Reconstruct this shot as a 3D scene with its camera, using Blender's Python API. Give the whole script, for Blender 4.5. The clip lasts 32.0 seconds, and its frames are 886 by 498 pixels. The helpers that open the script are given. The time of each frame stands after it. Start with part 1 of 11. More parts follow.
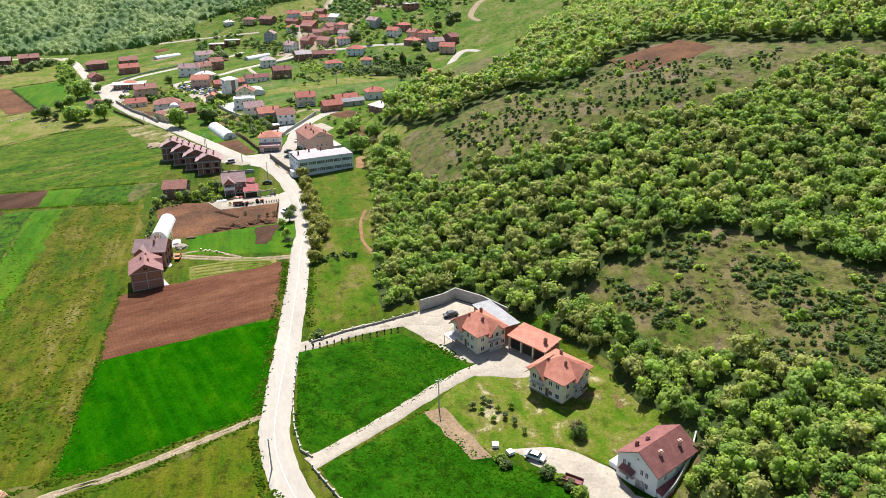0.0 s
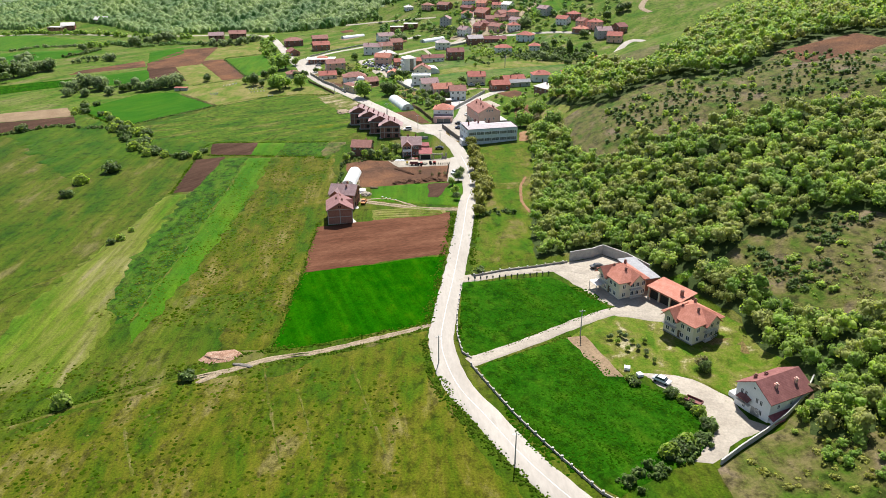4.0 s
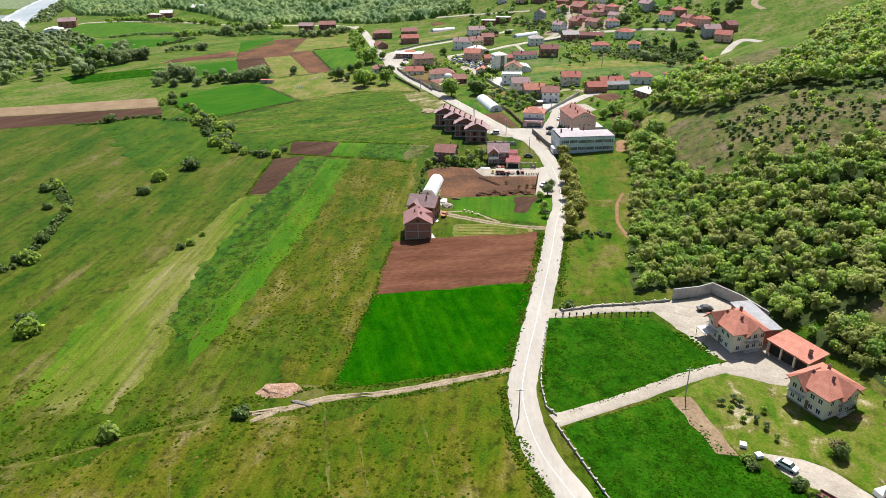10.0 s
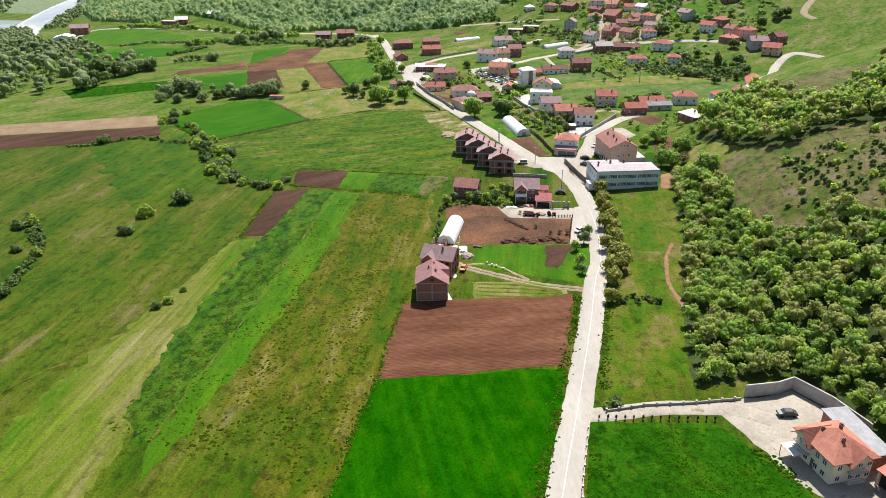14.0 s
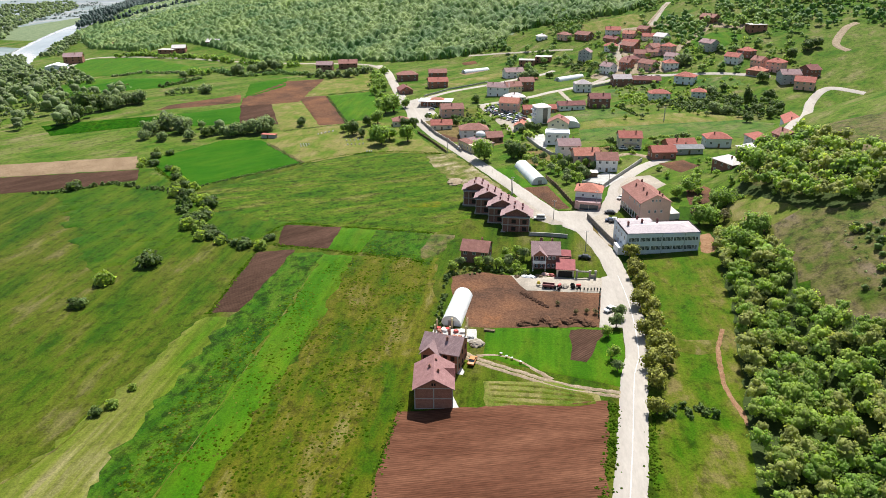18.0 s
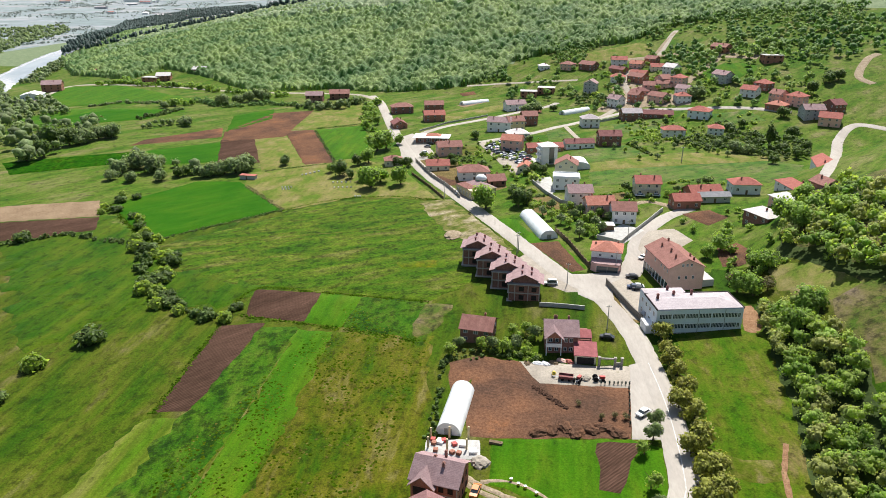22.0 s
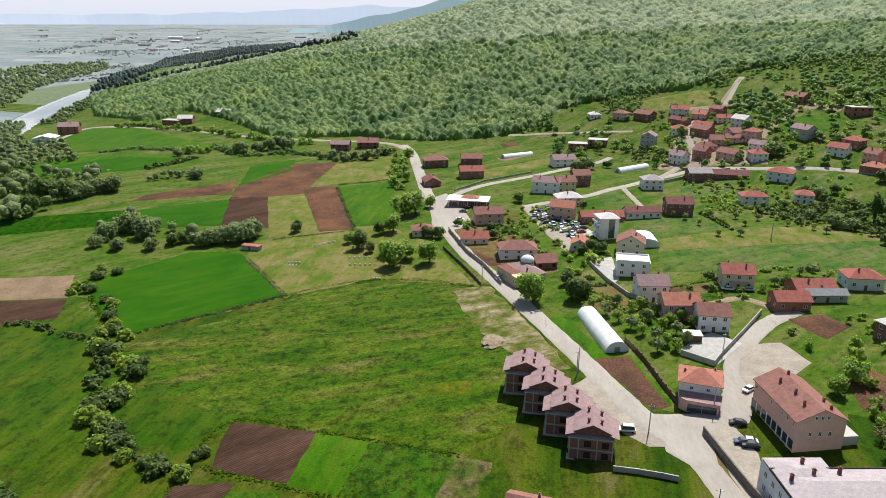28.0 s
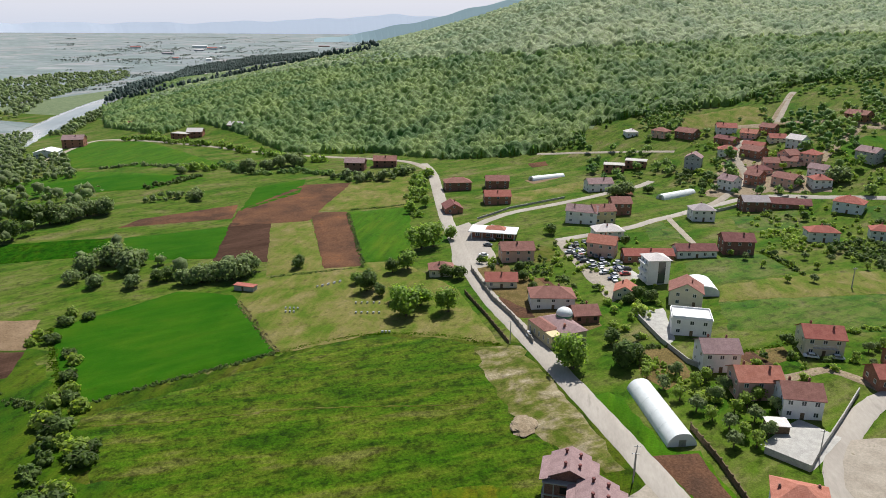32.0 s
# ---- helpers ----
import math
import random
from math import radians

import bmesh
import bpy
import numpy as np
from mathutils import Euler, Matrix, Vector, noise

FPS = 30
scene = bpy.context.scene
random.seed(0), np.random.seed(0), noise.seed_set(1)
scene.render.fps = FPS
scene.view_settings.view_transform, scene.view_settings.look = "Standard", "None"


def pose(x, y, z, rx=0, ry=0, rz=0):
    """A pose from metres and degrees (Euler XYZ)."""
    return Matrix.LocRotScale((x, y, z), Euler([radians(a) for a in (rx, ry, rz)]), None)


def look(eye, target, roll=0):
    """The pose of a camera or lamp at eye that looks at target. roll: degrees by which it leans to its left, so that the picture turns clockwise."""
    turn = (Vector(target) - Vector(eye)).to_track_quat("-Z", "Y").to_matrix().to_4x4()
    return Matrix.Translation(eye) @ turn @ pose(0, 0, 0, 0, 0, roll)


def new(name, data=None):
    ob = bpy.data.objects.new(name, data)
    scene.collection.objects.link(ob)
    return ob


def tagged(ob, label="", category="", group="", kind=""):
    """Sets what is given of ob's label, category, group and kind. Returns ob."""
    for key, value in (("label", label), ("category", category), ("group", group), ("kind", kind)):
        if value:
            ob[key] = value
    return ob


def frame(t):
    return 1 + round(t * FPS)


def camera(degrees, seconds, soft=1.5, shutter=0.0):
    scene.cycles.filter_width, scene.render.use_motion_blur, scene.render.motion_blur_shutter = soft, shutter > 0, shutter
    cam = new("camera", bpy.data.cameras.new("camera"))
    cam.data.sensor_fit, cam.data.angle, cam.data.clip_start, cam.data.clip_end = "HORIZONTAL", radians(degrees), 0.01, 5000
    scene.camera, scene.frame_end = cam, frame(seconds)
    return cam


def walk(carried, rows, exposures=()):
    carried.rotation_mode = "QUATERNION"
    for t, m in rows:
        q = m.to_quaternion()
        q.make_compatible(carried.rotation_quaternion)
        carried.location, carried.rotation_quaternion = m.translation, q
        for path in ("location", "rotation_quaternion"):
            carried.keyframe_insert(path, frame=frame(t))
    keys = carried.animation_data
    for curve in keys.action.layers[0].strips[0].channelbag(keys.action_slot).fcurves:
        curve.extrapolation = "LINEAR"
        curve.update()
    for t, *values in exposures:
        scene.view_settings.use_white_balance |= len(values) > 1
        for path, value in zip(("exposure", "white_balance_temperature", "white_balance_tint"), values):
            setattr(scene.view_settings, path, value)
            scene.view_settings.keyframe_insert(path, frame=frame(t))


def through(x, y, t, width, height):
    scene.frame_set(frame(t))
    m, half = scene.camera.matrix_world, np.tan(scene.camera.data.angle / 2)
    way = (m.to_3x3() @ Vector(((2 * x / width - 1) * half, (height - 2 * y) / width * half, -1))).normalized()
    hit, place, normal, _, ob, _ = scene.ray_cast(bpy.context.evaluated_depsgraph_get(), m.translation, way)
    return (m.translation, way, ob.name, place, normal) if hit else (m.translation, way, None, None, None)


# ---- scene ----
cam = camera(64.40, 32.0, soft=0.6)
PATH = [
    (0, look((0.00, -0.00, 98.62), (-0.01, 91.71, 58.75), -0.42)),
    (0.5, look((-0.32, -4.25, 98.53), (-1.37, 87.42, 58.60), -0.45)),
    (1, look((-0.71, -8.58, 98.56), (-4.57, 82.97, 58.51), -0.41)),
    (1.5, look((-1.07, -13.01, 98.49), (-7.71, 78.34, 58.34), -0.39)),
    (2, look((-1.16, -17.16, 98.53), (-10.44, 73.88, 58.21), -0.37)),
    (2.5, look((-1.17, -21.32, 98.47), (-13.01, 69.36, 58.02), -0.37)),
    (3, look((-1.16, -25.41, 98.44), (-16.21, 64.71, 57.79), -0.34)),
    (3.5, look((-1.08, -29.23, 98.34), (-19.18, 60.31, 57.66), -0.24)),
    (5.5, look((-0.73, -35.06, 98.44), (-24.49, 52.89, 57.21), -0.07)),
    (6, look((-0.98, -34.69, 98.30), (-26.39, 52.76, 56.98), -0.01)),
    (6.5, look((-1.33, -33.50, 98.21), (-28.97, 53.23, 56.82), 0.02)),
    (7, look((-1.80, -31.45, 98.12), (-30.46, 54.89, 56.60), 0.02)),
    (7.5, look((-2.45, -28.69, 98.21), (-32.44, 57.14, 56.57), -0.03)),
    (8, look((-3.30, -25.62, 98.45), (-33.40, 60.11, 56.68), -0.05)),
    (8.5, look((-4.46, -21.94, 98.58), (-34.78, 63.68, 56.74), -0.05)),
    (9, look((-5.73, -18.10, 98.79), (-36.26, 67.41, 56.88), -0.03)),
    (9.5, look((-7.06, -13.84, 98.91), (-37.69, 71.61, 56.97), -0.05)),
    (10, look((-8.45, -9.28, 99.06), (-39.29, 76.10, 57.10), -0.08)),
    (10.5, look((-9.91, -4.72, 99.22), (-40.88, 80.61, 57.26), -0.10)),
    (11, look((-11.36, 0.01, 99.30), (-42.45, 85.32, 57.40), -0.11)),
    (11.5, look((-12.95, 4.78, 99.55), (-44.08, 90.07, 57.65), -0.14)),
    (12, look((-14.50, 9.67, 99.79), (-45.76, 94.92, 57.91), -0.15)),
    (12.5, look((-16.19, 14.63, 99.94), (-47.64, 99.81, 58.04), -0.16)),
    (13, look((-18.02, 19.77, 100.05), (-50.33, 104.65, 58.19), -0.18)),
    (13.5, look((-19.73, 24.84, 100.21), (-52.81, 109.41, 58.36), -0.18)),
    (14, look((-21.50, 29.88, 100.34), (-55.35, 114.21, 58.58), -0.17)),
    (14.5, look((-23.34, 34.69, 100.35), (-58.32, 118.67, 58.81), -0.16)),
    (16.5, look((-30.61, 54.49, 100.43), (-66.74, 138.71, 60.42), -0.22)),
    (17, look((-32.57, 59.53, 100.52), (-68.23, 144.13, 60.87), -0.22)),
    (17.5, look((-34.63, 64.39, 100.53), (-69.92, 149.30, 61.22), -0.19)),
    (18, look((-36.59, 69.26, 100.55), (-71.85, 154.36, 61.63), -0.17)),
    (18.5, look((-38.67, 74.02, 100.60), (-73.89, 159.31, 62.05), -0.14)),
    (19, look((-40.52, 78.74, 100.72), (-75.74, 164.17, 62.51), -0.10)),
    (19.5, look((-42.54, 83.47, 100.77), (-77.72, 169.08, 62.92), -0.05)),
    (20, look((-44.50, 88.25, 100.79), (-79.65, 174.04, 63.29), -0.04)),
    (20.5, look((-46.35, 93.01, 100.79), (-81.55, 178.93, 63.66), -0.01)),
    (21, look((-48.29, 97.76, 100.88), (-83.45, 183.84, 64.07), 0.03)),
    (21.5, look((-50.21, 102.53, 100.94), (-85.34, 188.77, 64.50), 0.05)),
    (22, look((-52.11, 107.41, 100.88), (-87.38, 193.76, 64.82), 0.09)),
    (22.5, look((-54.13, 112.20, 101.00), (-89.63, 198.60, 65.28), 0.11)),
    (23, look((-56.25, 117.26, 101.00), (-91.93, 203.74, 65.67), 0.16)),
    (23.5, look((-58.31, 122.30, 101.12), (-94.15, 208.86, 66.15), 0.20)),
    (24, look((-60.36, 127.11, 101.28), (-96.43, 213.73, 66.69), 0.19)),
    (24.5, look((-62.39, 132.06, 101.44), (-98.86, 218.66, 67.23), 0.15)),
    (25, look((-64.43, 136.88, 101.52), (-101.29, 223.47, 67.69), 0.20)),
    (25.5, look((-66.64, 141.70, 101.47), (-103.95, 228.27, 68.09), 0.22)),
    (27.5, look((-75.39, 161.59, 101.28), (-115.22, 247.63, 69.49), 0.35)),
    (28, look((-77.62, 166.56, 101.43), (-118.06, 252.46, 70.03), 0.36)),
    (28.5, look((-79.85, 171.55, 101.43), (-120.90, 257.31, 70.44), 0.37)),
    (29, look((-82.21, 176.75, 101.43), (-123.65, 262.48, 70.85), 0.40)),
    (29.5, look((-84.60, 181.74, 101.27), (-126.02, 267.58, 71.02), 0.46)),
    (30, look((-86.93, 186.55, 101.27), (-128.30, 272.42, 71.02), 0.46)),
    (30.5, look((-89.28, 191.52, 101.15), (-130.68, 277.39, 70.92), 0.50)),
    (31, look((-91.71, 196.65, 101.01), (-133.30, 282.43, 70.79), 0.49)),
    (31.5, look((-94.14, 201.68, 101.01), (-136.22, 287.21, 70.77), 0.48)),
    (32, look((-96.55, 206.59, 101.00), (-139.94, 291.45, 70.74), 0.51)),
]
walk(cam, PATH, [(0, 0.92), (5, 0.82), (9, 0.78), (18, 0.78), (25, 0.6), (32, 0.22)])

# The lie of the land: a valley floor falling west to the river, a wooded hill
# along the east side and a larger one across the north end.
ROAD_Y, ROAD_X = (-400, 0, 117, 247, 334, 382, 635, 900), (40, -8, -30, -56, -96, -131, -317, -420)
EAST_Y, EAST_X = (-400, 0, 100, 150, 175, 250, 310, 380, 470, 560, 700, 900), (150, 60, 36, 32, 17, -20, -36, -46, -30, 20, 150, 300)
NORTH_X, NORTH_Y = (-900, -690, -583, -480, -330, -250, -150, -60, 60, 400), (690, 645, 655, 670, 655, 660, 610, 560, 540, 500)
RISE_X, RISE = (-1400, -1190, -616, -344, -150, 100, 600), (0.0, 0.03, 0.27, 0.49, 0.31, 0.30, 0.33)


def bent(v, px, py, r):
    return sum(np.interp(v + k * r, px, py) for k in (-1, -0.5, 0, 0.5, 1)) / 5


def step(a, b, v):
    t = np.clip((v - a) / (b - a), 0, 1)
    return t * t * (3 - 2 * t)


def land(x, y):
    x, y = np.asarray(x, float), np.asarray(y, float)
    west = np.maximum(0.0, bent(y, ROAD_Y, ROAD_X, 20) - x)
    z = 7 * step(100, 560, y) - 9 * (1 - np.exp(-west / 280.0)) - 9 * step(220, 500, west) * step(250, 450, y)
    q = np.maximum(0.0, (x - bent(y, EAST_Y, EAST_X, 22)) * 0.92)
    south = 1 - 0.38 * (1 - step(170, 300, y))
    z = z + south * (22 * (1 - np.exp(-q * q / (q + 8) / 32)) + 0.18 * q)
    z = z + 0.035 * np.clip(x - bent(y, ROAD_Y, ROAD_X, 20) - 8, 0, 90) * step(0, 60, y)
    e = np.maximum(0.0, y - bent(x, NORTH_X, NORTH_Y, 40))
    e = 700 * (1 - np.exp(-e / 700))
    z = z + bent(x, RISE_X, RISE, 60) * e * e / (e + 60)
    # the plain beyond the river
    far = np.hypot(x + 60, y - 140)
    return z - 6 * step(700, 1000, far) * step(-500, -900, x) + 78 * np.clip((far - 1600) / 3200, 0, 1) ** 1.6

# ---------------------------------------------------------------- light
SUN_AZ, SUN_EL = 4.0, 57.0          # degrees west of north (+y), and above the horizon
sun_dir = Vector((-math.sin(radians(SUN_AZ)) * math.cos(radians(SUN_EL)), math.cos(radians(SUN_AZ)) * math.cos(radians(SUN_EL)), math.sin(radians(SUN_EL))))
sun = new("sun", bpy.data.lights.new("sun", "SUN"))
sun.data.energy, sun.data.angle, sun.data.color = 5.0, radians(0.6), (1.0, 0.965, 0.91)
sun.matrix_world = look(sun_dir * 800, (0, 0, 0))
world = bpy.data.worlds.new("sky")
world.use_nodes = True
scene.world = world
wn = world.node_tree.nodes
sky = wn.new("ShaderNodeTexSky")
sky.sky_type, sky.sun_disc = "NISHITA", False
sky.sun_elevation, sky.sun_rotation = radians(SUN_EL), radians(-SUN_AZ)
sky.air_density, sky.dust_density, sky.ozone_density = 1.2, 1.6, 1.5
world.node_tree.links.new(sky.outputs[0], wn["Background"].inputs[0])
wn["Background"].inputs[1].default_value = 0.066

# ---------------------------------------------------------------- materials


def mat(name, a, b, size=4.0, rough=0.9, bump=0.0, fine=0.35, speck=(0.75, 1.2), stretch=None, turn=0.0, random=0.0, island=0.0, metal=0.0, third=None, spec=0.08):
    """Two colours mixed in patches of about size metres, a fine grain of about fine metres over them, and relief."""
    m = bpy.data.materials.new(name)
    m.use_nodes = True
    nt = m.node_tree
    N, L = nt.nodes, nt.links
    bs = N["Principled BSDF"]
    bs.inputs["Roughness"].default_value, bs.inputs["Metallic"].default_value = rough, metal
    bs.inputs["Specular IOR Level"].default_value = spec
    tc = N.new("ShaderNodeTexCoord")
    rot, mp = N.new("ShaderNodeMapping"), N.new("ShaderNodeMapping")
    rot.inputs["Rotation"].default_value[2] = radians(turn)
    if stretch:
        mp.inputs["Scale"].default_value = stretch
    L.new(tc.outputs["Object"], rot.inputs[0])
    L.new(rot.outputs[0], mp.inputs[0])
    n1 = N.new("ShaderNodeTexNoise")
    n1.inputs["Scale"].default_value, n1.inputs["Detail"].default_value, n1.inputs["Roughness"].default_value = 1.0 / size, 5.0, 0.6
    L.new(mp.outputs[0], n1.inputs["Vector"])
    ramp = N.new("ShaderNodeValToRGB")
    ramp.color_ramp.elements[0].position, ramp.color_ramp.elements[1].position = 0.36, 0.64
    ramp.color_ramp.elements[0].color, ramp.color_ramp.elements[1].color = (*a, 1), (*b, 1)
    if third:
        e = ramp.color_ramp.elements.new(0.72)
        e.color = (*third, 1)
    L.new(n1.outputs["Fac"], ramp.inputs[0])
    n2 = N.new("ShaderNodeTexNoise")
    n2.inputs["Scale"].default_value, n2.inputs["Detail"].default_value, n2.inputs["Roughness"].default_value = 1.0 / fine, 3.0, 0.7
    L.new(mp.outputs[0] if stretch else tc.outputs["Object"], n2.inputs["Vector"])
    mr = N.new("ShaderNodeMapRange")
    mr.inputs["From Min"].default_value, mr.inputs["From Max"].default_value = 0.3, 0.7
    mr.inputs["To Min"].default_value, mr.inputs["To Max"].default_value = speck
    L.new(n2.outputs["Fac"], mr.inputs["Value"])
    hs = N.new("ShaderNodeHueSaturation")
    L.new(ramp.outputs[0], hs.inputs["Color"])
    value = mr.outputs["Result"]
    if random or island:
        src = N.new("ShaderNodeObjectInfo").outputs["Random"] if random else N.new("ShaderNodeNewGeometry").outputs["Random Per Island"]
        k = random or island
        rr = N.new("ShaderNodeMapRange")
        rr.inputs["To Min"].default_value, rr.inputs["To Max"].default_value = 1 - k, 1 + k
        L.new(src, rr.inputs["Value"])
        mul = N.new("ShaderNodeMath")
        mul.operation = "MULTIPLY"
        L.new(value, mul.inputs[0])
        L.new(rr.outputs["Result"], mul.inputs[1])
        value = mul.outputs[0]
    L.new(value, hs.inputs["Value"])
    L.new(hs.outputs[0], bs.inputs["Base Color"])
    if bump:
        bp = N.new("ShaderNodeBump")
        bp.inputs["Distance"].default_value, bp.inputs["Strength"].default_value = bump, 0.8
        L.new(n2.outputs["Fac"], bp.inputs["Height"])
        L.new(bp.outputs[0], bs.inputs["Normal"])
    return m


def leafy(name, a, b, through, size=6.0, share=0.34, island=0.4, fine=1.0, gloss=1.0, bump=0.3):
    """Leaves: a matt surface that also lets light through."""
    m = mat(name, a, b, size=size, rough=0.6, fine=fine, speck=(0.55, 1.35), island=island, spec=0.22 * gloss, bump=bump)
    N, L = m.node_tree.nodes, m.node_tree.links
    N["Principled BSDF"].inputs["Sheen Weight"].default_value, N["Principled BSDF"].inputs["Sheen Roughness"].default_value = 0.09 * gloss, 0.45
    N["Principled BSDF"].inputs["Sheen Tint"].default_value = (0.86, 0.94, 1.0, 1)
    tr = N.new("ShaderNodeBsdfTranslucent")
    mx = N.new("ShaderNodeMixShader")
    mx.inputs[0].default_value = share
    col = N["Principled BSDF"].inputs["Base Color"].links[0].from_socket
    tint = N.new("ShaderNodeMix")
    tint.data_type, tint.blend_type = "RGBA", "MULTIPLY"
    tint.inputs["Factor"].default_value = 1.0
    tint.inputs["B"].default_value = (*through, 1)
    L.new(col, tint.inputs["A"])
    L.new(tint.outputs["Result"], tr.inputs["Color"])
    L.new(N["Principled BSDF"].outputs[0], mx.inputs[1])
    L.new(tr.outputs[0], mx.inputs[2])
    L.new(mx.outputs[0], N["Material Output"].inputs["Surface"])
    return m


def grass(name, colours, size=16.0, stretch=0.3, turn=-15.0, streak=0.16, lane=1.7, clump=0.5, dark=0.55, fine=0.5, speck=(0.62, 1.38), spec=0.02, sheen=0.05, bump=0.22):
    """Meadow or crop: colours from rank to dry in long patches, mowing streaks along the strip, darker tussocks and blades."""
    m = bpy.data.materials.new(name)
    m.use_nodes = True
    N, L = m.node_tree.nodes, m.node_tree.links
    bs = N["Principled BSDF"]
    bs.inputs["Roughness"].default_value, bs.inputs["Specular IOR Level"].default_value = 0.8, spec
    if sheen:
        bs.inputs["Sheen Weight"].default_value, bs.inputs["Sheen Roughness"].default_value = sheen, 0.45
        bs.inputs["Sheen Tint"].default_value = (0.86, 0.94, 1.0, 1)
    tc, rot = N.new("ShaderNodeTexCoord"), N.new("ShaderNodeMapping")
    rot.inputs["Rotation"].default_value[2] = radians(turn)
    L.new(tc.outputs["Object"], rot.inputs[0])

    def layer(scale, detail, rough, warp=0.0):
        mp, n = N.new("ShaderNodeMapping"), N.new("ShaderNodeTexNoise")
        mp.inputs["Scale"].default_value = scale
        n.inputs["Scale"].default_value, n.inputs["Detail"].default_value, n.inputs["Roughness"].default_value, n.inputs["Distortion"].default_value = 1.0, detail, rough, warp
        L.new(rot.outputs[0], mp.inputs[0])
        L.new(mp.outputs[0], n.inputs["Vector"])
        return n.outputs["Fac"]

    def ranged(value, lo, hi, a, b):
        r = N.new("ShaderNodeMapRange")
        for key, v in zip(("From Min", "From Max", "To Min", "To Max"), (lo, hi, a, b)):
            r.inputs[key].default_value = v
        L.new(value, r.inputs["Value"])
        return r.outputs["Result"]

    def times(a, b):
        t = N.new("ShaderNodeMath")
        t.operation = "MULTIPLY"
        L.new(a, t.inputs[0])
        L.new(b, t.inputs[1])
        return t.outputs[0]

    ramp = N.new("ShaderNodeValToRGB")
    e = ramp.color_ramp.elements
    places = np.linspace(0.37, 0.66, len(colours))
    e[0].position, e[1].position = places[0], places[-1]
    e[0].color, e[1].color = (*colours[0], 1), (*colours[-1], 1)
    for p, c in zip(places[1:-1], colours[1:-1]):
        e.new(p).color = (*c, 1)
    L.new(layer((1 / size, stretch / size, 1 / size), 7.0, 0.66, 0.3), ramp.inputs[0])
    blades = layer((1 / fine, 1 / fine, 1 / fine), 4.0, 0.75)
    tufts = layer((1 / 2.6, 1 / 3.4, 1 / 3), 4.0, 0.7)
    value = times(ranged(blades, 0.28, 0.72, *speck), ranged(layer((1 / lane, 1 / 70.0, 1), 2.0, 0.6), 0.3, 0.7, 1 - streak, 1 + streak))
    value = times(value, ranged(tufts, clump, clump + 0.16, 1.06, dark))
    hs = N.new("ShaderNodeHueSaturation")
    L.new(ramp.outputs[0], hs.inputs["Color"])
    L.new(value, hs.inputs["Value"])
    L.new(hs.outputs[0], bs.inputs["Base Color"])
    bp = N.new("ShaderNodeBump")
    bp.inputs["Distance"].default_value, bp.inputs["Strength"].default_value = bump, 0.7
    L.new(times(blades, tufts), bp.inputs["Height"])
    L.new(bp.outputs[0], bs.inputs["Normal"])
    return m


def furrowed(name, a, b, turn, pitch=0.9, depth=0.12, dark=0.72):
    """Bare or sown earth with drill lines pitch metres apart."""
    m = mat(name, a, b, size=7.0, rough=0.95, fine=0.45, speck=(0.66, 1.3), stretch=(0.16, 1, 1), turn=turn, spec=0.02)
    nt = m.node_tree
    N, L = nt.nodes, nt.links
    tc = next(n for n in N if n.type == "TEX_COORD")
    mp = N.new("ShaderNodeMapping")
    mp.inputs["Rotation"].default_value[2] = radians(turn)
    L.new(tc.outputs["Object"], mp.inputs[0])
    wv = N.new("ShaderNodeTexWave")
    wv.bands_direction = "Y"
    wv.inputs["Scale"].default_value, wv.inputs["Distortion"].default_value = 0.314 / pitch, 3.5
    wv.inputs["Detail"].default_value, wv.inputs["Detail Scale"].default_value = 3.0, 0.3
    L.new(mp.outputs[0], wv.inputs["Vector"])
    bs = N["Principled BSDF"]
    old = bs.inputs["Base Color"].links[0].from_socket
    mr = N.new("ShaderNodeMapRange")
    mr.inputs["To Min"].default_value, mr.inputs["To Max"].default_value = dark, 1.12
    L.new(wv.outputs["Fac"], mr.inputs["Value"])
    mx = N.new("ShaderNodeMix")
    mx.data_type, mx.blend_type = "RGBA", "MULTIPLY"
    mx.inputs["Factor"].default_value = 1.0
    L.new(old, mx.inputs["A"])
    L.new(mr.outputs["Result"], mx.inputs["B"])
    L.new(mx.outputs["Result"], bs.inputs["Base Color"])
    bp = N.new("ShaderNodeBump")
    bp.inputs["Distance"].default_value, bp.inputs["Strength"].default_value = depth, 0.7
    L.new(wv.outputs["Fac"], bp.inputs["Height"])
    L.new(bp.outputs[0], bs.inputs["Normal"])
    return m


def glass_mat(name, tint=(0.045, 0.058, 0.066)):
    m = bpy.data.materials.new(name)
    m.use_nodes = True
    bs = m.node_tree.nodes["Principled BSDF"]
    bs.inputs["Base Color"].default_value = (*tint, 1)
    bs.inputs["Roughness"].default_value = 0.08
    bs.inputs["Specular IOR Level"].default_value = 0.6
    return m


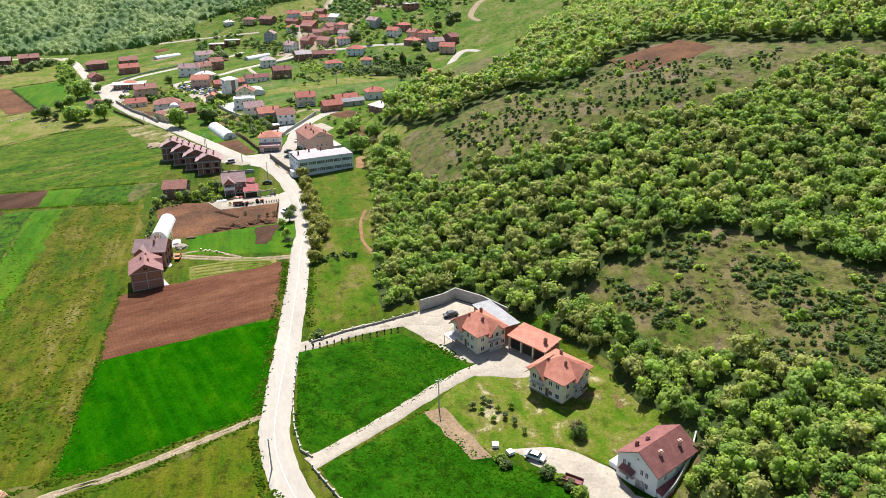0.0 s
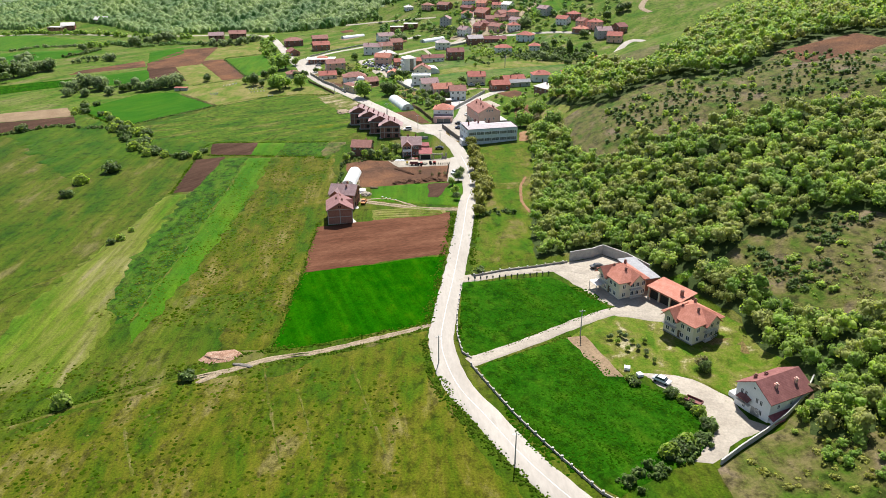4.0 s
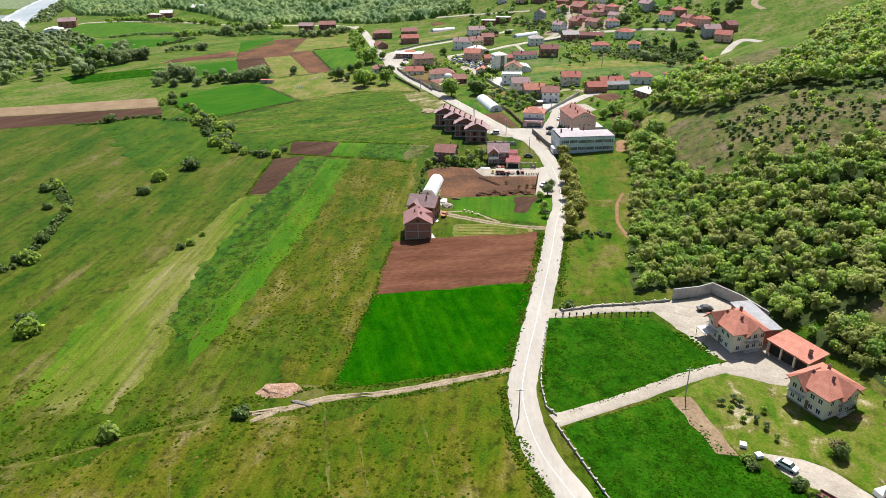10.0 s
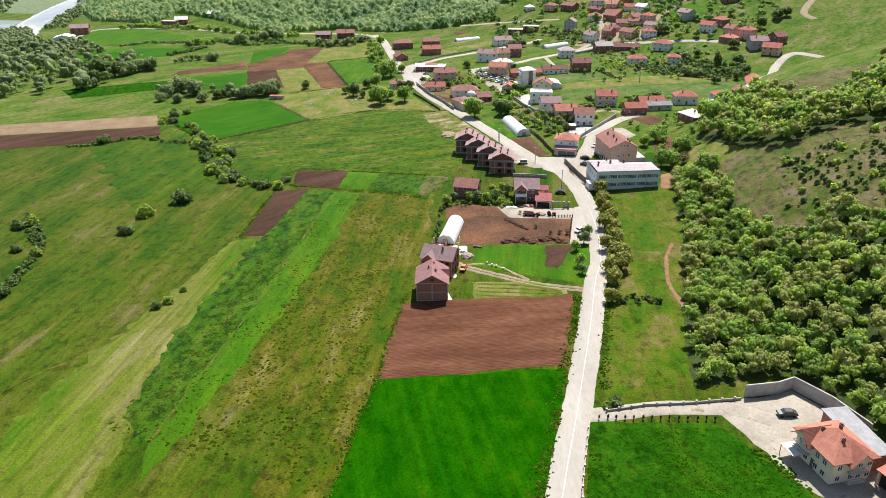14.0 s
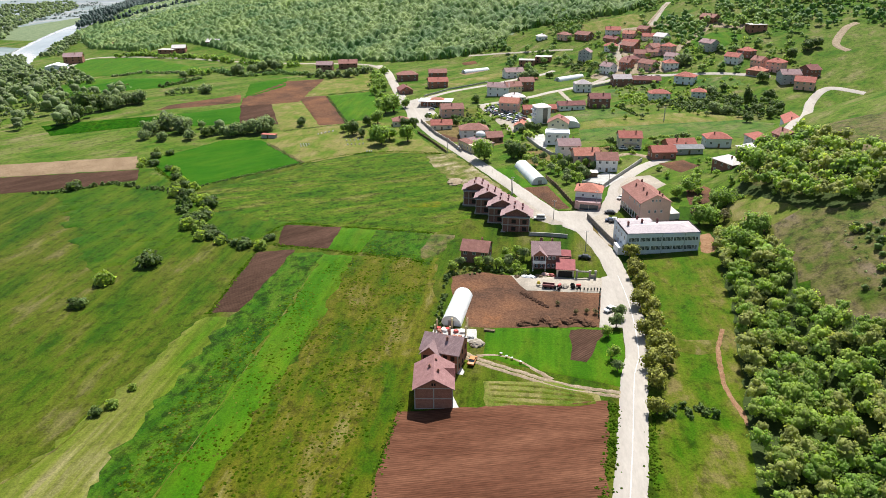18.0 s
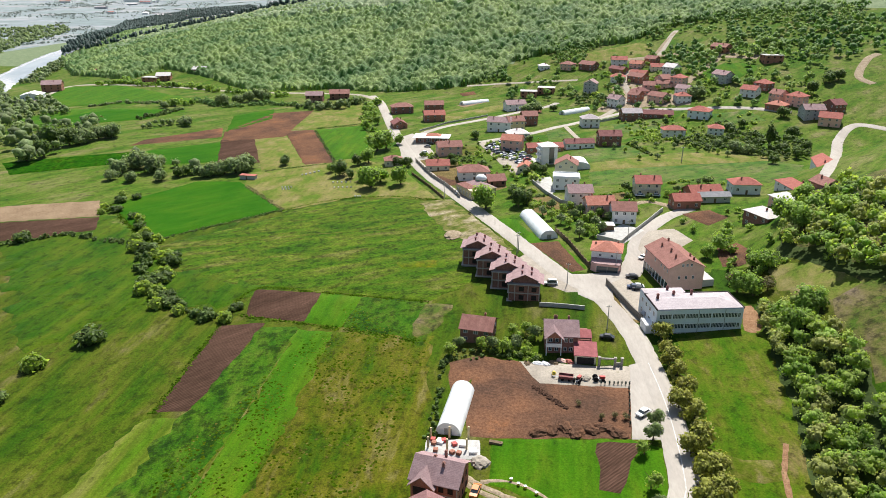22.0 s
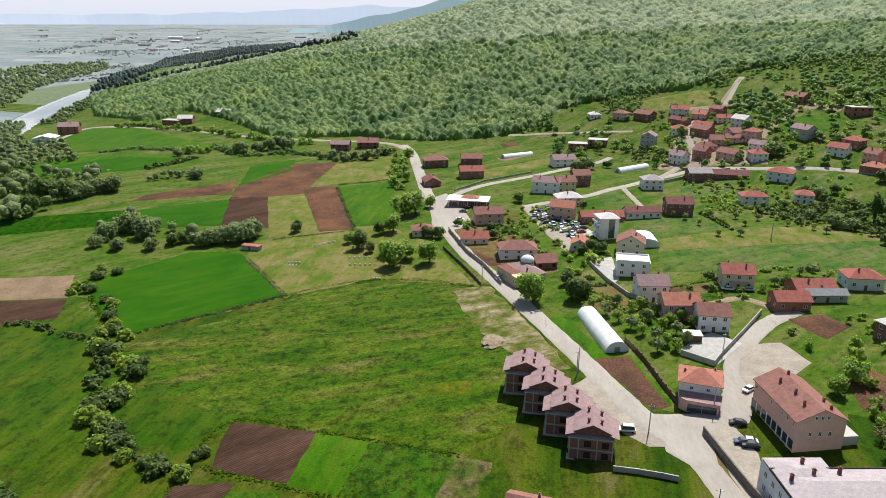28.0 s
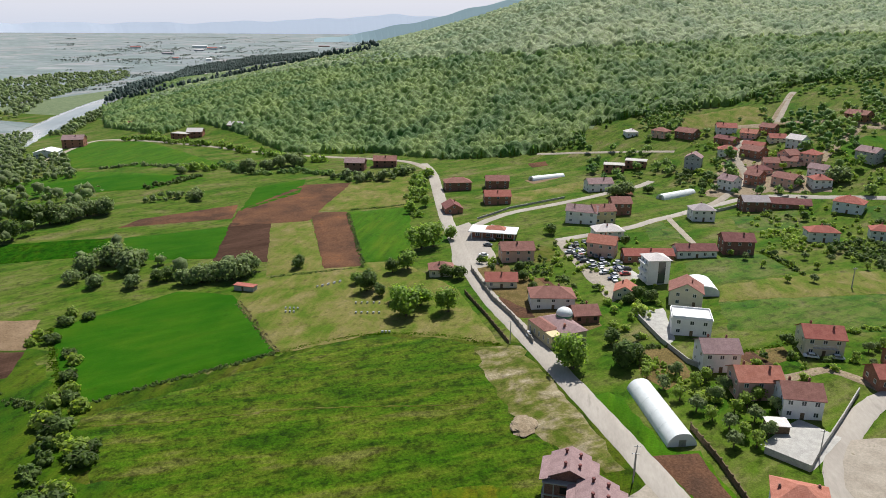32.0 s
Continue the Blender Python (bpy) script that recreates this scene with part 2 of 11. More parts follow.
MEADOW = grass("meadow_grass", ((0.020, 0.054, 0.001), (0.038, 0.068, 0.002), (0.062, 0.076, 0.006), (0.098, 0.090, 0.030)), size=12, stretch=0.3, streak=0.2, clump=0.5, dark=0.55, speck=(0.52, 1.48))
OLIVE = grass("dry_meadow", ((0.026, 0.062, 0.001), (0.050, 0.070, 0.002), (0.078, 0.078, 0.006), (0.130, 0.112, 0.036)), size=9, stretch=0.34, streak=0.14, clump=0.5, dark=0.5, speck=(0.5, 1.5))
DRYSTREAK = grass("pale_dry_strip", ((0.044, 0.094, 0.003), (0.076, 0.108, 0.008), (0.108, 0.118, 0.022), (0.165, 0.150, 0.065)), size=11, stretch=0.2, streak=0.22, clump=0.54, dark=0.65)
LUSH = grass("lush_grass", ((0.026, 0.088, 0.001), (0.040, 0.104, 0.002), (0.062, 0.112, 0.004)), size=7, stretch=0.25, streak=0.16, lane=2.4, clump=0.54, dark=0.66, speck=(0.66, 1.34))
EASTGRASS = grass("east_meadow_grass", ((0.030, 0.080, 0.001), (0.050, 0.090, 0.003), (0.076, 0.092, 0.008), (0.120, 0.100, 0.034)), size=8, stretch=0.5, streak=0.08, clump=0.5, dark=0.55, speck=(0.55, 1.45))
MIDGRASS = grass("tall_meadow_grass", ((0.026, 0.072, 0.001), (0.044, 0.090, 0.003), (0.070, 0.100, 0.007), (0.105, 0.112, 0.024)), size=7, stretch=0.28, turn=48, streak=0.18, lane=2.2, clump=0.47, dark=0.45, fine=0.8, speck=(0.4, 1.6), bump=0.35)
LUSHDARK = grass("rank_grass", ((0.020, 0.070, 0.002), (0.036, 0.090, 0.003), (0.062, 0.104, 0.008)), size=5, stretch=0.5, streak=0.12, clump=0.45, dark=0.4, bump=0.4, speck=(0.5, 1.5))
WHEAT = grass("young_wheat", ((0.004, 0.050, 0.0004), (0.007, 0.060, 0.0005), (0.010, 0.070, 0.0006), (0.020, 0.080, 0.001)), size=6, stretch=0.6, turn=-33, streak=0.14, lane=1.6, clump=0.56, dark=0.6, speck=(0.6, 1.4), spec=0.0, bump=0.1, sheen=0.0)
DEEPGRASS = grass("deep_meadow_grass", ((0.018, 0.060, 0.001), (0.036, 0.076, 0.002), (0.062, 0.088, 0.005)), size=10, stretch=0.4, clump=0.5, dark=0.55)
CLOVER = grass("clover_crop", ((0.009, 0.054, 0.001), (0.016, 0.068, 0.002), (0.030, 0.078, 0.003)), size=6, stretch=0.6, turn=-40, streak=0.08, lane=2.2, clump=0.48, dark=0.5, fine=0.6, speck=(0.5, 1.5), spec=0.0, bump=0.35, sheen=0.02)
GREENFAR = grass("cereal_field", ((0.015, 0.076, 0.001), (0.024, 0.088, 0.002), (0.036, 0.096, 0.003)), size=14, stretch=0.5, turn=35, streak=0.08, lane=3.0, clump=0.6, dark=0.72, speck=(0.82, 1.18), sheen=0.02)
PALEGRASS = grass("grazed_pasture", ((0.066, 0.110, 0.010), (0.105, 0.125, 0.022), (0.145, 0.135, 0.042), (0.185, 0.162, 0.070)), size=9, stretch=0.7, streak=0.08, clump=0.55, dark=0.6, sheen=0.04)
SCRUB = grass("scrub_pasture", ((0.044, 0.080, 0.006), (0.078, 0.084, 0.018), (0.112, 0.096, 0.038), (0.135, 0.105, 0.066)), size=9, stretch=0.8, streak=0.04, clump=0.48, dark=0.42, fine=0.7, bump=0.4, sheen=0.09)
# dark tone stands in for the shade between the crowns
FORESTFLOOR = mat("shade_dark_forest_floor", (0.030, 0.048, 0.012), (0.044, 0.064, 0.017), size=6, bump=0.4, fine=1.0)
SOIL = furrowed("ploughed_soil", (0.080, 0.034, 0.020), (0.138, 0.064, 0.038), -28, pitch=0.62, depth=0.07, dark=0.92)
SOILDARK = furrowed("dark_ploughed_soil", (0.050, 0.029, 0.020), (0.084, 0.048, 0.034), -62, pitch=0.7, dark=0.8)
SOILRED = mat("red_bare_soil", (0.078, 0.046, 0.032), (0.150, 0.076, 0.044), size=14, bump=0.3, fine=0.7, speck=(0.6, 1.3), third=(0.195, 0.090, 0.044), spec=0.02)
SOILPALE = mat("pale_bare_soil", (0.190, 0.132, 0.080), (0.235, 0.168, 0.105), size=8, bump=0.15, fine=0.7, speck=(0.65, 1.2))
VERGE = grass("sandy_verge", ((0.058, 0.086, 0.008), (0.115, 0.115, 0.030), (0.210, 0.180, 0.105), (0.320, 0.280, 0.200)), size=6, stretch=0.6, turn=40, streak=0.06, clump=0.52, dark=0.6)
LAWN = grass("patchy_lawn", ((0.042, 0.094, 0.004), (0.080, 0.110, 0.010), (0.120, 0.118, 0.028), (0.33, 0.29, 0.19)), size=6, stretch=0.8, streak=0.03, clump=0.52, dark=0.6)
VILLAGEGRASS = grass("village_grass", ((0.030, 0.086, 0.004), (0.058, 0.106, 0.010), (0.088, 0.116, 0.022), (0.13, 0.13, 0.05)), size=9, stretch=0.5, turn=35, streak=0.14, clump=0.5, dark=0.5, sheen=0.11)
DRYPLOT = mat("dry_garden_plot", (0.105, 0.082, 0.026), (0.165, 0.118, 0.048), size=4, bump=0.12, fine=0.5, speck=(0.5, 1.35), third=(0.09, 0.10, 0.02))
WORN = grass("worn_grass", ((0.048, 0.074, 0.003), (0.080, 0.088, 0.012), (0.125, 0.110, 0.040)), size=3, stretch=0.8, streak=0.05, clump=0.5, dark=0.6)
YELLOWWEED = grass("yellow_weeds", ((0.040, 0.088, 0.002), (0.074, 0.100, 0.003), (0.130, 0.122, 0.006)), size=4, stretch=0.8, streak=0.05, clump=0.5, dark=0.6)
GRAVEL = mat("gravel", (0.285, 0.250, 0.205), (0.36, 0.32, 0.265), size=4, bump=0.02, fine=0.6, speck=(0.8, 1.12), third=(0.20, 0.175, 0.115))
ASPHALT = mat("dusty_asphalt", (0.315, 0.285, 0.25), (0.375, 0.345, 0.305), size=9, rough=0.85, bump=0.02, fine=0.8, speck=(0.9, 1.07), stretch=(1, 0.3, 1), turn=-18, third=(0.26, 0.235, 0.205))
REDDIRT = mat("red_dirt_path", (0.19, 0.105, 0.055), (0.26, 0.155, 0.090), size=2.0, bump=0.1, fine=0.4, speck=(0.6, 1.25), third=(0.10, 0.10, 0.03))
REDRUBBLE = mat("red_rubble", (0.24, 0.13, 0.085), (0.36, 0.24, 0.175), size=1.2, bump=0.15, fine=0.3, speck=(0.55, 1.3), third=(0.40, 0.33, 0.26))
ROADLINE = mat("worn_white_line", (0.42, 0.41, 0.39), (0.58, 0.57, 0.55), size=1.5, rough=0.7, fine=0.3, speck=(0.8, 1.1))
DIRT = mat("dirt_track", (0.225, 0.175, 0.115), (0.31, 0.25, 0.175), size=2.5, bump=0.12, fine=0.5, speck=(0.6, 1.25), third=(0.12, 0.12, 0.035))
WATER = mat("river_water", (0.30, 0.32, 0.32), (0.38, 0.40, 0.40), size=60, rough=0.12, fine=20, speck=(0.95, 1.05), spec=0.7)
CONCRETE = mat("weathered_concrete", (0.36, 0.35, 0.33), (0.46, 0.45, 0.42), size=1.5, bump=0.02, fine=0.25, speck=(0.8, 1.1))
STONEDARK = mat("dark_stone_wall", (0.14, 0.13, 0.115), (0.22, 0.20, 0.175), size=0.8, bump=0.06, fine=0.3, speck=(0.6, 1.25))
STONE = mat("grey_stone", (0.26, 0.24, 0.21), (0.36, 0.33, 0.29), size=0.8, bump=0.05, fine=0.25)
WOOD = mat("old_wood", (0.12, 0.085, 0.055), (0.19, 0.14, 0.09), size=0.7, bump=0.02, fine=0.1)
METAL = mat("dull_metal", (0.30, 0.31, 0.32), (0.38, 0.39, 0.40), size=1.0, rough=0.5, metal=0.6, fine=0.2)
TYRE = mat("tyre_rubber", (0.015, 0.015, 0.015), (0.025, 0.025, 0.025), size=0.4)
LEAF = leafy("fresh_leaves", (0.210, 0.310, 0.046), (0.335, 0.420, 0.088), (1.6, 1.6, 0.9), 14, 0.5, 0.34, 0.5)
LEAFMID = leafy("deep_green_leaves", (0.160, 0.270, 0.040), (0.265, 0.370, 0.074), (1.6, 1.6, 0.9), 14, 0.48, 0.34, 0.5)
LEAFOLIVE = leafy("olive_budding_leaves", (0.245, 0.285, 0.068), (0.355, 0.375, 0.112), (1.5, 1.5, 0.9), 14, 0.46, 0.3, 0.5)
LEAFDARK = leafy("dark_leaves", (0.070, 0.125, 0.022), (0.125, 0.180, 0.040), (1.5, 1.5, 0.9), 5, 0.4)
LEAFGREY = leafy("grey_green_leaves", (0.150, 0.215, 0.075), (0.225, 0.280, 0.115), (1.4, 1.4, 1.0), 5, 0.42)
LEAFYELLOW = leafy("yellow_green_leaves", (0.200, 0.225, 0.030), (0.270, 0.270, 0.048), (1.5, 1.4, 0.8), 5)
LEAFBROWN = leafy("brown_budding_twigs", (0.145, 0.130, 0.048), (0.205, 0.180, 0.075), (1.3, 1.3, 0.9), 5, 0.3)
LEAFHILL = leafy("hill_wood_leaves", (0.092, 0.198, 0.046), (0.275, 0.370, 0.110), (1.5, 1.5, 1.0), 34, 0.45, 0.0, 1.3, bump=0.9)
# paler and bluer than the lower wood: haze put into the leaf colour
LEAFHAZED = leafy("hazed_wood_leaves", (0.185, 0.285, 0.135), (0.400, 0.465, 0.250), (1.4, 1.4, 1.0), 60, 0.45, 0.0, 2.2, bump=1.2)
NEEDLES = leafy("dark_needles", (0.028, 0.058, 0.048), (0.042, 0.078, 0.062), (1.2, 1.2, 1.0), 5, 0.2, 0.3)
BARK = mat("bark", (0.085, 0.065, 0.045), (0.13, 0.10, 0.07), size=0.6, bump=0.03, fine=0.12)
GLASS = glass_mat("window_glass")
# near-black colour stands in for shade inside openings; the walls are solid
DARKHOLE = mat("unlit_interior", (0.03, 0.028, 0.026), (0.045, 0.04, 0.036), size=1.0)
WHITEPAINT = mat("white_paint", (0.74, 0.75, 0.76), (0.80, 0.80, 0.80), size=1.5, rough=0.7, bump=0.004, fine=0.2, speck=(0.95, 1.03))


def plaster(name, c, k=0.9):
    return mat(name, tuple(v * k for v in c), c, size=2.2, rough=0.85, bump=0.006, fine=0.3, speck=(0.93, 1.05))


def tiled(name, a, b, pitch=0.35):
    """Rows of roof tiles or pressed sheet, running across the fall of the roof."""
    m = mat(name, a, b, size=1.6, rough=0.75, fine=0.3, speck=(0.8, 1.15))
    nt = m.node_tree
    N, L = nt.nodes, nt.links
    tc = next(n for n in N if n.type == "TEX_COORD")
    wv = N.new("ShaderNodeTexWave")
    wv.bands_direction = "Z"
    wv.wave_profile = "SAW"
    wv.inputs["Scale"].default_value, wv.inputs["Distortion"].default_value = 0.314 / (pitch * 0.5), 0.4
    L.new(tc.outputs["Object"], wv.inputs["Vector"])
    bp = N.new("ShaderNodeBump")
    bp.inputs["Distance"].default_value, bp.inputs["Strength"].default_value = 0.06, 0.8
    L.new(wv.outputs["Fac"], bp.inputs["Height"])
    L.new(bp.outputs[0], N["Principled BSDF"].inputs["Normal"])
    return m


W_WHITE = plaster("white_render", (0.78, 0.78, 0.78))
W_CREAM = plaster("cream_render", (0.70, 0.64, 0.50))
W_PINK = plaster("pink_render", (0.64, 0.40, 0.36))
W_SALMON = plaster("salmon_render", (0.72, 0.45, 0.37))
W_GREY = plaster("grey_render", (0.45, 0.45, 0.46))
W_YELLOW = plaster("yellow_render", (0.62, 0.52, 0.32))
W_LIGHTBLUE = plaster("pale_blue_render", (0.70, 0.75, 0.80))
W_BRICK = mat("red_hollow_brick", (0.31, 0.145, 0.105), (0.39, 0.19, 0.135), size=0.8, bump=0.02, fine=0.22, speck=(0.7, 1.2))
W_BRICKDARK = mat("brown_brick", (0.225, 0.115, 0.092), (0.29, 0.15, 0.12), size=0.8, bump=0.02, fine=0.22, speck=(0.7, 1.2))
R_ORANGE = tiled("orange_clay_tiles", (0.37, 0.148, 0.105), (0.46, 0.20, 0.148))
R_RED = tiled("red_clay_tiles", (0.31, 0.105, 0.085), (0.39, 0.145, 0.115))
R_DARKRED = tiled("dark_red_sheet_tiles", (0.185, 0.078, 0.074), (0.245, 0.108, 0.10))
R_BROWN = tiled("brown_clay_tiles", (0.24, 0.115, 0.095), (0.31, 0.155, 0.13))
R_MAUVE = tiled("mauve_brown_sheet_tiles", (0.275, 0.185, 0.185), (0.345, 0.24, 0.24))
R_PLUM = tiled("plum_brown_sheet_tiles", (0.235, 0.125, 0.122), (0.295, 0.165, 0.16))
R_GREY = tiled("grey_sheet_roof", (0.37, 0.325, 0.335), (0.44, 0.39, 0.40))
R_PALE = tiled("pale_sheet_roof", (0.60, 0.56, 0.54), (0.66, 0.62, 0.60))
R_WHITE = plaster("white_flat_roof", (0.76, 0.76, 0.76))
R_SLAB = plaster("concrete_slab", (0.48, 0.46, 0.43))
R_ASBESTOS = tiled("grey_corrugated_sheet", (0.26, 0.26, 0.27), (0.32, 0.32, 0.33))

# ---------------------------------------------------------------- building blocks


def ground(x, y):
    return float(land(x, y))


def mesh_ob(name, verts, faces, material, parent=None, label=""):
    me = bpy.data.meshes.new(name)
    me.from_pydata(verts, [], faces)
    me.materials.append(material)
    ob = new(name, me)
    if parent:
        ob.parent = parent
    if label:
        ob["label"] = label
    return ob


def part(name, bm, material, parent, label=""):
    me = bpy.data.meshes.new(name)
    bm.to_mesh(me)
    bm.free()
    me.materials.append(material)
    ob = new(name, me)
    ob.parent = parent
    if label:
        ob["label"] = label
    return ob


def box(bm, x0, y0, z0, x1, y1, z1):
    v = [bm.verts.new(p) for p in ((x0, y0, z0), (x1, y0, z0), (x1, y1, z0), (x0, y1, z0), (x0, y0, z1), (x1, y0, z1), (x1, y1, z1), (x0, y1, z1))]
    for f in ((0, 3, 2, 1), (4, 5, 6, 7), (0, 1, 5, 4), (1, 2, 6, 5), (2, 3, 7, 6), (3, 0, 4, 7)):
        bm.faces.new([v[i] for i in f])
    return v


def boxes(*rows):
    bm = bmesh.new()
    for r in rows:
        box(bm, *r)
    return bm


def tube(bm, x, y, z0, z1, r0, r1, n=8):
    lo = [bm.verts.new((x + r0 * math.cos(k * math.tau / n), y + r0 * math.sin(k * math.tau / n), z0)) for k in range(n)]
    hi = [bm.verts.new((x + r1 * math.cos(k * math.tau / n), y + r1 * math.sin(k * math.tau / n), z1)) for k in range(n)]
    for k in range(n):
        bm.faces.new((lo[k], lo[(k + 1) % n], hi[(k + 1) % n], hi[k]))
    bm.faces.new(hi)
    bm.faces.new(lo[::-1])


FOOTPRINTS = []


def base(name, label, category, x, y, rz=0.0, z=None, group="", kind=""):
    e = new(name)
    e.empty_display_size = 0.5
    e.matrix_world = pose(x, y, ground(x, y) if z is None else z, 0, 0, rz)
    if category in ("house", "school", "building", "mosque", "shop", "greenhouse", "car"):
        FOOTPRINTS.append((x, y, rz, 3.0 if category == "car" else 12.0))
    return tagged(e, label, category, group, kind)


def numeric(name, co, quads, material, smooth=False):
    """A big mesh from arrays: co (n, 3), quads (m, 4)."""
    me = bpy.data.meshes.new(name)
    me.vertices.add(len(co))
    me.vertices.foreach_set("co", np.ascontiguousarray(co, np.float32).ravel())
    me.loops.add(quads.size)
    me.loops.foreach_set("vertex_index", np.ascontiguousarray(quads, np.int32).ravel())
    me.polygons.add(len(quads))
    k = quads.shape[1]
    me.polygons.foreach_set("loop_start", np.arange(0, quads.size, k, dtype=np.int32))
    me.polygons.foreach_set("use_smooth", np.full(len(quads), smooth))
    me.update(calc_edges=True)
    me.materials.append(material)
    return me

# ---------------------------------------------------------------- ground


def spaced(lo, a, b, hi, fine, grow=1.13):
    mid = list(np.arange(a, b + 0.1, fine))
    out, s, v = [], fine, a
    while v > lo:
        s *= grow
        v -= s
        out.append(max(v, lo))
    out = out[::-1] + mid
    s, v = fine, mid[-1]
    while v < hi:
        s *= grow
        v += s
        out.append(min(v, hi))
    return np.array(out)


HEDGE_X, HEDGE_Y = (-1200, -420, -284, -267, -255, -236, -227, -213, -193, -174, -164, -139, -113, -96, -60, 0, 300), (250, 270, 296, 314, 334, 363, 377, 389, 396, 397, 402, 373, 345, 337, 345, 380, 400)
gx, gy = spaced(-4700, -420, 190, 2200, 3.0), spaced(-900, -40, 800, 4800, 3.0)
GX, GY = np.meshgrid(gx, gy)
GZ = land(GX, GY)
ij = np.arange(GX.size).reshape(GX.shape)
quads = np.stack([ij[:-1, :-1], ij[:-1, 1:], ij[1:, 1:], ij[1:, :-1]], -1).reshape(-1, 4)
me = numeric("ground", np.stack([GX, GY, GZ], -1).reshape(-1, 3), quads, MEADOW, True)
# fields greyed and blued to stand for haze over the plain
PLAINHAZED = mat("hazed_plain_fields", (0.20, 0.235, 0.24), (0.26, 0.285, 0.295), size=90, fine=25, speck=(0.7, 1.25), third=(0.31, 0.29, 0.285))
N, L = PLAINHAZED.node_tree.nodes, PLAINHAZED.node_tree.links
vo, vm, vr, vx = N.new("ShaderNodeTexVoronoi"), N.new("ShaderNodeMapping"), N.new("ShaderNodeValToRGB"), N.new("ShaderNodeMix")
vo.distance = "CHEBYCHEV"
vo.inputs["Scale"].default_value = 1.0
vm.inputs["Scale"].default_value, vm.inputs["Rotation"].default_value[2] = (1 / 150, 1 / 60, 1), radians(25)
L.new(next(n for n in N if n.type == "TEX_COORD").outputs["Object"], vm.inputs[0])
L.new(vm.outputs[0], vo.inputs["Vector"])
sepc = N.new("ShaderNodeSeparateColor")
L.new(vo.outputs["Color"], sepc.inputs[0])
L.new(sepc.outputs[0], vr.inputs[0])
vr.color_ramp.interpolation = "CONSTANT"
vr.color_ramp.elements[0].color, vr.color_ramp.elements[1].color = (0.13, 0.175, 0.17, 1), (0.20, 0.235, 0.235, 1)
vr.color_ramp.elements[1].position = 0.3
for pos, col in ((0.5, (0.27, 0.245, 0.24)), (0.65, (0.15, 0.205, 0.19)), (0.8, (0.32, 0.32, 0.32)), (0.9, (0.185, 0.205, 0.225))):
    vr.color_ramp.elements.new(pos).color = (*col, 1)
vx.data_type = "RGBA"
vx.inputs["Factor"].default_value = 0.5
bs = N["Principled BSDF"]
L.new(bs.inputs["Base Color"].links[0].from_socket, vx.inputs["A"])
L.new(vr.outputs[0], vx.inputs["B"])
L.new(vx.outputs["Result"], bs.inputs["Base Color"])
me.materials.append(PLAINHAZED)
# floor of the far wood, lightened to stand for haze
me.materials.append(mat("hazed_wooded_slope", (0.12, 0.16, 0.085), (0.16, 0.20, 0.11), size=9, bump=0.4, fine=1.5))
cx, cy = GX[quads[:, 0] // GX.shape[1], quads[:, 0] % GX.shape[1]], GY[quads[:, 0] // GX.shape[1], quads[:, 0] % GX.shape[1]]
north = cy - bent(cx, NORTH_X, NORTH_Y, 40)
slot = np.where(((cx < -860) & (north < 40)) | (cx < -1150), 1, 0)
slot = np.where((north > 80) & (cx < -240) & (cx > -1150) & (north < 3000), 2, slot)
slot = np.where((north > 330) & (cx >= -240), 2, slot)
me.materials.append(SCRUB)
me.materials.append(grass("valley_grass", ((0.032, 0.086, 0.003), (0.062, 0.106, 0.008), (0.094, 0.118, 0.022), (0.145, 0.135, 0.056)), size=11, stretch=0.4, turn=30, streak=0.14, clump=0.5, dark=0.52, sheen=0.05))
hedge_line = np.interp(cx, HEDGE_X, HEDGE_Y)
slot = np.where((slot == 0) & (cy > hedge_line), 4, slot)
east = (cx - bent(cy, EAST_Y, EAST_X, 22)) * 0.92
slot = np.where((east > 14) & (cy > 120) & (cy < 420), 3, slot)
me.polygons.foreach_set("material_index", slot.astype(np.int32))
tagged(new("ground", me), "grassy valley floor rising into wooded hills", "ground", kind="structure")


def inside(px, py, poly):
    px, py = np.asarray(px), np.asarray(py)
    r = np.zeros(px.shape, bool)
    n = len(poly)
    for i in range(n):
        (x0, y0), (x1, y1) = poly[i], poly[i - 1]
        if y0 != y1:
            r ^= ((y0 > py) != (y1 > py)) & (px < (x1 - x0) * (py - y0) / (y1 - y0) + x0)
    return r


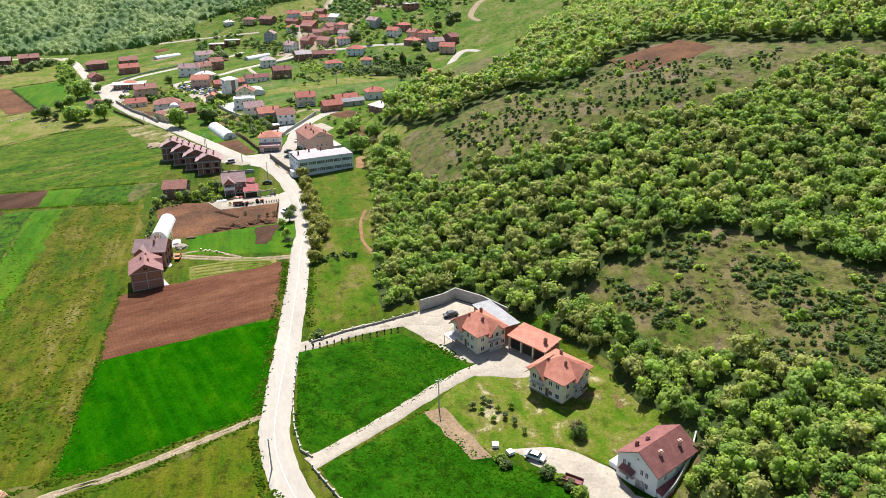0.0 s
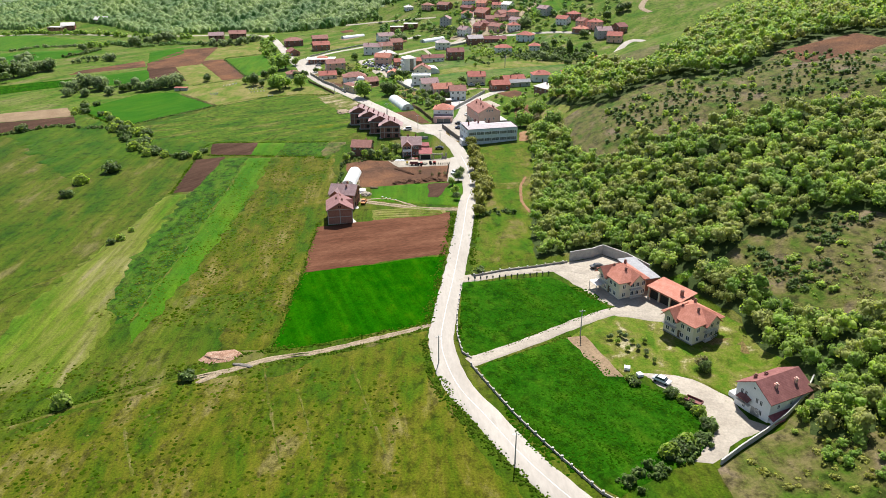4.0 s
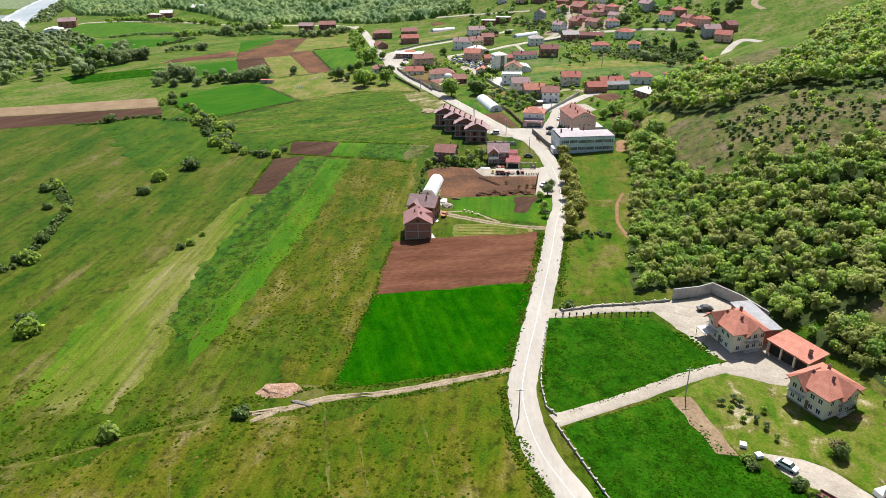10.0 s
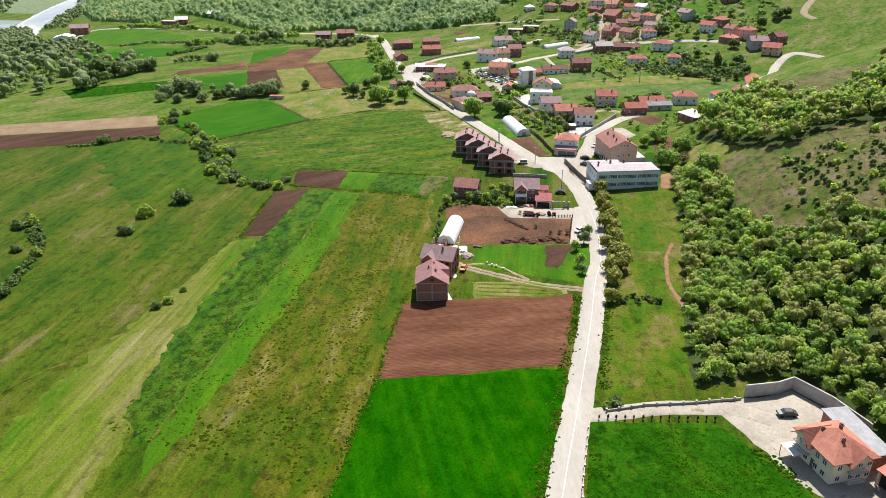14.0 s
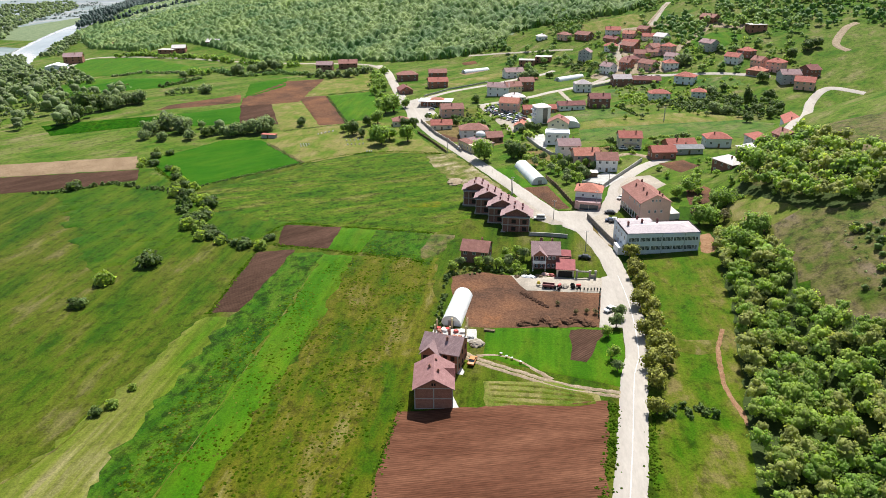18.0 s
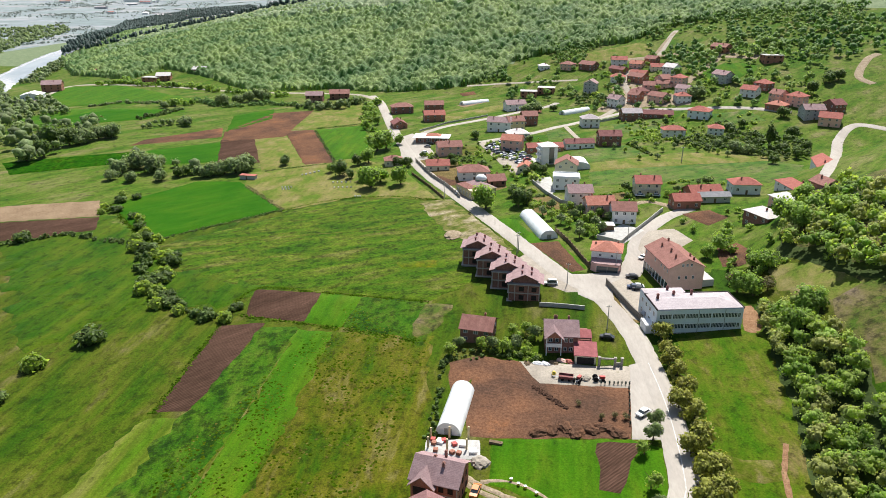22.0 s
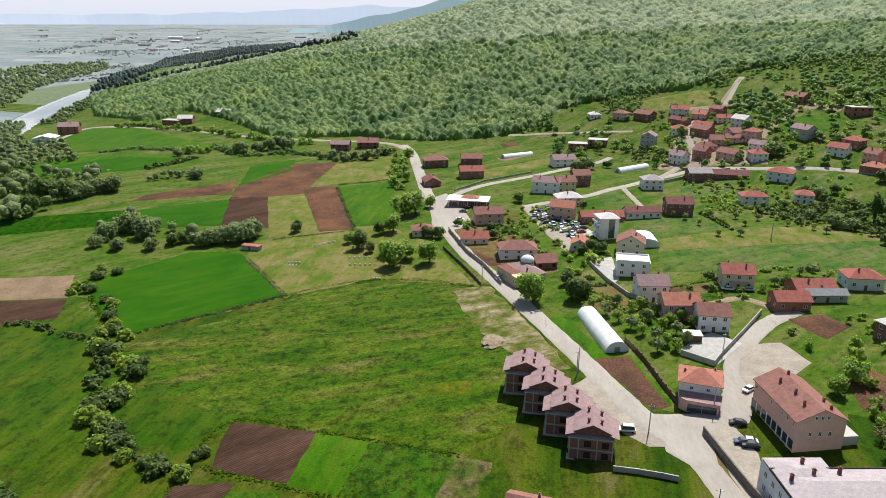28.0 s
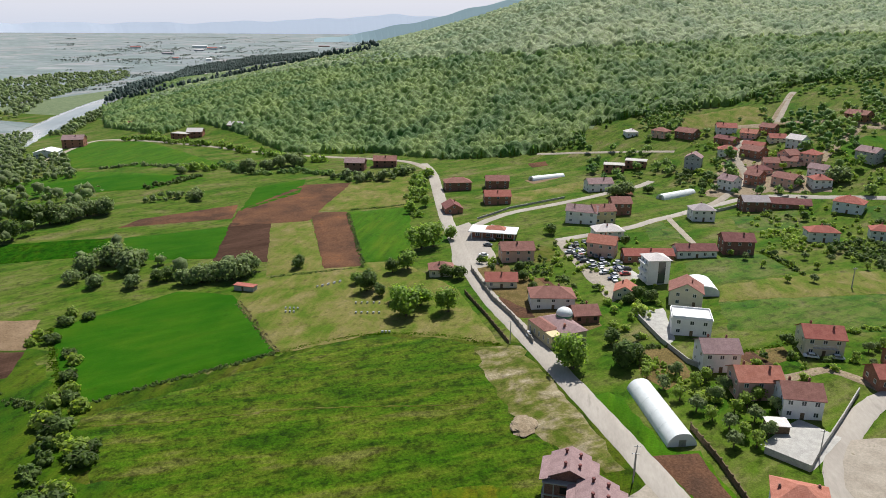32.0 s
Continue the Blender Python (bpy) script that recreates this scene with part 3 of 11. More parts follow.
def patch(name, label, material, poly, lift=0.1, ragged=0.5, cell=8.0, category="field", kind="structure"):
    """A piece of ground cover laid on the land, with an uneven edge."""
    rnd = random.Random(len(name) * 31 + int(poly[0][0] * 7))
    pts = []
    for i, (x0, y0) in enumerate(poly):
        x1, y1 = poly[(i + 1) % len(poly)]
        n = max(1, int(math.hypot(x1 - x0, y1 - y0) / 3.0))
        for k in range(n):
            j = ragged if k else 0
            pts.append((x0 + (x1 - x0) * k / n + rnd.uniform(-j, j), y0 + (y1 - y0) * k / n + rnd.uniform(-j, j)))
    bm = bmesh.new()
    bm.faces.new([bm.verts.new((x, y, 0)) for x, y in pts])
    xs, ys = [p[0] for p in pts], [p[1] for p in pts]
    c = max(cell, (max(xs) - min(xs)) / 30, (max(ys) - min(ys)) / 30)
    for lo, hi, no in ((min(xs), max(xs), (1, 0, 0)), (min(ys), max(ys), (0, 1, 0))):
        v = math.ceil(lo / c) * c
        while v < hi:
            bmesh.ops.bisect_plane(bm, geom=bm.verts[:] + bm.edges[:] + bm.faces[:], plane_co=(v, v, 0), plane_no=no, dist=1e-4)
            v += c
    bmesh.ops.triangulate(bm, faces=bm.faces[:])
    for v in bm.verts:
        v.co.z = ground(v.co.x, v.co.y) + lift
    rim = [e for e in bm.edges if e.is_boundary]
    shift = {}
    for e in rim:
        f = e.link_faces[0]
        a, b = e.verts
        o = Vector((b.co.y - a.co.y, a.co.x - b.co.x, 0)).normalized()
        if o.dot((a.co + b.co) / 2 - f.calc_center_median()) < 0:
            o = -o
        for v in (a, b):
            shift[v] = shift.get(v, Vector()) + o
    low = {}
    for v, o in shift.items():
        p = v.co + o.normalized() * (lift * 2.5 + 0.12)
        low[v] = bm.verts.new((p.x, p.y, ground(p.x, p.y) - 0.04))
    for e in rim:
        a, b = e.verts
        bm.faces.new((a, b, low[b], low[a]))
    for f in bm.faces:
        f.normal_update()
        f.smooth = True
        if f.normal.z < 0:
            f.normal_flip()
    me = bpy.data.meshes.new(name)
    bm.to_mesh(me)
    bm.free()
    me.materials.append(material)
    return tagged(new(name, me), label, category, kind=kind)


def along(line, gap):
    """Points every gap metres on a rounded line, with the heading there."""
    P = [Vector((*p, 0)) for p in line]
    Q = []
    for i in range(len(P) - 1):
        a, b, c, d = P[max(i - 1, 0)], P[i], P[i + 1], P[min(i + 2, len(P) - 1)]
        n = max(2, int((c - b).length / gap))
        for k in range(n):
            t = k / n
            Q.append(0.5 * (2 * b + (c - a) * t + (2 * a - 5 * b + 4 * c - d) * t * t + (3 * b - a - 3 * c + d) * t ** 3))
    Q.append(P[-1])
    out = []
    for i, p in enumerate(Q):
        h = (Q[min(i + 1, len(Q) - 1)] - Q[max(i - 1, 0)]).normalized()
        out.append((p.x, p.y, h.x, h.y))
    return out


def ribbon(name, label, material, line, width, lift=0.16, gap=2.0, wobble=0.16, category="road", widths=None, kind="structure"):
    rnd = random.Random(int(line[0][0] * 13) + len(line))
    verts, faces = [], []
    rows = along(line, gap)
    for i, (x, y, hx, hy) in enumerate(rows):
        w = width if not widths else float(np.interp(i / (len(rows) - 1), np.linspace(0, 1, len(widths)), widths))
        ragged = (rnd.uniform(-wobble, wobble), rnd.uniform(-wobble, wobble))
        for s in (-0.62, -0.5, -0.25, 0, 0.25, 0.5, 0.62):
            k = math.copysign(min(abs(s), 0.5), s) * w + (ragged[s > 0] if abs(s) >= 0.5 else 0)
            if abs(s) > 0.5:
                k += math.copysign(lift * 2.5, s)
            px, py = x + hy * k, y - hx * k
            verts.append((px, py, ground(px, py) + (lift + (0.04 if s == 0 else 0) if abs(s) <= 0.5 else -0.04)))
        if i:
            for k in range(6):
                a = (i - 1) * 7 + k
                faces.append((a, a + 1, a + 8, a + 7))
    ob = mesh_ob(name, verts, faces, material)
    for p in ob.data.polygons:
        p.use_smooth = True
    ob.data.flip_normals() if ob.data.polygons[0].normal.z < 0 else None
    return tagged(ob, label, category, kind=kind)

# ---------------------------------------------------------------- houses
WINDOWS = {}


def window_mesh(kind):
    if not WINDOWS:
        xs, zs = (-0.5, -0.43, -0.035, 0.035, 0.43, 0.5), (0, 0.07, 0.93, 1)
        bm = bmesh.new()
        front = {(i, k): bm.verts.new((x, -0.06, z)) for i, x in enumerate(xs) for k, z in enumerate(zs)}
        for i in range(5):
            for k in range(3):
                if not (k == 1 and i in (1, 3)):
                    bm.faces.new((front[i, k], front[i + 1, k], front[i + 1, k + 1], front[i, k + 1]))
        more = bmesh.ops.extrude_face_region(bm, geom=bm.faces[:])
        for q in more["geom"]:
            if isinstance(q, bmesh.types.BMVert):
                q.co.y = 0.02
        bmesh.ops.recalc_face_normals(bm, faces=bm.faces)
        WINDOWS["frame"] = bpy.data.meshes.new("window_frame")
        bm.to_mesh(WINDOWS["frame"])
        bm.free()
        for nm, row, m in (("pane", (-0.43, -0.02, 0.07, -0.035, 0.01, 0.93), GLASS), ("hole", (-0.5, -0.03, 0, 0.5, 0.01, 1), DARKHOLE)):
            bm = boxes(row)
            WINDOWS[nm] = bpy.data.meshes.new(nm)
            bm.to_mesh(WINDOWS[nm])
            bm.free()
            WINDOWS[nm].materials.append(m)
        WINDOWS["frame"].materials.append(WHITEPAINT)
    return WINDOWS[kind]


def set_in(parent, x, y, z, w, h, side, hollow=False):
    """A window whose sill's middle is at x, y, z on a wall that faces side degrees."""
    m = Matrix.LocRotScale((x, y, z), Euler((0, 0, radians(side))), (w, 1, h))
    if hollow:
        o = new("opening", window_mesh("hole"))
        o.parent, o.matrix_basis = parent, m
        return o
    o = new("window", window_mesh("frame"))
    o.parent, o.matrix_basis = parent, m
    for u in (0, 0.465):
        p = new("pane", window_mesh("pane"))
        p.parent, p.location.x = o, u
    return o


def gable_roof(parent, x0, y0, x1, y1, z, rise, ridge, over, material, thick=0.18, name="roof", label=""):
    """Two slopes; ridge 'x' runs along x. The eaves stand over the walls by over."""
    bm = bmesh.new()
    if ridge == "x":
        m, half, a, b = (y0 + y1) / 2, (y1 - y0) / 2, x0 - over, x1 + over
    else:
        m, half, a, b = (x0 + x1) / 2, (x1 - x0) / 2, y0 - over, y1 + over
    drop = rise * over / half
    for s in (-1, 1):
        rows = []
        for u in (a, b):
            for v, w in ((m + s * (half + over), z - drop), (m, z + rise)):
                for t in (0, thick):
                    rows.append(bm.verts.new((u, v, w + t) if ridge == "x" else (v, u, w + t)))
        for f in ((0, 1, 3, 2), (4, 6, 7, 5), (0, 4, 5, 1), (2, 3, 7, 6), (0, 2, 6, 4), (1, 5, 7, 3)):
            bm.faces.new([rows[i] for i in f])
    bmesh.ops.recalc_face_normals(bm, faces=bm.faces)
    return part(name, bm, material, parent, label)


def hip_roof(parent, x0, y0, x1, y1, z, rise, over, material, thick=0.16, name="roof", label=""):
    x0, y0, x1, y1 = x0 - over, y0 - over, x1 + over, y1 + over
    w, d = x1 - x0, y1 - y0
    k = min(w, d) / 2
    bm = bmesh.new()
    lo = [bm.verts.new((x, y, z - thick)) for x, y in ((x0, y0), (x1, y0), (x1, y1), (x0, y1))]
    hi = [bm.verts.new((x, y, z)) for x, y in ((x0, y0), (x1, y0), (x1, y1), (x0, y1))]
    r = [(x0 + k, (y0 + y1) / 2), (x1 - k, (y0 + y1) / 2)] if w >= d else [((x0 + x1) / 2, y0 + k), ((x0 + x1) / 2, y1 - k)]
    if abs(w - d) < 0.1:
        r = [r[0]]
    top = [bm.verts.new((*p, z + rise)) for p in r]
    bm.faces.new(lo[::-1])
    for i in range(4):
        bm.faces.new((lo[i], lo[(i + 1) % 4], hi[(i + 1) % 4], hi[i]))
    if len(top) == 1:
        for i in range(4):
            bm.faces.new((hi[i], hi[(i + 1) % 4], top[0]))
    elif w >= d:
        for f in ((hi[0], hi[1], top[1], top[0]), (hi[1], hi[2], top[1]), (hi[2], hi[3], top[0], top[1]), (hi[3], hi[0], top[0])):
            bm.faces.new(f)
    else:
        for f in ((hi[0], hi[1], top[0]), (hi[1], hi[2], top[1], top[0]), (hi[2], hi[3], top[1]), (hi[3], hi[0], top[0], top[1])):
            bm.faces.new(f)
    return part(name, bm, material, parent, label)


def walls(parent, x0, y0, x1, y1, h, rise, ridge, material, name="wall", deep=1.2, label="", z0=0.0):
    """The body of a house, with its gables; deep: how far it goes down into the slope."""
    bm = bmesh.new()
    box(bm, x0, y0, z0 - deep, x1, y1, h)
    if ridge and rise:
        if ridge == "x":
            pts = [((x, y0), (x, y1), (x, (y0 + y1) / 2)) for x in (x0, x1)]
        else:
            pts = [((x0, y), (x1, y), ((x0 + x1) / 2, y)) for y in (y0, y1)]
        vs = [[bm.verts.new((*p[0], h)), bm.verts.new((*p[1], h)), bm.verts.new((*p[2], h + rise - 0.02))] for p in pts]
        for v in vs:
            bm.faces.new(v)
        a, b = vs
        bm.faces.new((a[0], a[2], b[2], b[0]))
        bm.faces.new((a[2], a[1], b[1], b[2]))
    bmesh.ops.recalc_face_normals(bm, faces=bm.faces)
    return part(name, bm, material, parent, label)


def chimney(parent, x, y, z, h=1.5, s=0.5, material=None):
    bm = boxes((x - s / 2, y - s / 2, z - 0.8, x + s / 2, y + s / 2, z + h), (x - s * 0.7, y - s * 0.7, z + h, x + s * 0.7, y + s * 0.7, z + h + 0.12), (x - s * 0.4, y - s * 0.4, z + h + 0.12, x + s * 0.4, y + s * 0.4, z + h + 0.4))
    return part("chimney", bm, material or W_BRICKDARK, parent)


def balcony(parent, x0, x1, y, z, out, material):
    """A slab along the front wall at y, with a railing of bars."""
    b = part("balcony", boxes((x0, y - out, z - 0.16, x1, y + 0.02, z)), R_SLAB, parent)
    rows = [(x0, y - out, z + 0.92, x1, y - out + 0.06, z + 1.0), (x0, y - out, z + 0.92, x0 + 0.06, y, z + 1.0), (x1 - 0.06, y - out, z + 0.92, x1, y, z + 1.0)]
    n = max(3, int((x1 - x0) / 0.35))
    for k in range(n + 1):
        x = x0 + 0.03 + (x1 - x0 - 0.06) * k / n
        rows.append((x - 0.02, y - out + 0.01, z, x + 0.02, y - out + 0.05, z + 0.92))
    part("railing", boxes(*rows), material, b)
    return b


def house(label, x, y, rz, w, d, h, wall, roof, style="gable", ridge="x", rise=None, floors=2, cols=3, side=2, chims=1, hollow=False, over=0.5, name="house", group="", balc=False, z=None, door=True, z_up=0.0):
    """A house whose front left corner is at x, y, with its front along the local x axis and its depth along y."""
    c, s = math.cos(radians(rz)), math.sin(radians(rz))
    corners = [(x + c * u - s * v, y + s * u + c * v) for u, v in ((0, 0), (w, 0), (w, d), (0, d))]
    g = [ground(*p) for p in corners]
    e = base(name, label, "house", x, y, rz, (min(g[0], g[1]) + z_up) if z is None else z, group)
    deep = 1.0 + max(0.0, max(g) - min(g)) * 0.2 + (e.location.z - min(g))
    if rise is None:
        rise = (min(w, d) if style == "hip" else (d if ridge == "x" else w)) * 0.5 * 0.55
    if style == "flat":
        walls(e, 0, 0, w, d, h, 0, None, wall, deep=deep)
        part("roof", boxes((-0.3, -0.3, h + 0.003, w + 0.3, d + 0.3, h + 0.25)), roof, e)
        if chims:
            part("parapet", boxes((0, 0, h + 0.25, w, 0.2, h + 0.8), (0, d - 0.2, h + 0.25, w, d, h + 0.8), (0, 0.2, h + 0.25, 0.2, d - 0.2, h + 0.8), (w - 0.2, 0.2, h + 0.25, w, d - 0.2, h + 0.8)), wall, e)
    elif style == "hip":
        walls(e, 0, 0, w, d, h, 0, None, wall, deep=deep)
        hip_roof(e, 0, 0, w, d, h + 0.16, rise, over, roof)
    else:
        walls(e, 0, 0, w, d, h, rise, ridge, wall, deep=deep)
        gable_roof(e, 0, 0, w, d, h, rise, ridge, over, roof)
    rnd = random.Random(int(x * 3 + y * 5))
    for k in range(chims if style != "flat" else 0):
        t = 0.25 + 0.5 * k / max(1, chims - 1) if chims > 1 else rnd.uniform(0.3, 0.7)
        off = rnd.choice((-0.16, 0.16))
        if ridge == "x":
            chimney(e, w * t, d * (0.5 + off), h + rise * (1 - 2 * abs(off)) if style != "hip" else h + rise * 0.6, 1.1)
        else:
            chimney(e, w * (0.5 + off), d * t, h + rise * (1 - 2 * abs(off)) if style != "hip" else h + rise * 0.6, 1.1)
    fh = h / floors
    wh, ww = min(1.35, fh * 0.48), min(1.25, w / (cols + 1) * 0.62)
    for f in range(floors):
        for k in range(cols):
            if f == 0 and door and k == cols // 2:
                part("door", boxes((w * (k + 0.5) / cols - 0.5, -0.06, 0, w * (k + 0.5) / cols + 0.5, 0.02, 2.05)), WOOD, e, "brown front door")
            else:
                set_in(e, w * (k + 0.5) / cols, -0.002, f * fh + fh * 0.36, ww, wh, 0, hollow)
        for k in range(side):
            sw = min(1.2, d / (side + 1) * 0.6)
            set_in(e, w + 0.002, d * (k + 0.5) / side, f * fh + fh * 0.36, sw, wh, 90, hollow)
            set_in(e, -0.002, d * (k + 0.5) / side, f * fh + fh * 0.36, sw, wh, -90, hollow)
    if style == "gable" and ridge == "y" and rise > 1.6:
        set_in(e, w / 2, -0.002, h + 0.3, min(1.1, w * 0.18), min(1.0, rise * 0.4), 0, hollow)
    if balc:
        for f in range(1, floors):
            balcony(e, w * 0.2, w * 0.8, 0, f * fh + 0.08, 1.1, WHITEPAINT)
    return e

# ---------------------------------------------------------------- trees


ICO = np.array([(0, 0, 1)] + [(0.894 * math.cos(k * 1.2566), 0.894 * math.sin(k * 1.2566), 0.447) for k in range(5)] + [(0.894 * math.cos(k * 1.2566 + 0.6283), 0.894 * math.sin(k * 1.2566 + 0.6283), -0.447) for k in range(5)] + [(0, 0, -1)])
ICO_F = np.array([(0, 1 + k, 1 + (k + 1) % 5) for k in range(5)] + [(1 + k, 6 + k, 1 + (k + 1) % 5) for k in range(5)] + [(6 + k, 6 + (k + 1) % 5, 1 + (k + 1) % 5) for k in range(5)])


def crowns(rng, cx, cy, cz, R, tall, cards, size, lobes=6, core=2, up=0.25):
    """Leaf clumps on the lobes of many crowns at once. Returns vertices and quads."""
    n = len(cx)
    ctr = np.stack([cx, cy, cz], -1)
    lob = rng.normal(size=(n, lobes, 3))
    lob /= np.linalg.norm(lob, axis=-1, keepdims=True)
    lob *= (rng.random((n, lobes, 1)) ** 0.5) * 0.62
    lob[..., 2] = np.abs(lob[..., 2]) * 1.15 - 0.42
    lr = 0.34 + 0.2 * rng.random((n, lobes))
    pick = rng.integers(0, lobes, (n, cards))
    row = np.arange(n)[:, None]
    d = rng.normal(size=(n, cards, 3))
    d[..., 2] += up
    d /= np.linalg.norm(d, axis=-1, keepdims=True)
    p = lob[row, pick] + d * lr[row, pick][..., None] * (0.8 + 0.35 * rng.random((n, cards, 1)))
    scale = np.stack([R, R, R * tall], -1)[:, None, :]
    p = ctr[:, None, :] + p * scale
    nrm = d + np.array([0, 0, 0.25]) + 0.38 * rng.normal(size=d.shape)
    nrm /= np.linalg.norm(nrm, axis=-1, keepdims=True)
    a = np.cross(nrm, rng.normal(size=d.shape))
    a /= np.linalg.norm(a, axis=-1, keepdims=True)
    b = np.cross(nrm, a)
    s = (size * R)[:, None, None] * (0.6 + 0.8 * rng.random((n, cards, 1)))
    k = rng.uniform(0.5, 1.15, (4, n, cards, 1))
    fold = nrm * s * 0.35
    vs = np.stack([p + a * s * k[0], p + b * s * k[1] - fold, p - a * s * k[2], p - b * s * k[3] - fold], 2).reshape(-1, 3)
    q0 = np.arange(len(vs)).reshape(-1, 4)
    qs = np.concatenate([q0[:, [0, 1, 2]], q0[:, [0, 2, 3]]])
    if core:
        # a rounded, knobbly body inside each lobe, open below
        m = lobes if core > 1 else 1
        lc = (ctr[:, None, :] + lob * scale)[:, :m] if core > 1 else ctr[:, None, :]
        rad = (lr[:, :m] * 0.72) if core > 1 else np.full((n, 1), 0.62)
        kn = 0.62 + 0.66 * rng.random((n, m, 12, 1))
        cv = (lc[:, :, None, :] + ICO[None, None] * kn * rad[..., None, None] * scale[:, :, None, :]).reshape(-1, 3)
        cq = (ICO_F[None] + (np.arange(n * m) * 12)[:, None, None]).reshape(-1, 3) + len(vs)
        vs, qs = np.concatenate([vs, cv]), np.concatenate([qs, cq])
    return vs, qs


def tree_kind(seed, height, spread, leaf, cards, size, trunk=0.3, lobes=7, tall=1.0, core=2):
    """Meshes of a broad-leaved tree: a tapered trunk with limbs, and a crown of leaf clumps."""
    rng = np.random.default_rng(seed)
    cz = height - spread * tall * 0.98 - (0.12 * height if height > 6.5 else 0)
    vs, qs = crowns(rng, np.zeros(1), np.zeros(1), np.array([cz]), np.array([spread]), tall, cards, size, lobes, core)
    crown = numeric("crown", vs, qs, leaf, True)
    bm = bmesh.new()
    tube(bm, 0, 0, -0.4, cz, height * 0.028 + 0.05, height * 0.012, 7)
    for k in range(5):
        an, z0 = k * 1.26 + rng.random(), cz * (0.55 + 0.09 * k)
        tip = Vector((math.cos(an) * spread * 0.6, math.sin(an) * spread * 0.6, cz + spread * tall * 0.25))
        root = Vector((0, 0, z0))
        ax = (tip - root).normalized()
        s1 = ax.orthogonal().normalized()
        s2 = ax.cross(s1)
        r0, r1 = height * 0.011, 0.03
        lo = [bm.verts.new(root + (s1 * math.cos(q) + s2 * math.sin(q)) * r0) for q in (0, 1.57, 3.14, 4.71)]
        hi = [bm.verts.new(tip + (s1 * math.cos(q) + s2 * math.sin(q)) * r1) for q in (0, 1.57, 3.14, 4.71)]
        for q in range(4):
            bm.faces.new((lo[q], lo[(q + 1) % 4], hi[(q + 1) % 4], hi[q]))
    tm = bpy.data.meshes.new("trunk")
    bm.to_mesh(tm)
    bm.free()
    tm.materials.append(BARK)
    return tm, crown, height


KINDS = {
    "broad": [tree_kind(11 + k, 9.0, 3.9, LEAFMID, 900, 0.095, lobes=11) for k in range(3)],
    "dark": [tree_kind(21 + k, 9.0, 4.0, LEAFDARK, 820, 0.1, lobes=10) for k in range(2)],
    "grey": [tree_kind(31 + k, 7.0, 4.0, LEAFGREY, 760, 0.1, lobes=10, tall=0.85) for k in range(2)],
    "yellow": [tree_kind(41 + k, 6.0, 2.4, LEAFYELLOW, 560, 0.11, lobes=9, tall=1.25) for k in range(2)],
    "brown": [tree_kind(51, 7.0, 2.8, LEAFBROWN, 330, 0.10, lobes=8, core=0)],
    "bush": [tree_kind(61 + k, 2.6, 2.2, LEAF if k else LEAFDARK, 260, 0.15, lobes=7, tall=0.7) for k in range(2)],
    "poplar": [tree_kind(71, 16.0, 2.4, LEAFDARK, 620, 0.17, lobes=12, tall=2.9)],
    "fruit": [tree_kind(81 + k, 4.2, 1.9, LEAFGREY if k else LEAF, 260, 0.14, lobes=6) for k in range(2)],
    "cypress": [tree_kind(91, 2.2, 0.42, NEEDLES, 120, 0.35, lobes=5, tall=2.6)],
}
WORDS = {
    "broad": ("tree", "leafy green broad-leaved tree with a full crown"), "dark": ("tree", "dark green dense broad-leaved tree"), "grey": ("tree", "grey-green willow tree with a loose crown"),
    "yellow": ("tree", "slim roadside tree in yellow-green spring leaf"), "brown": ("tree", "half-bare tree with brown budding twigs"), "bush": ("bush", "low rounded green bush on the grass"),
    "poplar": ("tree", "tall narrow dark poplar tree"), "fruit": ("tree", "small green orchard tree"), "cypress": ("shrub", "small clipped conical evergreen shrub"),
}
TREE_COUNT = [0]


def tree(kind, x, y, height, group=""):
    TREE_COUNT[0] += 1
    rnd = random.Random(TREE_COUNT[0])
    tm, cm, h0 = KINDS[kind][TREE_COUNT[0] % len(KINDS[kind])]
    s = height / h0
    name, label = WORDS[kind]
    e = new(name)
    e.matrix_world = Matrix.LocRotScale((x, y, ground(x, y)), Euler((0, 0, rnd.uniform(0, 6.28))), (s * rnd.uniform(0.9, 1.1), s * rnd.uniform(0.9, 1.1), s))
    tagged(e, label, name, group)
    for n, m in (("trunk", tm), ("crown", cm)):
        o = new(n, m)
        o.parent = e
    return e


def scatter(rng, poly, spacing, jitter=0.45, keep=1.0):
    xs, ys = [p[0] for p in poly], [p[1] for p in poly]
    X, Y = np.meshgrid(np.arange(min(xs), max(xs), spacing), np.arange(min(ys), max(ys), spacing * 0.87))
    X = X + (np.arange(X.shape[0]) % 2)[:, None] * spacing / 2
    X, Y = X.ravel(), Y.ravel()
    X, Y = X + rng.normal(size=X.size) * spacing * jitter * 0.5, Y + rng.normal(size=X.size) * spacing * jitter * 0.5
    k = inside(X, Y, poly) & (rng.random(X.size) < keep)
    return X[k], Y[k]


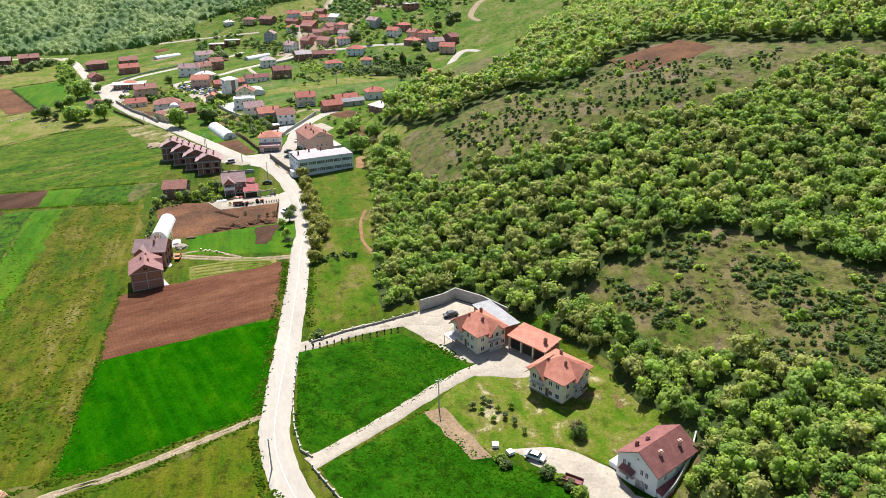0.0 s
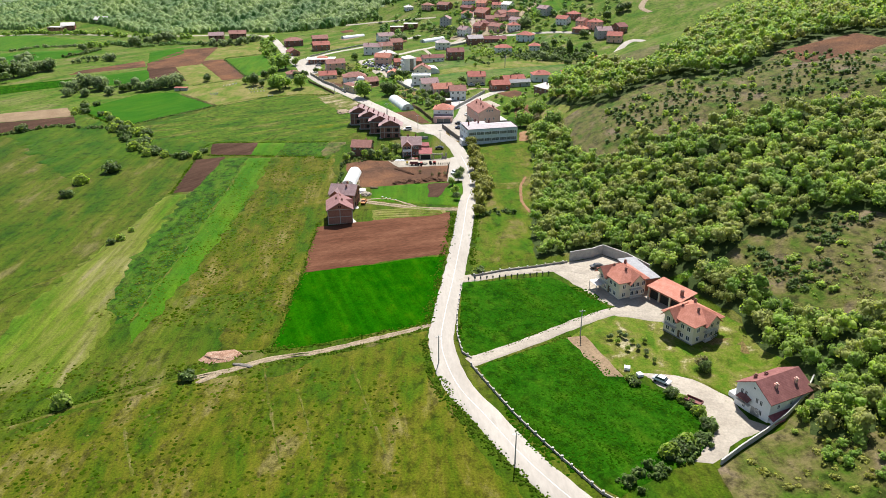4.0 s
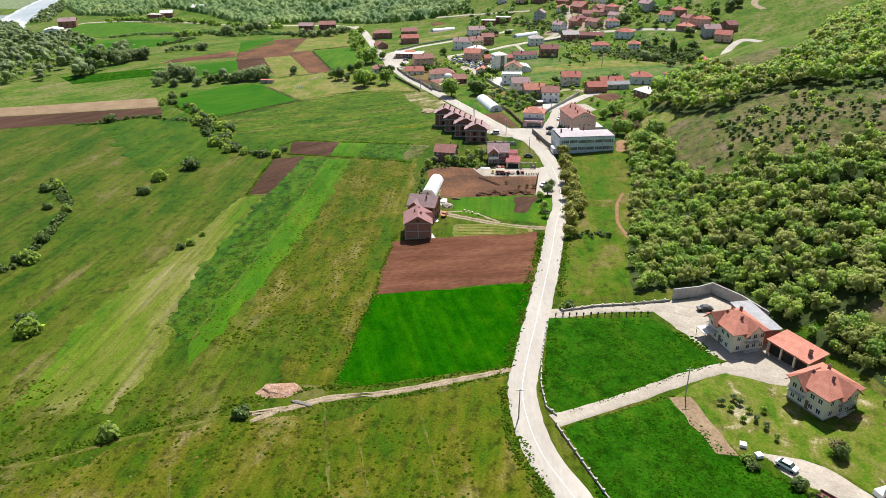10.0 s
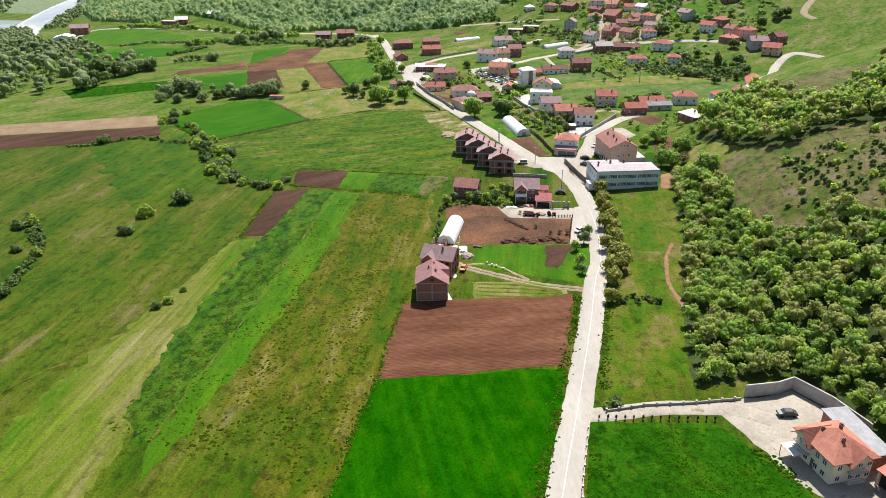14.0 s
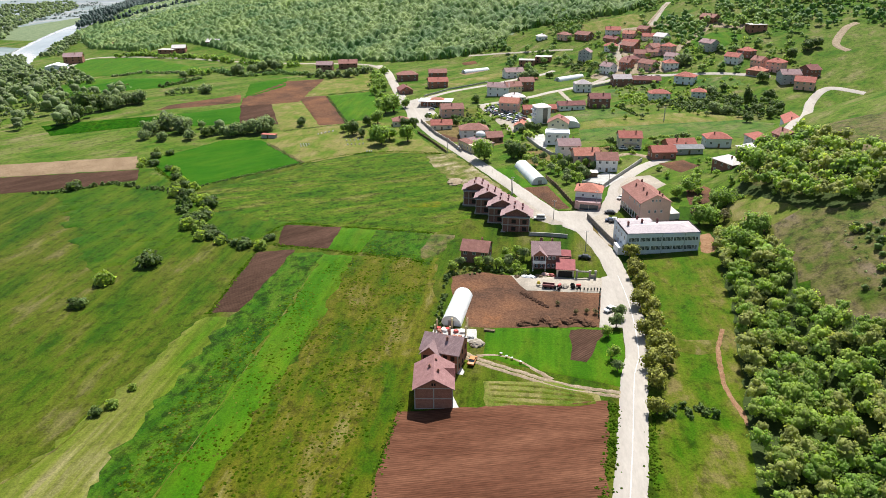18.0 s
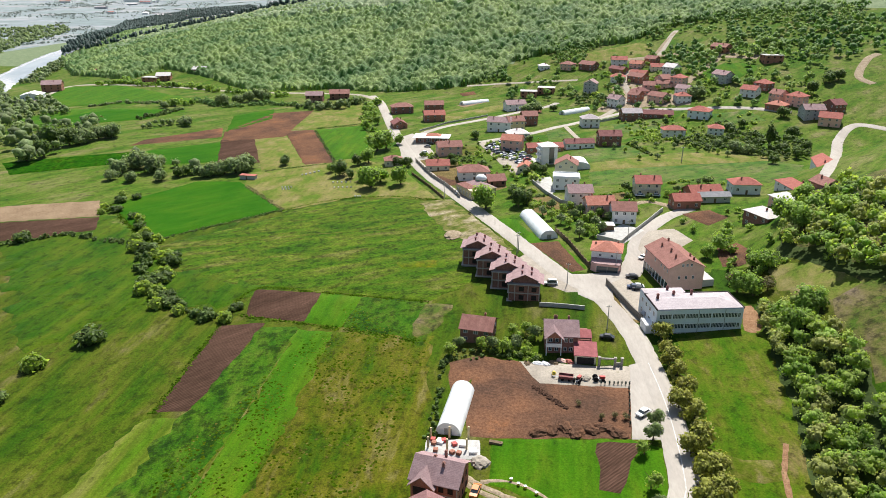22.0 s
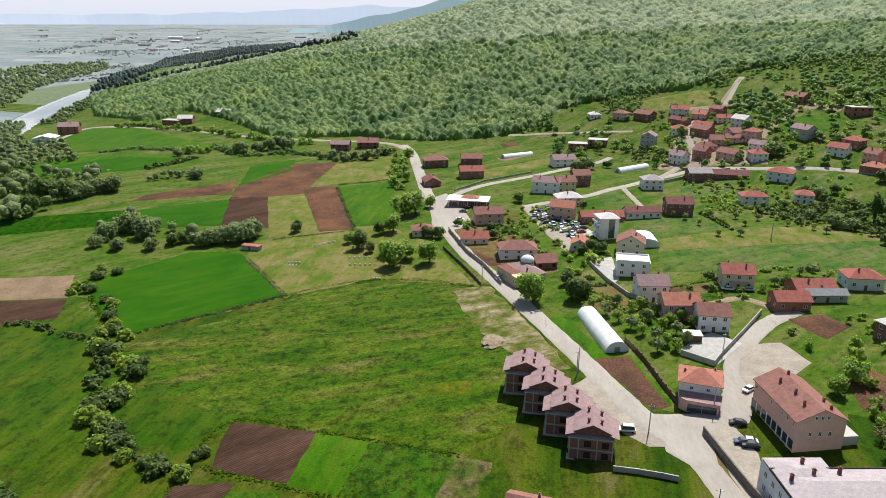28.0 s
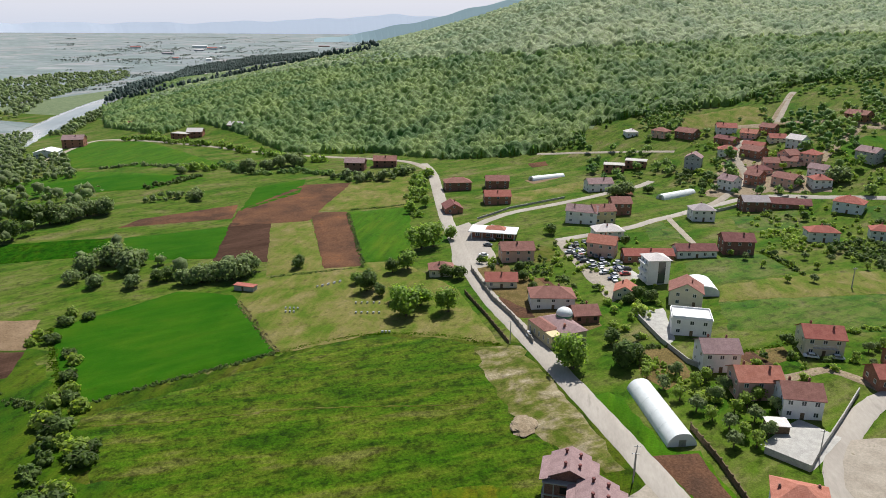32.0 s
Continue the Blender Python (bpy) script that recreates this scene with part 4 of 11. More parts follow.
def wood(name, label, leaf, poly, spacing, radius, lift, cards, size, seed, keep=1.0, tall=1.0, vary=0.3, lobes=6, category="woodland", clumpy=0.0, clear=False, core=1, share=(0.0, 1.0)):
    """A wood too large to count: crowns of leaf clumps over the land."""
    rng = np.random.default_rng(seed)
    X, Y = scatter(rng, poly, spacing, 0.5, keep)
    if clumpy:
        v = np.array([noise.noise((x / 17.0, y / 17.0, seed * 1.3)) for x, y in zip(X, Y)])
        X, Y = X[v > clumpy], Y[v > clumpy]
    if clear:
        k = np.ones(X.size, bool)
        for hx, hy, hr, size_ in FOOTPRINTS:
            u, v = (X - hx) * math.cos(radians(hr)) + (Y - hy) * math.sin(radians(hr)), (Y - hy) * math.cos(radians(hr)) - (X - hx) * math.sin(radians(hr))
            k &= ~((u > -2.5) & (u < size_ + 1) & (v > -2.5) & (v < size_))
        X, Y = X[k], Y[k]
    if share != (0.0, 1.0):
        u = np.random.default_rng(seed + 999).random(X.size) * 0.55 + 0.45 * np.array([0.5 + 0.5 * noise.noise((x / 21.0, y / 21.0, 3.1)) for x, y in zip(X, Y)])
        k = (u >= share[0]) & (u < share[1])
        X, Y = X[k], Y[k]
    R = radius * (1 - vary + 2 * vary * rng.random(X.size))
    Z = land(X, Y) + lift * R / radius * (0.85 + 0.3 * rng.random(X.size))
    vs, qs = crowns(rng, X, Y, Z, R, tall, cards, size, lobes, core)
    me = numeric(name, vs, qs, leaf, True)
    return tagged(new(name, me), label, category, kind="stuff")



def canopy(name, label, leaf, poly, spacing, cell, height, seed, gap=0.0, category="woodland"):
    """A closed far wood: one sheet of crown tops of uneven height, each a knobbly dome, coming down to the ground at its edge."""
    rng = np.random.default_rng(seed)
    xs, ys = [p[0] for p in poly], [p[1] for p in poly]
    gx_, gy_ = np.arange(min(xs), max(xs), cell), np.arange(min(ys), max(ys), cell)
    X, Y = np.meshgrid(gx_, gy_)
    X, Y = X + rng.uniform(-0.3, 0.3, X.shape) * cell, Y + rng.uniform(-0.3, 0.3, X.shape) * cell
    ci, cj = np.floor((X - min(xs)) / spacing).astype(int) + 1, np.floor((Y - min(ys)) / spacing).astype(int) + 1
    shape = (cj.max() + 3, ci.max() + 3)
    px = (np.arange(shape[1])[None] - 1 + rng.random(shape)) * spacing + min(xs)
    py = (np.arange(shape[0])[:, None] - 1 + rng.random(shape)) * spacing + min(ys)
    top = height * (0.5 + 0.7 * rng.random(shape) ** 1.2)
    wide = spacing * (0.56 + 0.42 * rng.random(shape))
    H = np.full(X.shape, -9.0)
    for dj in (-1, 0, 1):
        for di in (-1, 0, 1):
            a, b = np.clip(cj + dj, 0, shape[0] - 1), np.clip(ci + di, 0, shape[1] - 1)
            d2 = ((X - px[a, b]) ** 2 + (Y - py[a, b]) ** 2) / wide[a, b] ** 2
            H = np.maximum(H, top[a, b] - height * 0.8 * d2)
    H = np.maximum(H, height * 0.1) + rng.normal(size=X.shape) * height * 0.035
    ins = inside(X, Y, poly)
    if gap:
        v = np.array([noise.noise((x / 26.0, y / 26.0, seed * 1.7)) for x, y in zip(X.ravel(), Y.ravel())]).reshape(X.shape)
        ins &= v > gap - 1
    core_ = ins.copy()
    core_[1:-1, 1:-1] &= ins[:-2, 1:-1] & ins[2:, 1:-1] & ins[1:-1, :-2] & ins[1:-1, 2:]
    Z = land(X, Y) + np.where(core_, H, -0.3)
    ij_ = np.arange(X.size).reshape(X.shape)
    q = np.stack([ij_[:-1, :-1], ij_[:-1, 1:], ij_[1:, 1:], ij_[1:, :-1]], -1)
    q = q[ins[:-1, :-1] & ins[:-1, 1:] & ins[1:, 1:] & ins[1:, :-1]]
    used, flat = np.unique(q.ravel(), return_inverse=True)
    me = numeric(name, np.stack([X, Y, Z], -1).reshape(-1, 3)[used], flat.reshape(-1, 4), leaf, True)
    return tagged(new(name, me), label, category, kind="stuff")

# ---------------------------------------------------------------- small things


def car(x, y, rz, paint, label, van=False, group=""):
    e = base("car", label, "car", x, y, rz, ground(x, y) + 0.2, group)
    L, Wd, H = (4.6, 1.85, 1.85) if van else (4.3, 1.75, 1.42)
    bm = bmesh.new()
    prof = [(0, 0.35), (0.05, 0.75), (0.9, 0.88), (L - 0.5, 0.9), (L, 0.7), (L, 0.35)]
    lo = [bm.verts.new((px - L / 2, -Wd / 2, z)) for px, z in prof]
    hi = [bm.verts.new((px - L / 2, Wd / 2, z)) for px, z in prof]
    bm.faces.new(lo)
    bm.faces.new(hi[::-1])
    for i in range(len(prof)):
        j = (i + 1) % len(prof)
        bm.faces.new((lo[i], hi[i], hi[j], lo[j]))
    bmesh.ops.recalc_face_normals(bm, faces=bm.faces)
    bmesh.ops.bevel(bm, geom=bm.edges[:], offset=0.06, segments=1, affect="EDGES")
    part("body", bm, paint, e)
    cab = [(0.9, 0.88), (1.45, H - 0.06), (L - 0.55 if van else L - 1.3, H - 0.06), (L - 0.3 if van else L - 0.55, 0.9)]
    bm = bmesh.new()
    lo = [bm.verts.new((px - L / 2, -Wd / 2 + (0.08 if z < 1 else 0.2), z)) for px, z in cab]
    hi = [bm.verts.new((px - L / 2, Wd / 2 - (0.08 if z < 1 else 0.2), z)) for px, z in cab]
    for f in (lo, hi[::-1], (lo[0], hi[0], hi[1], lo[1]), (lo[2], hi[2], hi[3], lo[3]), (lo[1], hi[1], hi[2], lo[2])):
        bm.faces.new(f)
    bmesh.ops.recalc_face_normals(bm, faces=bm.faces)
    part("cabin_glass", bm, GLASS, e, "dark car glass")
    part("roof", boxes((1.42 - L / 2, -Wd / 2 + 0.2, H - 0.06, cab[2][0] - L / 2 + 0.03, Wd / 2 - 0.2, H)), paint, e)
    for u in (-L / 2 + 0.8, L / 2 - 0.8):
        for v in (-Wd / 2 + 0.12, Wd / 2 - 0.12):
            bm = bmesh.new()
            bmesh.ops.create_cone(bm, cap_ends=True, segments=12, radius1=0.32, radius2=0.32, depth=0.2, matrix=Matrix.Translation((u, v, 0.32 - 0.2 + 0.0)) @ Matrix.Rotation(radians(90), 4, "X"))
            part("wheel", bm, TYRE, e)
    return e


def wall_run(name, label, material, line, height, thick=0.25, posts=0.0, post_up=0.25, category="wall", post_mat=None, sink=0.4, cap=None):
    """A wall or fence along a line, following the land, with posts every so many metres."""
    x0, y0 = line[0]
    e = base(name, label, category, x0, y0, 0, ground(x0, y0))
    capbm = bmesh.new()
    z0 = e.location.z
    for (ax, ay), (bx, by) in zip(line, line[1:]):
        n = max(1, int(math.hypot(bx - ax, by - ay) / 4))
        for k in range(n):
            p, q = Vector((ax + (bx - ax) * k / n, ay + (by - ay) * k / n)), Vector((ax + (bx - ax) * (k + 1) / n, ay + (by - ay) * (k + 1) / n))
            s = (q - p).normalized().orthogonal() * thick / 2
            bm = bmesh.new()
            for tgt, lo, hi, wide in ((bm, -sink, height, 1.0),) + (((capbm, height + 0.002, height + 0.1, 1.5),) if cap else ()):
                v = []
                for h in (lo, hi):
                    for c in (p + s * wide, q + s * wide, q - s * wide, p - s * wide):
                        v.append(tgt.verts.new((c.x - x0, c.y - y0, ground(c.x, c.y) - z0 + h)))
                for f in ((0, 3, 2, 1), (4, 5, 6, 7), (0, 1, 5, 4), (1, 2, 6, 5), (2, 3, 7, 6), (3, 0, 4, 7)):
                    tgt.faces.new([v[i] for i in f])
            bmesh.ops.recalc_face_normals(bm, faces=bm.faces)
            part("panel", bm, material, e)
    if cap:
        bmesh.ops.recalc_face_normals(capbm, faces=capbm.faces)
        part("coping", capbm, cap, e)
    else:
        capbm.free()
    if posts:
        me = bpy.data.meshes.new("post")
        b2 = boxes((-0.17, -0.17, -0.4, 0.17, 0.17, height + post_up), (-0.23, -0.23, height + post_up, 0.23, 0.23, height + post_up + 0.12))
        b2.to_mesh(me)
        b2.free()
        me.materials.append(post_mat or material)
        left = 0.0
        for (ax, ay), (bx, by) in zip(line, line[1:]):
            d = math.hypot(bx - ax, by - ay)
            while left < d:
                x, y = ax + (bx - ax) * left / d, ay + (by - ay) * left / d
                o = new("post", me)
                o.parent = e
                o.location = (x - x0, y - y0, ground(x, y) - z0)
                left += posts
            left -= d
    return e


def pole(x, y, h=8.0, arms=True, group="power poles"):
    e = base("utility_pole", "slim grey concrete power pole by the road", "pole", x, y, 20, group=group)
    bm = bmesh.new()
    tube(bm, 0, 0, -0.5, h, 0.17, 0.10, 8)
    part("post", bm, CONCRETE, e)
    part("crossarm", boxes((-0.8, -0.06, h - 0.5, 0.8, 0.06, h - 0.38)), METAL, e)
    for u in (-0.7, 0, 0.7):
        bm = bmesh.new()
        tube(bm, u, 0, h - 0.38, h - 0.18, 0.05, 0.03, 6)
        part("insulator", bm, WHITEPAINT, e)
    return e


FILM = mat("greenhouse_film", (0.66, 0.70, 0.70), (0.74, 0.77, 0.77), size=3.0, rough=0.35, fine=0.6, speck=(0.95, 1.03), spec=0.5)


def greenhouse(label, x, y, rz, w, length, rise, z=None):
    """A film-covered tunnel whose near end's left corner is at x, y."""
    e = base("greenhouse", label, "greenhouse", x, y, rz, z)
    n, m = 12, max(4, int(length / 2))
    prof = [(w / 2 - w / 2 * math.cos(math.pi * k / n), 0.9 * min(1, 3 * min(k, n - k) / n) + (rise - 0.9) * math.sin(math.pi * k / n)) for k in range(n + 1)]
    verts = [(u, length * j / m, v) for j in range(m + 1) for u, v in prof]
    faces = [(j * (n + 1) + k, (j + 1) * (n + 1) + k, (j + 1) * (n + 1) + k + 1, j * (n + 1) + k + 1) for j in range(m) for k in range(n)]
    cover = mesh_ob("cover", verts, faces, FILM, e)
    for p in cover.data.polygons:
        p.use_smooth = True
    for yy in (0.0, length):
        vs = [(u, yy, v) for u, v in prof]
        mesh_ob("end_panel", vs, [tuple(range(n + 1))], FILM, e)
    me = bpy.data.meshes.new("rib")
    bm = bmesh.new()
    ring = [[bm.verts.new((w / 2 + (u - w / 2) * f, y_, v * f)) for u, v in prof] for f, y_ in ((1.0, -0.03), (1.008, -0.03), (1.008, 0.03), (1.0, 0.03))]
    for r0, r1 in zip(ring, ring[1:]):
        for k in range(n):
            bm.faces.new((r0[k], r0[k + 1], r1[k + 1], r1[k]))
    bm.to_mesh(me)
    bm.free()
    me.materials.append(FILM)
    for j in range(0, m + 1, 3):
        o = new("rib", me)
        o.parent = e
        o.location.y = length * j / m
    part("door", boxes((w / 2 - 0.9, -0.08, 0, w / 2 + 0.9, -0.03, 1.9)), METAL, e)
    return e


def paint(name, c, rough=0.35):
    return mat(name, c, tuple(min(1, v * 1.06) for v in c), size=2.0, rough=rough, fine=0.5, speck=(0.97, 1.03), spec=0.5)


PAINTS = [(paint("white_car_paint", (0.75, 0.76, 0.77)), "white"), (paint("silver_car_paint", (0.45, 0.47, 0.49)), "silver"), (paint("black_car_paint", (0.02, 0.02, 0.025)), "black"), (paint("dark_blue_car_paint", (0.03, 0.05, 0.11)), "dark blue"), (paint("red_car_paint", (0.30, 0.03, 0.03)), "red"), (paint("grey_car_paint", (0.16, 0.17, 0.18)), "grey")]

# ---------------------------------------------------------------- larger buildings
PLINTH = mat("grey_plinth", (0.22, 0.22, 0.22), (0.28, 0.28, 0.27), size=1.2, bump=0.01, fine=0.2)
FRAMECON = plaster("raw_concrete_frame", (0.44, 0.41, 0.37), 0.85)
SHEETRED = tiled("dark_red_sheet", (0.23, 0.075, 0.078), (0.29, 0.10, 0.10), 0.6)
TRIMDARK = plaster("dark_roof_edge", (0.06, 0.05, 0.05))
GREENPAINT = paint("green_paint", (0.05, 0.25, 0.14))
DOMEWHITE = mat("dome_sheet", (0.62, 0.66, 0.67), (0.70, 0.73, 0.74), size=1.5, rough=0.4, fine=0.5, speck=(0.95, 1.04))
ORANGE_P = paint("orange_machine_paint", (0.50, 0.16, 0.03))
YELLOW_P = paint("yellow_machine_paint", (0.62, 0.45, 0.04))
RED_P = paint("red_machine_paint", (0.45, 0.04, 0.03))


def cross_gable(parent, side, a0, a1, edge, back, z, rise, over, roof, wall):
    """A small gable over part of a wall. side 'front': a0..a1 along x at y = edge, running back; 'right': a0..a1 along y at x = edge."""
    m = (a0 + a1) / 2
    if side == "front":
        gable_roof(parent, a0, edge, a1, back, z, rise, "y", over, roof, name="gable_roof")
        mesh_ob("gable", [(a0, edge - 0.03, z), (a1, edge - 0.03, z), (m, edge - 0.03, z + rise)], [(0, 1, 2)], wall, parent)
    else:
        gable_roof(parent, back, a0, edge, a1, z, rise, "x", over, roof, name="gable_roof")
        mesh_ob("gable", [(edge + 0.03, a0, z), (edge + 0.03, a1, z), (edge + 0.03, m, z + rise)], [(0, 1, 2)], wall, parent)


def side_balcony(parent, x, y0, y1, z, out):
    b = part("balcony", boxes((x - 0.02, y0, z - 0.16, x + out, y1, z)), R_SLAB, parent)
    rows = [(x + out - 0.06, y0, z + 0.92, x + out, y1, z + 1.0)]
    n = int((y1 - y0) / 0.35)
    for k in range(n + 1):
        v = y0 + 0.03 + (y1 - y0 - 0.06) * k / n
        rows.append((x + out - 0.05, v - 0.02, z, x + out - 0.01, v + 0.02, z + 0.93))
    part("railing", boxes(*rows), WHITEPAINT, b)


def cream_house(label, x, y, rz, w, d, canopy):
    h = 5.7
    z = min(ground(x, y), ground(x + w * math.cos(radians(rz)), y + w * math.sin(radians(rz))))
    e = base("house", label, "house", x, y, rz, z, "twin cream houses")
    walls(e, 0, 0, w, d, h, 0, None, W_CREAM, deep=2.0)
    hip_roof(e, 0, 0, w, d, h + 0.16, 3.0, 0.8, R_ORANGE)
    cross_gable(e, "front", 0.3, 4.6, -1.1, d * 0.5, h - 0.1, 2.2, 0.6, R_ORANGE, W_CREAM)
    cross_gable(e, "right", d * 0.35, d * 0.85, w + 1.1, w * 0.5, h - 0.1, 2.2, 0.6, R_ORANGE, W_CREAM)
    part("plinth", boxes((-0.05, -0.05, -1.5, w + 0.05, d + 0.05, 0.45)), PLINTH, e)
    for f, zz in enumerate((0.9, 3.5)):
        if f:
            balcony(e, 0.4, 4.4, 0, 2.9, 1.1, WHITEPAINT)
        side_balcony(e, w, d * 0.38, d * 0.82, 0.55 + f * 2.5, 1.1)
        for u in (1.4, 3.3, 6.1, 8.1):
            set_in(e, u, -0.002, zz, 1.15, 1.35, 0)
        for v in (0.18, 0.5, 0.7, 0.92):
            set_in(e, w + 0.002, d * v, zz, 1.1, 1.35, 90)
        for v in (0.25, 0.75):
            set_in(e, -0.002, d * v, zz, 1.1, 1.35, -90)
    part("door", boxes((4.75, -0.06, 0.45, 5.7, 0.0, 2.5)), WOOD, e, "brown front door")
    chimney(e, w * 0.42, d * 0.62, h + 2.3, 1.2, 0.55)
    chimney(e, w * 0.72, d * 0.42, h + 1.6, 1.1, 0.5)
    chimney(e, w * 0.3, d * 0.3, h + 1.3, 1.0, 0.45)
    if canopy:
        part("canopy", boxes((-0.4, -3.2, 2.3, 3.6, -0.02, 2.42)), R_PALE, e, "pale sheet canopy on posts")
        for u in (-0.2, 3.4):
            part("post", boxes((u - 0.06, -3.1, -0.6, u + 0.06, -2.98, 2.3)), METAL, e)
    return e


def garage_row(x, y, rz, w, d):
    e = base("garage_row", "brick garages with an orange sheet roof between houses", "garage", x, y, rz)
    walls(e, 0, 0.6, w, d, 3.6, 0, None, W_BRICK, deep=1.0)
    bm = bmesh.new()
    v = [bm.verts.new(p) for p in ((-0.4, -0.5, 3.7), (w + 0.4, -0.5, 3.7), (w + 0.4, d + 0.4, 4.7), (-0.4, d + 0.4, 4.7), (-0.4, -0.5, 3.88), (w + 0.4, -0.5, 3.88), (w + 0.4, d + 0.4, 4.88), (-0.4, d + 0.4, 4.88))]
    for f in ((0, 3, 2, 1), (4, 5, 6, 7), (0, 1, 5, 4), (1, 2, 6, 5), (2, 3, 7, 6), (3, 0, 4, 7)):
        bm.faces.new([v[i] for i in f])
    part("roof", bm, R_ORANGE, e)
    n = 3
    for k in range(n + 1):
        u = w * k / n
        part("column", boxes((u - 0.18, 0.0, -0.6, u + 0.18, 0.36, 3.68)), W_CREAM, e)
    for k in range(n):
        part("opening", boxes((w * k / n + 0.3, 0.55, 0, w * (k + 1) / n - 0.3, 0.62, 2.7)), DARKHOLE, e)
    chimney(e, w * 0.85, d * 0.4, 4.3, 1.3, 0.7)
    return e


def grey_annex(x, y, rz, w, d):
    e = base("annex", "long annex with a grey sheet roof", "annex", x, y, rz)
    walls(e, 0, 0, w, d, 4.0, 0, None, W_BRICK, deep=1.5)
    part("roof", boxes((-0.4, -0.5, 4.003, w + 0.4, d + 0.4, 4.2)), R_ASBESTOS, e)
    return e


def white_house(x, y, rz, w, d):
    h, rise = 5.6, 2.9
    e = base("house", "white gabled house with a dark red tiled roof and garage", "house", x, y, rz, min(ground(x, y), ground(x + w * math.cos(radians(rz)), y + w * math.sin(radians(rz)))))
    walls(e, 0, 0, w, d, h, rise, "y", W_WHITE, deep=2.5)
    gable_roof(e, 0, 0, w, d, h, rise, "y", 0.35, R_DARKRED)
    for u, v in ((2.2, 0.2), (2.6, 0.42), (6.6, 0.3), (6.9, 0.75)):
        chimney(e, w * u / 9.0, d * v, h + rise * 0.45, 1.1, 0.55, W_SALMON if u > 5 else None)
    for u, zz in ((1.6, 3.6), (2.7, 3.6), (5.6, 3.6), (6.7, 3.6), (5.9, 1.2), (6.9, 1.2), (2.6, 0.6)):
        set_in(e, w * u / 9.0, -0.002, zz, 0.7, 1.35, 0)
    set_in(e, w * 0.5, -0.002, h + 0.9, 0.5, 0.5, 0)
    part("garage_door", boxes((w * 0.5, -0.06, 0, w * 0.75, -0.01, 2.2)), METAL, e, "dark grey garage door")
    bm = bmesh.new()
    v = [bm.verts.new(p) for p in ((w * 0.12, -0.02, 3.6), (w * 0.48, -0.02, 3.6), (w * 0.48, -1.3, 3.1), (w * 0.12, -1.3, 3.1), (w * 0.3, -0.02, 4.1), (w * 0.3, -1.3, 3.55))]
    for f in ((0, 3, 5, 4), (1, 4, 5, 2), (3, 2, 5), (0, 1, 2, 3)):
        bm.faces.new([v[i] for i in f])
    part("porch_roof", bm, R_DARKRED, e)
    balcony(e, w * 0.12, w * 0.48, 0, 2.2, 0.9, METAL)
    for k in range(3):
        set_in(e, w + 0.002, d * (0.2 + 0.3 * k), 3.6, 0.8, 1.1, 90)
    lean = part("lean_to", boxes((w + 0.002, d * 0.02, -1.5, w + 1.7, d * 0.5, 1.7)), W_WHITE, e)
    bm = bmesh.new()
    v = [bm.verts.new(p) for p in ((w - 0.01, -0.2, 2.6), (w + 2.1, -0.2, 1.8), (w + 2.1, d * 0.52, 1.8), (w - 0.01, d * 0.52, 2.6), (w - 0.01, -0.2, 2.72), (w + 2.1, -0.2, 1.92), (w + 2.1, d * 0.52, 1.92), (w - 0.01, d * 0.52, 2.72))]
    for f in ((0, 3, 2, 1), (4, 5, 6, 7), (0, 1, 5, 4), (1, 2, 6, 5), (2, 3, 7, 6), (3, 0, 4, 7)):
        bm.faces.new([v[i] for i in f])
    part("lean_to_roof", bm, SHEETRED, e)
    part("ramp", boxes((-2.6, 1.0, -0.5, -0.01, d * 0.6, 1.2)), W_WHITE, e, "white side terrace")
    part("terrace_roof", boxes((-2.2, d * 0.62, 2.4, -0.01, d * 0.9, 2.55)), R_MAUVE, e)
    return e


